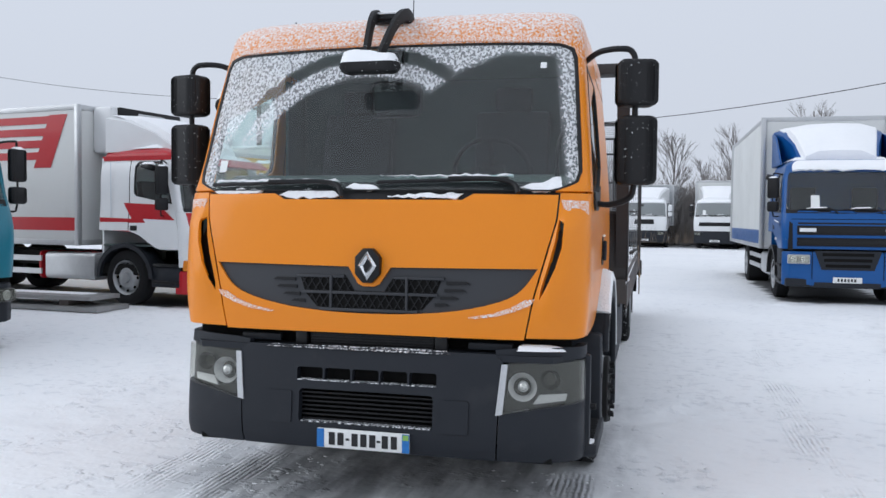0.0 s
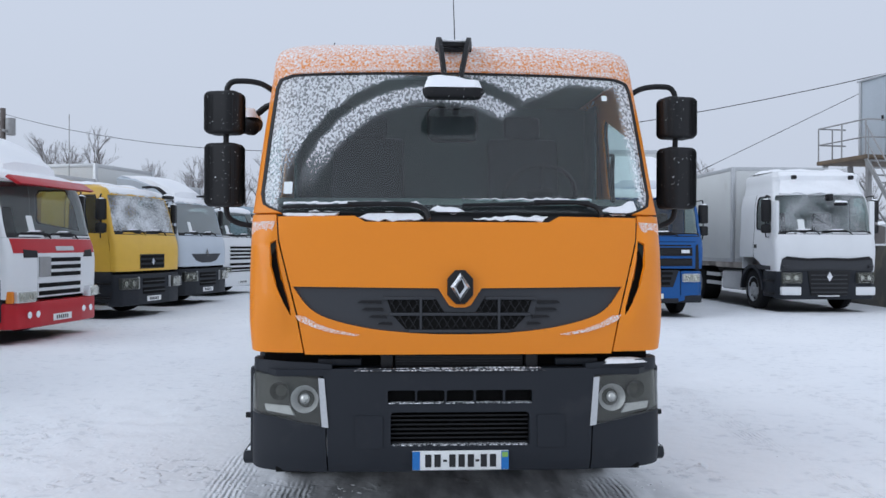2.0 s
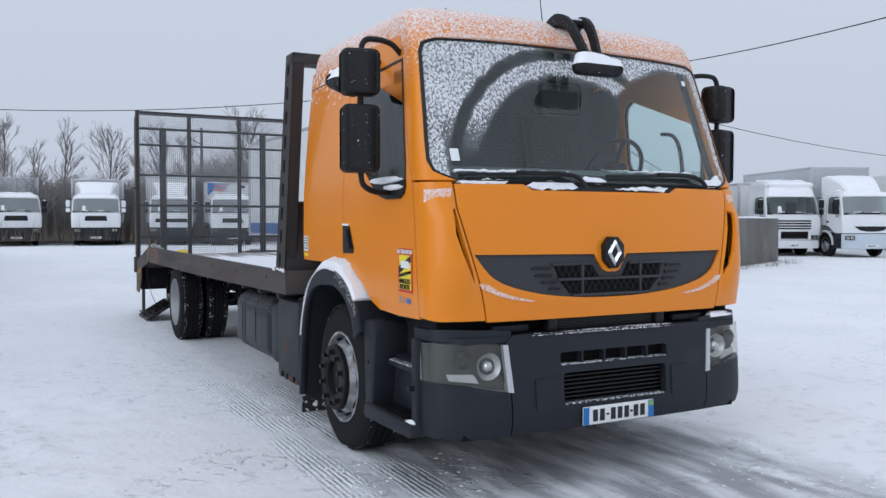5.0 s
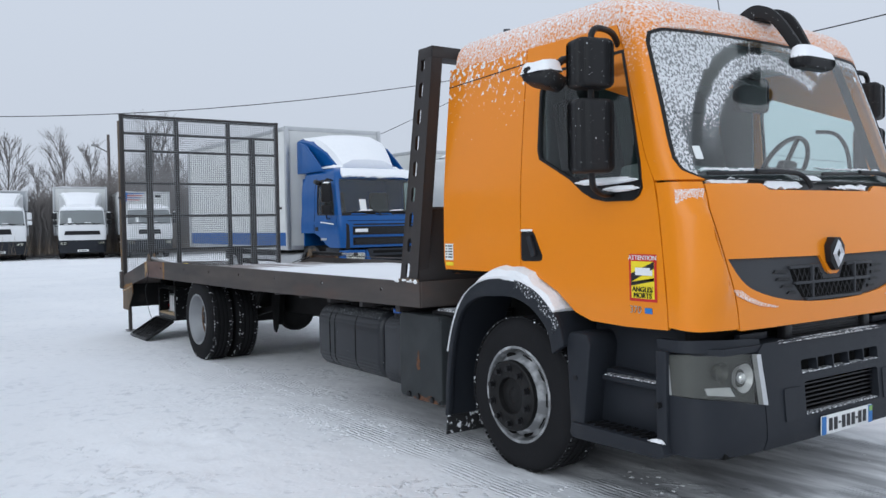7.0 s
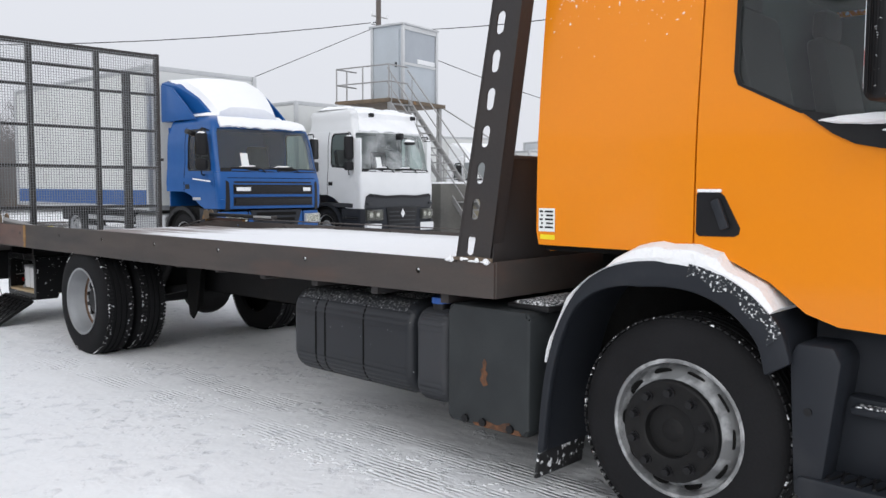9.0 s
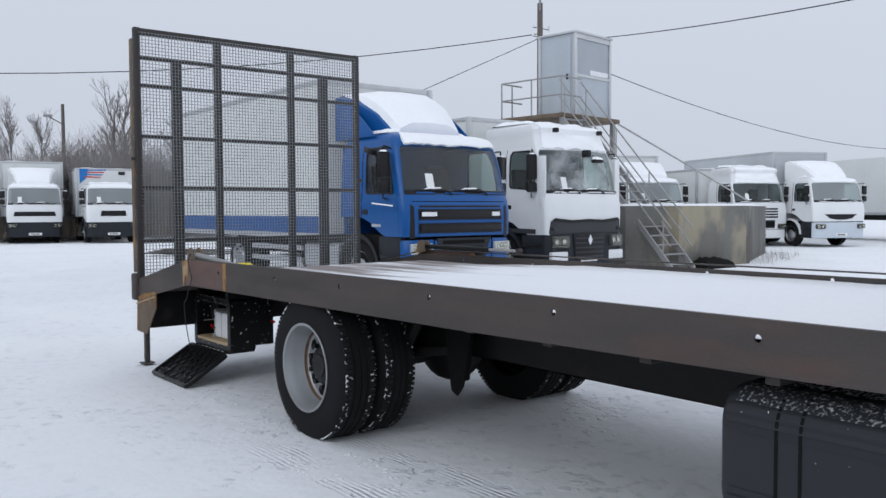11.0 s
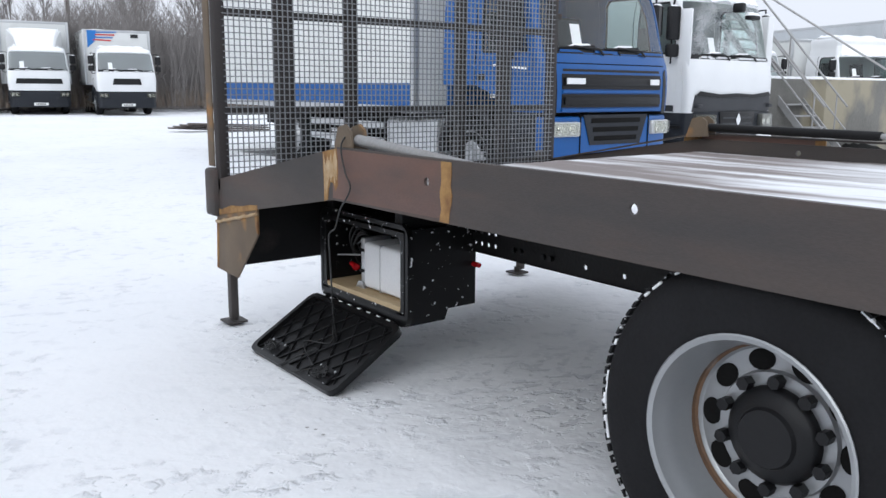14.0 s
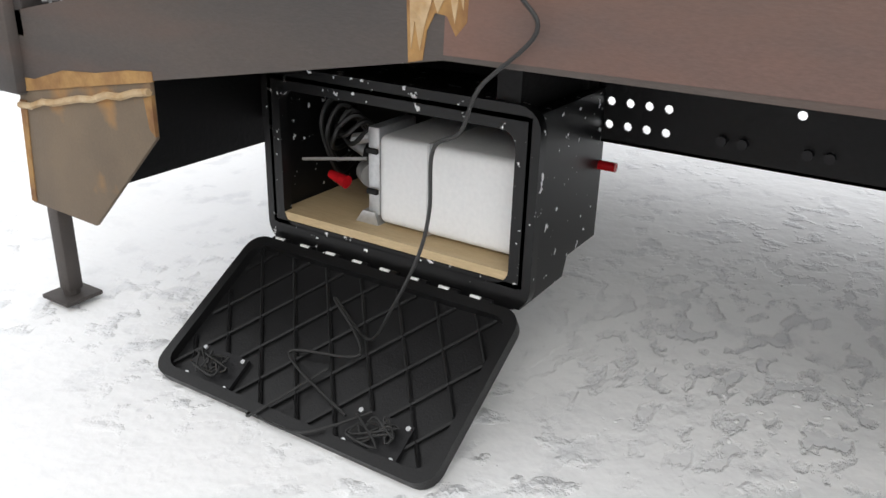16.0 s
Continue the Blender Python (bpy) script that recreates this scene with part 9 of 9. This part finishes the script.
for i, (c, x, y, rz, extra) in enumerate(far):
    P = dict(paint="white_paint", zs=1.72, zt=2.45, zr=2.7, zb=0.95, lamp=(0.72, 0.88, 0.72, 1.06), rear=(5.4,), mirror="black" if i else "white_plastic", pane="half_frosted", bz=(0.30, 0.92), **{k: v for k, v in extra.items() if k not in ("zr",)})
    t, *_ = make_lorry("far_lorry", ("white lorry with grey curtain body", "white box lorry with a black grille", "white box lorry with a painted front panel", "white curtain lorry beside the scrub")[i], at(x, y, rz), P, "far row of lorries")
    if i == 2:
        part("painted_field", prism([(-1.15, 2.72), (-1.15, 3.42), (-0.78, 3.42), (-0.86, 2.98)], "y", 2.180, 2.192), "plate_blue", t)
        for k in range(4):
            part("painted_stripe", prism([(-0.95 + 0.05 * k, 3.02 + 0.10 * k), (-0.25 + 0.08 * k, 3.00 + 0.115 * k), (-0.22 + 0.08 * k, 3.045 + 0.115 * k), (-0.92 + 0.05 * k, 3.07 + 0.10 * k)], "y", 2.176, 2.19), "red" if k % 2 == 0 else "plate_blue", t)
        part("painted_mark", box(0.55, 0.85, 2.18, 2.192, 3.15, 3.30, 0.004), "ink", t)

# lorries beyond the concrete ramp
P = dict(paint="white_paint", zs=1.75, zt=2.5, zr=3.2, zb=0.7, bumper="white_paint", bz=(0.34, 0.68), rear=(5.4,), end=13, body=(2.6, 12, 1.15, 3.2, "body_white"), grille=((-0.75, 0.75, 1.12, 1.55, 4, "white_paint"), (-0.6, 0.6, 0.74, 1.05, 1, "black")))
make_lorry("tall_cab_lorry", "white tall-cab lorry beyond the concrete ramp", at(26.3, 20.2, -23), P, "lorries beyond the ramp")
P = dict(paint="white_paint", zs=1.75, zt=2.5, zr=2.75, zb=1.0, bumper="grey_paint", pane="half_frosted", rear=(5.4,), end=8.6, body=(2.4, 9, 1.15, 3.85, "curtain"), deflector=3.45, sheet=False, arch="white_paint",
         patches=(("smile_grille", [(-0.75, 1.28), (0.75, 1.28), (0.5, 1.12), (0.2, 1.07), (-0.2, 1.07), (-0.5, 1.12)], "black", 0.010),))
make_lorry("curtain_lorry", "white lorry with grey curtain body and snowy fairing", at(28.2, 18.0, -23), P, "lorries beyond the ramp")
P = dict(paint="white_paint", zs=1.75, zt=2.5, zr=2.75, zb=1.0, bumper="plastic", pane="half_frosted", rear=(5.4,), end=8.6, body=(2.4, 9.5, 1.15, 3.7, "body_white"), deflector=3.4, grille=((-0.7, 0.7, 1.1, 1.35, 2, "black"),))
make_lorry("snowy_lorry", "white lorry with snow on its fairing behind the ramp", at(22.4, 22.2, -23), P, "lorries beyond the ramp")
trailer = thing("cream_trailer", "cream curtain-sided trailer standing on its legs", "trailer", at(34.5, 15.5, -23))
part("trailer_body", box(-1.27, 1.27, 0, 13, 1.2, 3.8, 0.02), "body_white", trailer)
part("trailer_rail", box(-1.28, 1.28, -0.01, 13.01, 1.2, 1.32, 0.01), "alu", trailer)
for y in (8.5, 9.8, 11.1):
    for sg in (-1, 1):
        simple_wheel(trailer, sg * 1.24, y, 0.5, sg)
for x in (-0.9, 0.9):
    part("landing_leg", box(x - 0.06, x + 0.06, 2.4, 2.55, 0.02, 1.2), "chassis", trailer)
part("trailer_frame", box(-0.5, 0.5, 0.5, 12.5, 0.95, 1.2), "chassis", trailer)


# ---- watch tower, concrete ramp, poles, wires ----
tower = thing("watch_tower", "grey steel watch cabin on stilts with stairs", "tower")
TM = Matrix.Translation((13.75, 18.55, 0)) @ pose(0, 0, 0, 0, 0, 7)


def tp(name, bm, mat, lab="", parent=None):
    return part(name, moved(bm, TM), mat, parent or tower, lab)


PZ = 4.18
tp("platform", box(-0.95, 1.9, -0.25, 2.0, PZ - 0.12, PZ, 0.01), "steel_rust", "rusty platform")
for x in (-0.75, 0.1, 1.75):
    for y in (-0.1, 1.85):
        tp("tower_leg", box(x - 0.06, x + 0.06, y - 0.06, y + 0.06, 0.0, PZ - 0.14), "galv_tower")
for y in (-0.1, 1.85):
    tp("leg_brace", tube([(-0.75, y, 2.2), (0.1, y, PZ - 0.2)], 0.025), "galv_tower")
    tp("leg_brace", tube([(0.1, y, PZ - 0.2), (1.75, y, 1.8)], 0.03), "galv_tower")
M["cabin_panel"] = material("cabin_sheet", (0.44, 0.48, 0.52), 0.45, metal=0.2, second=(0.36, 0.39, 0.42), scale=2, stretch=(1, 1, 0.5))
M["cabin_glass"] = material("cabin_window", (0.36, 0.39, 0.43), 0.12, metal=0.0, second=(0.28, 0.31, 0.34), scale=2)
CZ = 6.52
tp("cabin_wall", box(0.02, 1.72, 0.02, 0.06, PZ, PZ + 1.15), "cabin_panel")
tp("cabin_wall", box(0.02, 0.06, 0.02, 1.27, PZ, CZ), "cabin_panel")
tp("cabin_wall", box(1.70, 1.74, 0.02, 1.27, PZ, CZ), "cabin_panel")
tp("cabin_wall", box(0.02, 1.74, 1.25, 1.29, PZ, CZ), "cabin_panel")
for x in (0.0, 1.72):
    for y in (0.0, 1.25):
        tp("cabin_post", box(x - 0.03, x + 0.06, y - 0.03, y + 0.06, PZ, CZ + 0.02, 0.006), "alu")
tp("window_sill", box(0.06, 1.72, -0.01, 0.06, PZ + 1.12, PZ + 1.2), "alu")
tp("window_head", box(0.06, 1.72, -0.01, 0.06, CZ - 0.14, CZ), "alu")
w = tp("cabin_window", box(0.10, 1.68, 0.025, 0.04, PZ + 1.2, CZ - 0.14), "cabin_glass", "dusty cabin window")
tp("lower_pane", box(0.75, 1.66, 0.012, 0.024, PZ + 1.22, PZ + 1.36), "white_plastic", parent=w)
dr = tp("cabin_door", box(-0.012, 0.02, 0.16, 1.08, PZ + 0.05, CZ - 0.15), "cabin_panel", "grey-blue sheet door")
tp("door_handle", box(-0.05, -0.012, 0.24, 0.29, PZ + 1.05, PZ + 1.2), "black", parent=dr)
tp("cabin_roof", box(-0.06, 1.80, -0.06, 1.36, CZ, CZ + 0.06, 0.01), "alu")
tp("roof_snow", snow_heap([(-0.05, -0.05), (1.78, -0.05), (1.78, 1.34), (-0.05, 1.34)], lambda x, y: CZ + 0.06, 0.03, 5, 0.3, 0.1), "snow")
for z in (0.5, 1.0):
    tp("platform_rail", tube([(0.0, -0.2, PZ + z), (-0.92, -0.2, PZ + z), (-0.92, 1.95, PZ + z), (0.0, 1.95, PZ + z)], 0.022), "galv_tower")
for p in ((-0.92, -0.2), (-0.92, 0.85), (-0.92, 1.95), (-0.45, 1.95)):
    tp("rail_post", tube([(p[0], p[1], PZ), (p[0], p[1], PZ + 1.0)], 0.022), "galv_tower")
stair = thing("steel_stair", "steep galvanised steel stair up to the cabin", "stair")
S0, S1 = Vector((12.70, 14.43, 0.03)), Vector((12.90, 18.35, PZ - 0.04))
S2, S3 = S0 + Vector((0.86, 0, 0)), S1 + Vector((0.86, 0, 0))
for a, b in ((S0, S1), (S2, S3)):
    part("stringer", loft([[a + Vector((dx, 0, dz)) for dx, dz in ((-0.025, -0.09), (0.025, -0.09), (0.025, 0.09), (-0.025, 0.09))], [b + Vector((dx, 0, dz)) for dx, dz in ((-0.025, -0.09), (0.025, -0.09), (0.025, 0.09), (-0.025, 0.09))]]), "galv_tower", stair)
    for k in range(4):
        q = a + (b - a) * (0.08 + 0.29 * k)
        part("baluster", tube([q, q + Vector((0, 0, 0.95))], 0.016, 6), "galv_tower", stair)
    part("handrail", tube([a + (b - a) * 0.02 + Vector((0, 0, 0.95)), b + Vector((0, 0, 0.95))], 0.022, 8), "galv_tower", stair)
    part("mid_rail", tube([a + (b - a) * 0.02 + Vector((0, 0, 0.5)), b + Vector((0, 0, 0.5))], 0.018, 6), "galv_tower", stair)
for k in range(18):
    q = S0 + (S1 - S0) * ((k + 0.7) / 18.3)
    part("tread", box(q.x + 0.02, q.x + 0.84, q.y - 0.10, q.y + 0.12, q.z - 0.015, q.z + 0.015), "galv_tower", stair)
part("raker", tube([TM @ Vector((1.8, -0.2, PZ - 0.1)), (17.6, 15.4, 1.7)], 0.024, 8), "galv_tower", stair)
ramp = thing("concrete_ramp", "stained concrete loading ramp with snow on top", "loading ramp", kind="structure")
part("ramp_block", prism([(12.3, 15.55), (13.9, 15.45), (13.9, 15.15), (16.7, 14.98), (22.5, 17.8), (22.0, 21.5), (12.3, 18.3)], "z", -0.05, 1.60, 0.02), "concrete", ramp)
part("ramp_snow", snow_heap([(12.32, 15.6), (13.92, 15.5), (13.95, 15.2), (16.65, 15.05), (22.4, 17.85), (21.9, 21.4), (12.35, 18.25)], lambda x, y: 1.60, 0.07, 4, 0.4, 0.12), "snow", ramp)
part("bumper_post", box(16.75, 16.95, 15.0, 15.2, 0, 0.75, 0.02), "wood_pole", ramp)
gravel = thing("gravel_heap", "small dark gravel heap against the ramp", "heap", kind="stuff")
part("gravel_mound", snow_heap([(14.2, 14.5), (15.4, 14.4), (15.6, 15.1), (14.3, 15.2)], lambda x, y: 0.0, 0.35, 2, 0.12, 0.5), "void", gravel)


def pole(name, x, y, h, mat, label, r=0.11, lean=0.0):
    z = rise(x, y)
    t = thing(name, label, "pole", Matrix.Translation((x, y, z)))
    part("shaft", tube([(0, 0, -0.3), (lean, 0, h)], r, 12, r_end=r * 0.7), mat, t)
    return t


lp = pole("lamp_pole", 16.6, 22.8, 8.55, "wood_pole", "tall weathered lamp pole behind the watch cabin", 0.13)
part("lamp_arm", tube([(0, 0, 8.2), (-0.25, -0.25, 8.75)], 0.035), "galv_tower", lp)
part("lamp_head", moved(box(-0.14, 0.14, -0.38, 0.30, -0.07, 0.09, 0.05), Matrix.Translation((-0.38, -0.42, 8.88)) @ pose(0, 0, 0, 28, 0, -40)), "plastic", lp)
for z in (7.4, 7.7):
    part("insulator_arm", tube([(-0.35, 0, z), (0.45, 0, z)], 0.02), "galv_tower", lp)
    for x in (-0.33, 0.43):
        part("insulator", tube([(x, 0, z), (x, 0, z + 0.14)], 0.035, 8), "white_plastic", lp)
wp = pole("wooden_pole", -24.0, 46.8, 9.6, "wood_pole", "weathered pole with a transformer box", 0.22)
part("cross_arm", box(-0.45, 0.45, -0.05, 0.05, 8.6, 8.75), "wood_pole", wp)
part("transformer", tube([(0.45, 0, 8.0), (0.45, 0, 9.0)], 0.28, 12), "galv_tower", wp)
part("pole_lamp", moved(box(-0.1, 0.1, -0.3, 0.2, -0.06, 0.08, 0.04), Matrix.Translation((0.3, -0.3, 8.2))), "galv_tower", wp)
mast = pole("thin_mast", -8.6, 16.9, 4.84, "galv_tower", "thin radio mast between the parked lorries", 0.015)
fp = pole("far_pole", 8.2, 51.0, 7.3, "wood_pole", "far timber pole with a lamp bracket", 0.12)
part("pole_arm", tube([(0, 0, 6.2), (-0.8, -0.1, 6.6)], 0.03), "wood_pole", fp)
part("pole_lamp", box(-1.0, -0.6, -0.2, 0.05, 6.55, 6.68, 0.03), "galv_tower", fp)


def wire(a, b, sag, r=0.014):
    a, b = Vector(a), Vector(b)
    pts = [a + (b - a) * (i / 24) - Vector((0, 0, sag * 4 * (i / 24) * (1 - i / 24))) for i in range(25)]
    return tagged(finish("overhead_wire", tube(pts, r, 5), "cable"), "thin black overhead wire across the yard", "wire", "overhead wires")


wire((16.6, 22.8, 7.55), (-24.0, 46.8, 9.4), 2.5, 0.016)
wire((-24.0, 46.8, 9.4), (-57.1, 47.1, 14.1), 0.8, 0.016)
wire((16.6, 22.8, 7.4), (9.95, 28.0, 3.72), 0.0, 0.012)
wire((16.6, 22.8, 7.25), (11.0, 0, 5.55), 0.5)
wire((15.4, 20.4, 6.3), (75, 26, 8.5), 2.6, 0.014)

# low house beyond the ramp
house = thing("low_house", "low grey rendered house with a snowy roof", "house", pose(36, 42, 0, 0, 0, -35))
part("wall", box(-7, 7, 0, 7, -0.2, 3.0), "render_wall", house)
part("roof", prism([(-7.4, 2.95), (7.4, 3.9), (7.4, 4.1), (-7.4, 3.15)], "y", -0.5, 7.5), "snow", house)
for x in (-4, 0.5, 4.5):
    win_ = part("window", box(x - 0.8, x + 0.8, -0.04, 0.02, 1.1, 2.3), "win_dark", house)
    part("frame", box(x - 0.03, x + 0.03, -0.06, -0.035, 1.1, 2.3), "white_plastic", win_)
    part("sill", box(x - 0.9, x + 0.9, -0.12, 0.0, 1.02, 1.1), "white_plastic", win_)

# snowy planks lying past the far corner of the bed
planks = thing("plank_stack", "dark planks lying in the snow behind the flatbed", "planks", pose(6.3, 28.4, rise(6.3, 28.4), 0, 3, -8))
for k in range(4):
    part("plank", moved(box(-1.4, 1.4, -0.10, 0.10, 0.02 + 0.05 * k, 0.06 + 0.05 * k, 0.006), pose(0.1 * k, 0.06 * k, 0, 0, 0, 9 * k)), "wood_pole", planks)

# ---- bare trees and the scrub belt behind the yard ----
rng = random.Random(5)


def branch(bm, p, d, length, r, depth):
    q = p + d * length
    mid_ = p + d * length * 0.5 + Vector((rng.uniform(-1, 1), rng.uniform(-1, 1), rng.uniform(-0.3, 0.3))) * length * 0.06
    tube([p, mid_, q], r, 4 if depth < 2 else 3, bm, False, r * 0.6)
    if depth == 0:
        return
    for k in range(rng.choice((3, 4)) if depth > 1 else 3):
        a = rng.uniform(0, 2 * math.pi)
        spreadness = rng.uniform(0.28, 0.6)
        nd = (d + Vector((math.cos(a), math.sin(a), rng.uniform(-0.1, 0.4))) * spreadness).normalized()
        start = p + (q - p) * rng.uniform(0.45, 1.0)
        branch(bm, start, nd, length * rng.uniform(0.5, 0.72), r * 0.55, depth - 1)


trees = []
for s in range(6):
    t = thing("bare_tree", "bare winter tree with frosted twigs", "tree", Matrix.Translation((0, 0, 0)), "bare trees")
    h = rng.uniform(4.6, 6.4)
    lean_ = rng.uniform(-0.25, 0.25)
    part("trunk", tube([(0, 0, -0.3), (lean_ * 0.4, 0, h * 0.5), (lean_, 0.1, h)], 0.075, 6, None, False, 0.022), "bark", t)
    bm = bmesh.new()
    for k in range(16):
        a = rng.uniform(0, 2 * math.pi)
        f = 0.30 + 0.70 * (k + rng.random()) / 16
        sp_ = 0.55 - 0.25 * f if s % 2 else 0.34
        d = Vector((math.cos(a) * sp_, math.sin(a) * sp_, rng.uniform(0.75, 1.1))).normalized()
        branch(bm, Vector((lean_ * f, 0.1 * f, h * f)), d, rng.uniform(0.9, 1.7) * (1.25 - 0.5 * f), 0.028, 3)
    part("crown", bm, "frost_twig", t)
    trees.append(t)
spots = []
for k in range(64):
    x = -46 + 1.87 * k + rng.uniform(-1, 1)
    y = 50 + rng.uniform(0, 12) + 0.004 * (x - 5) ** 2 * (1 if x < 5 else 0.2)
    if x > 26:
        y += 18
    spots.append((x, y))
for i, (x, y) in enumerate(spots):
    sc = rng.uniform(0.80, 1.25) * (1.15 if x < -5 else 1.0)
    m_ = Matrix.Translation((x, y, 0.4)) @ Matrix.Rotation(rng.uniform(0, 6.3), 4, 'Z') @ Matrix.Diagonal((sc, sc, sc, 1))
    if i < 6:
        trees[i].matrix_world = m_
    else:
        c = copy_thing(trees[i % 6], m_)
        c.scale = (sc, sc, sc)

vs, fs = [], []


def twig(x, y, z, h, lx, ly, w):
    i = len(vs)
    vs.extend([(x - w, y, z), (x + w, y, z), (x + lx, y + ly, z + h)])
    fs.append((i, i + 1, i + 2))


def tallness(x):
    """The belt is low where the yard opens behind the coach."""
    return 1.0 - 0.5 * max(0.0, 1 - abs(x + 4.0) / 9.0) ** 0.5 if abs(x + 4.0) < 9 else 1.0


def scrub_line(x0, x1, ybase, n, hlo, hhi):
    for _ in range(n):
        x = rng.uniform(x0, x1)
        y = ybase(x) + rng.uniform(0, 5)
        tall = hlo + (hhi - hlo) * (0.5 + 0.5 * noise.noise(Vector((x * 0.16, y * 0.1, 1)))) * rng.uniform(0.4, 1.05) * tallness(x)
        bend_ = rng.uniform(-1.5, 1.5) * tall / 6
        twig(x, y, 0.2, tall, bend_, rng.uniform(-0.3, 0.3), rng.uniform(0.014, 0.034))
        for k in range(7):
            f = rng.uniform(0.15, 0.9)
            twig(x + bend_ * f, y, 0.2 + tall * f, tall * rng.uniform(0.10, 0.30), rng.uniform(-1.1, 1.1), rng.uniform(-0.4, 0.4), 0.015)


def belt(x):
    return 45 + 0.004 * (x - 5) ** 2 * (1 if x < 5 else 0.15) + (16 if x > 24 else 0)


scrub_line(-60, 80, belt, 17000, 2.6, 6.6)
me = bpy.data.meshes.new("scrub")
me.from_pydata(vs, [], fs)
me.materials.append(M["scrub"])
tagged(new("scrub", me), "dense leafless scrub along the yard's edge", "scrub", kind="stuff")
bm = bmesh.new()
lo, hi = [], []
for i in range(140):
    x = -70 + 1.2 * i
    y = belt(x) + 4.5
    h = 4.4 + 1.6 * noise.noise(Vector((x * 0.13, 2, 2))) + 0.7 * noise.noise(Vector((x * 0.9, 4, 4)))
    lo.append(bm.verts.new((x, y, -0.5)))
    hi.append(bm.verts.new((x, y + 2.5, max(1.0, h * tallness(x) * 0.82) + 0.3)))
for i in range(139):
    bm.faces.new((lo[i], lo[i + 1], hi[i + 1], hi[i]))
tagged(finish("scrub_bank", bm, "scrub"), "dark bank of undergrowth behind the scrub", "scrub", kind="stuff")
vs, fs = [], []
for _ in range(1500):
    x = rng.uniform(-10, 16)
    twig(x, 42.5 + rng.uniform(0, 3), 0.4, rng.uniform(0.3, 1.3), rng.uniform(-0.3, 0.3), 0, 0.012)
for _ in range(260):
    x = rng.uniform(17, 22)
    twig(x, 14.2 + rng.uniform(0, 2.0) + (x - 17) * 0.4, 0.0, rng.uniform(0.1, 0.35), rng.uniform(-0.15, 0.15), 0.05, 0.006)
me = bpy.data.meshes.new("dry_grass")
me.from_pydata(vs, [], fs)
me.materials.append(M["bush"])
tagged(new("dry_grass", me), "dry brown weeds poking through the snow", "weeds", kind="stuff")

# crumbs of snow thrown up beside the wheel tracks
rng = random.Random(31)
unit = bmesh.new()
bmesh.ops.create_icosphere(unit, subdivisions=1, radius=1)
ball_v = [v.co.copy() for v in unit.verts]
ball_f = [[v.index for v in f.verts] for f in unit.faces]
unit.free()
vs, fs = [], []


def crumb_at(x, y, r):
    k0 = len(vs)
    z = ground_height(x, y)
    turn = rng.uniform(0, 6.3)
    c_, s_ = math.cos(turn), math.sin(turn)
    for v in ball_v:
        q = v * (0.75 + 0.5 * rng.random())
        ex, ey = q.x * r * 1.3, q.y * r * 0.8
        vs.append((x + ex * c_ - ey * s_, y + ex * s_ + ey * c_, z + q.z * r * 0.34))
    fs.extend([[k0 + i for i in f] for f in ball_f])


for _ in range(900):
    y = rng.uniform(2.2, 6.9)
    if noise.noise(Vector((y * 1.6, 3.0, 0.5))) > rng.uniform(-0.3, 0.35):
        crumb_at(rng.choice((-1.62, -1.55, -1.24)) + rng.gauss(0, 0.035), y, rng.uniform(0.005, 0.015))
for _ in range(90):
    a, d = rng.uniform(0, 6.3), abs(rng.gauss(0, 0.55))
    crumb_at(-0.35 + d * math.cos(a), 8.55 + d * 0.9 * math.sin(a), rng.uniform(0.003, 0.010))
for _ in range(500):
    y = rng.uniform(-4.0, 1.0)
    crumb_at(rng.choice((-1.30, 1.30, 0.75, -0.75)) + rng.gauss(0, 0.12), y, rng.uniform(0.005, 0.016))
for _ in range(300):
    crumb_at(rng.uniform(-4.5, -1.6), rng.uniform(-3, 10.5), rng.uniform(0.003, 0.010))
me = bpy.data.meshes.new("snow_crumbs")
me.from_pydata(vs, [], fs)
me.shade_smooth()
me.materials.append(M["snow"])
tagged(new("snow_crumbs", me), "loose crumbs of snow lying beside the wheel tracks", "snow", kind="stuff")
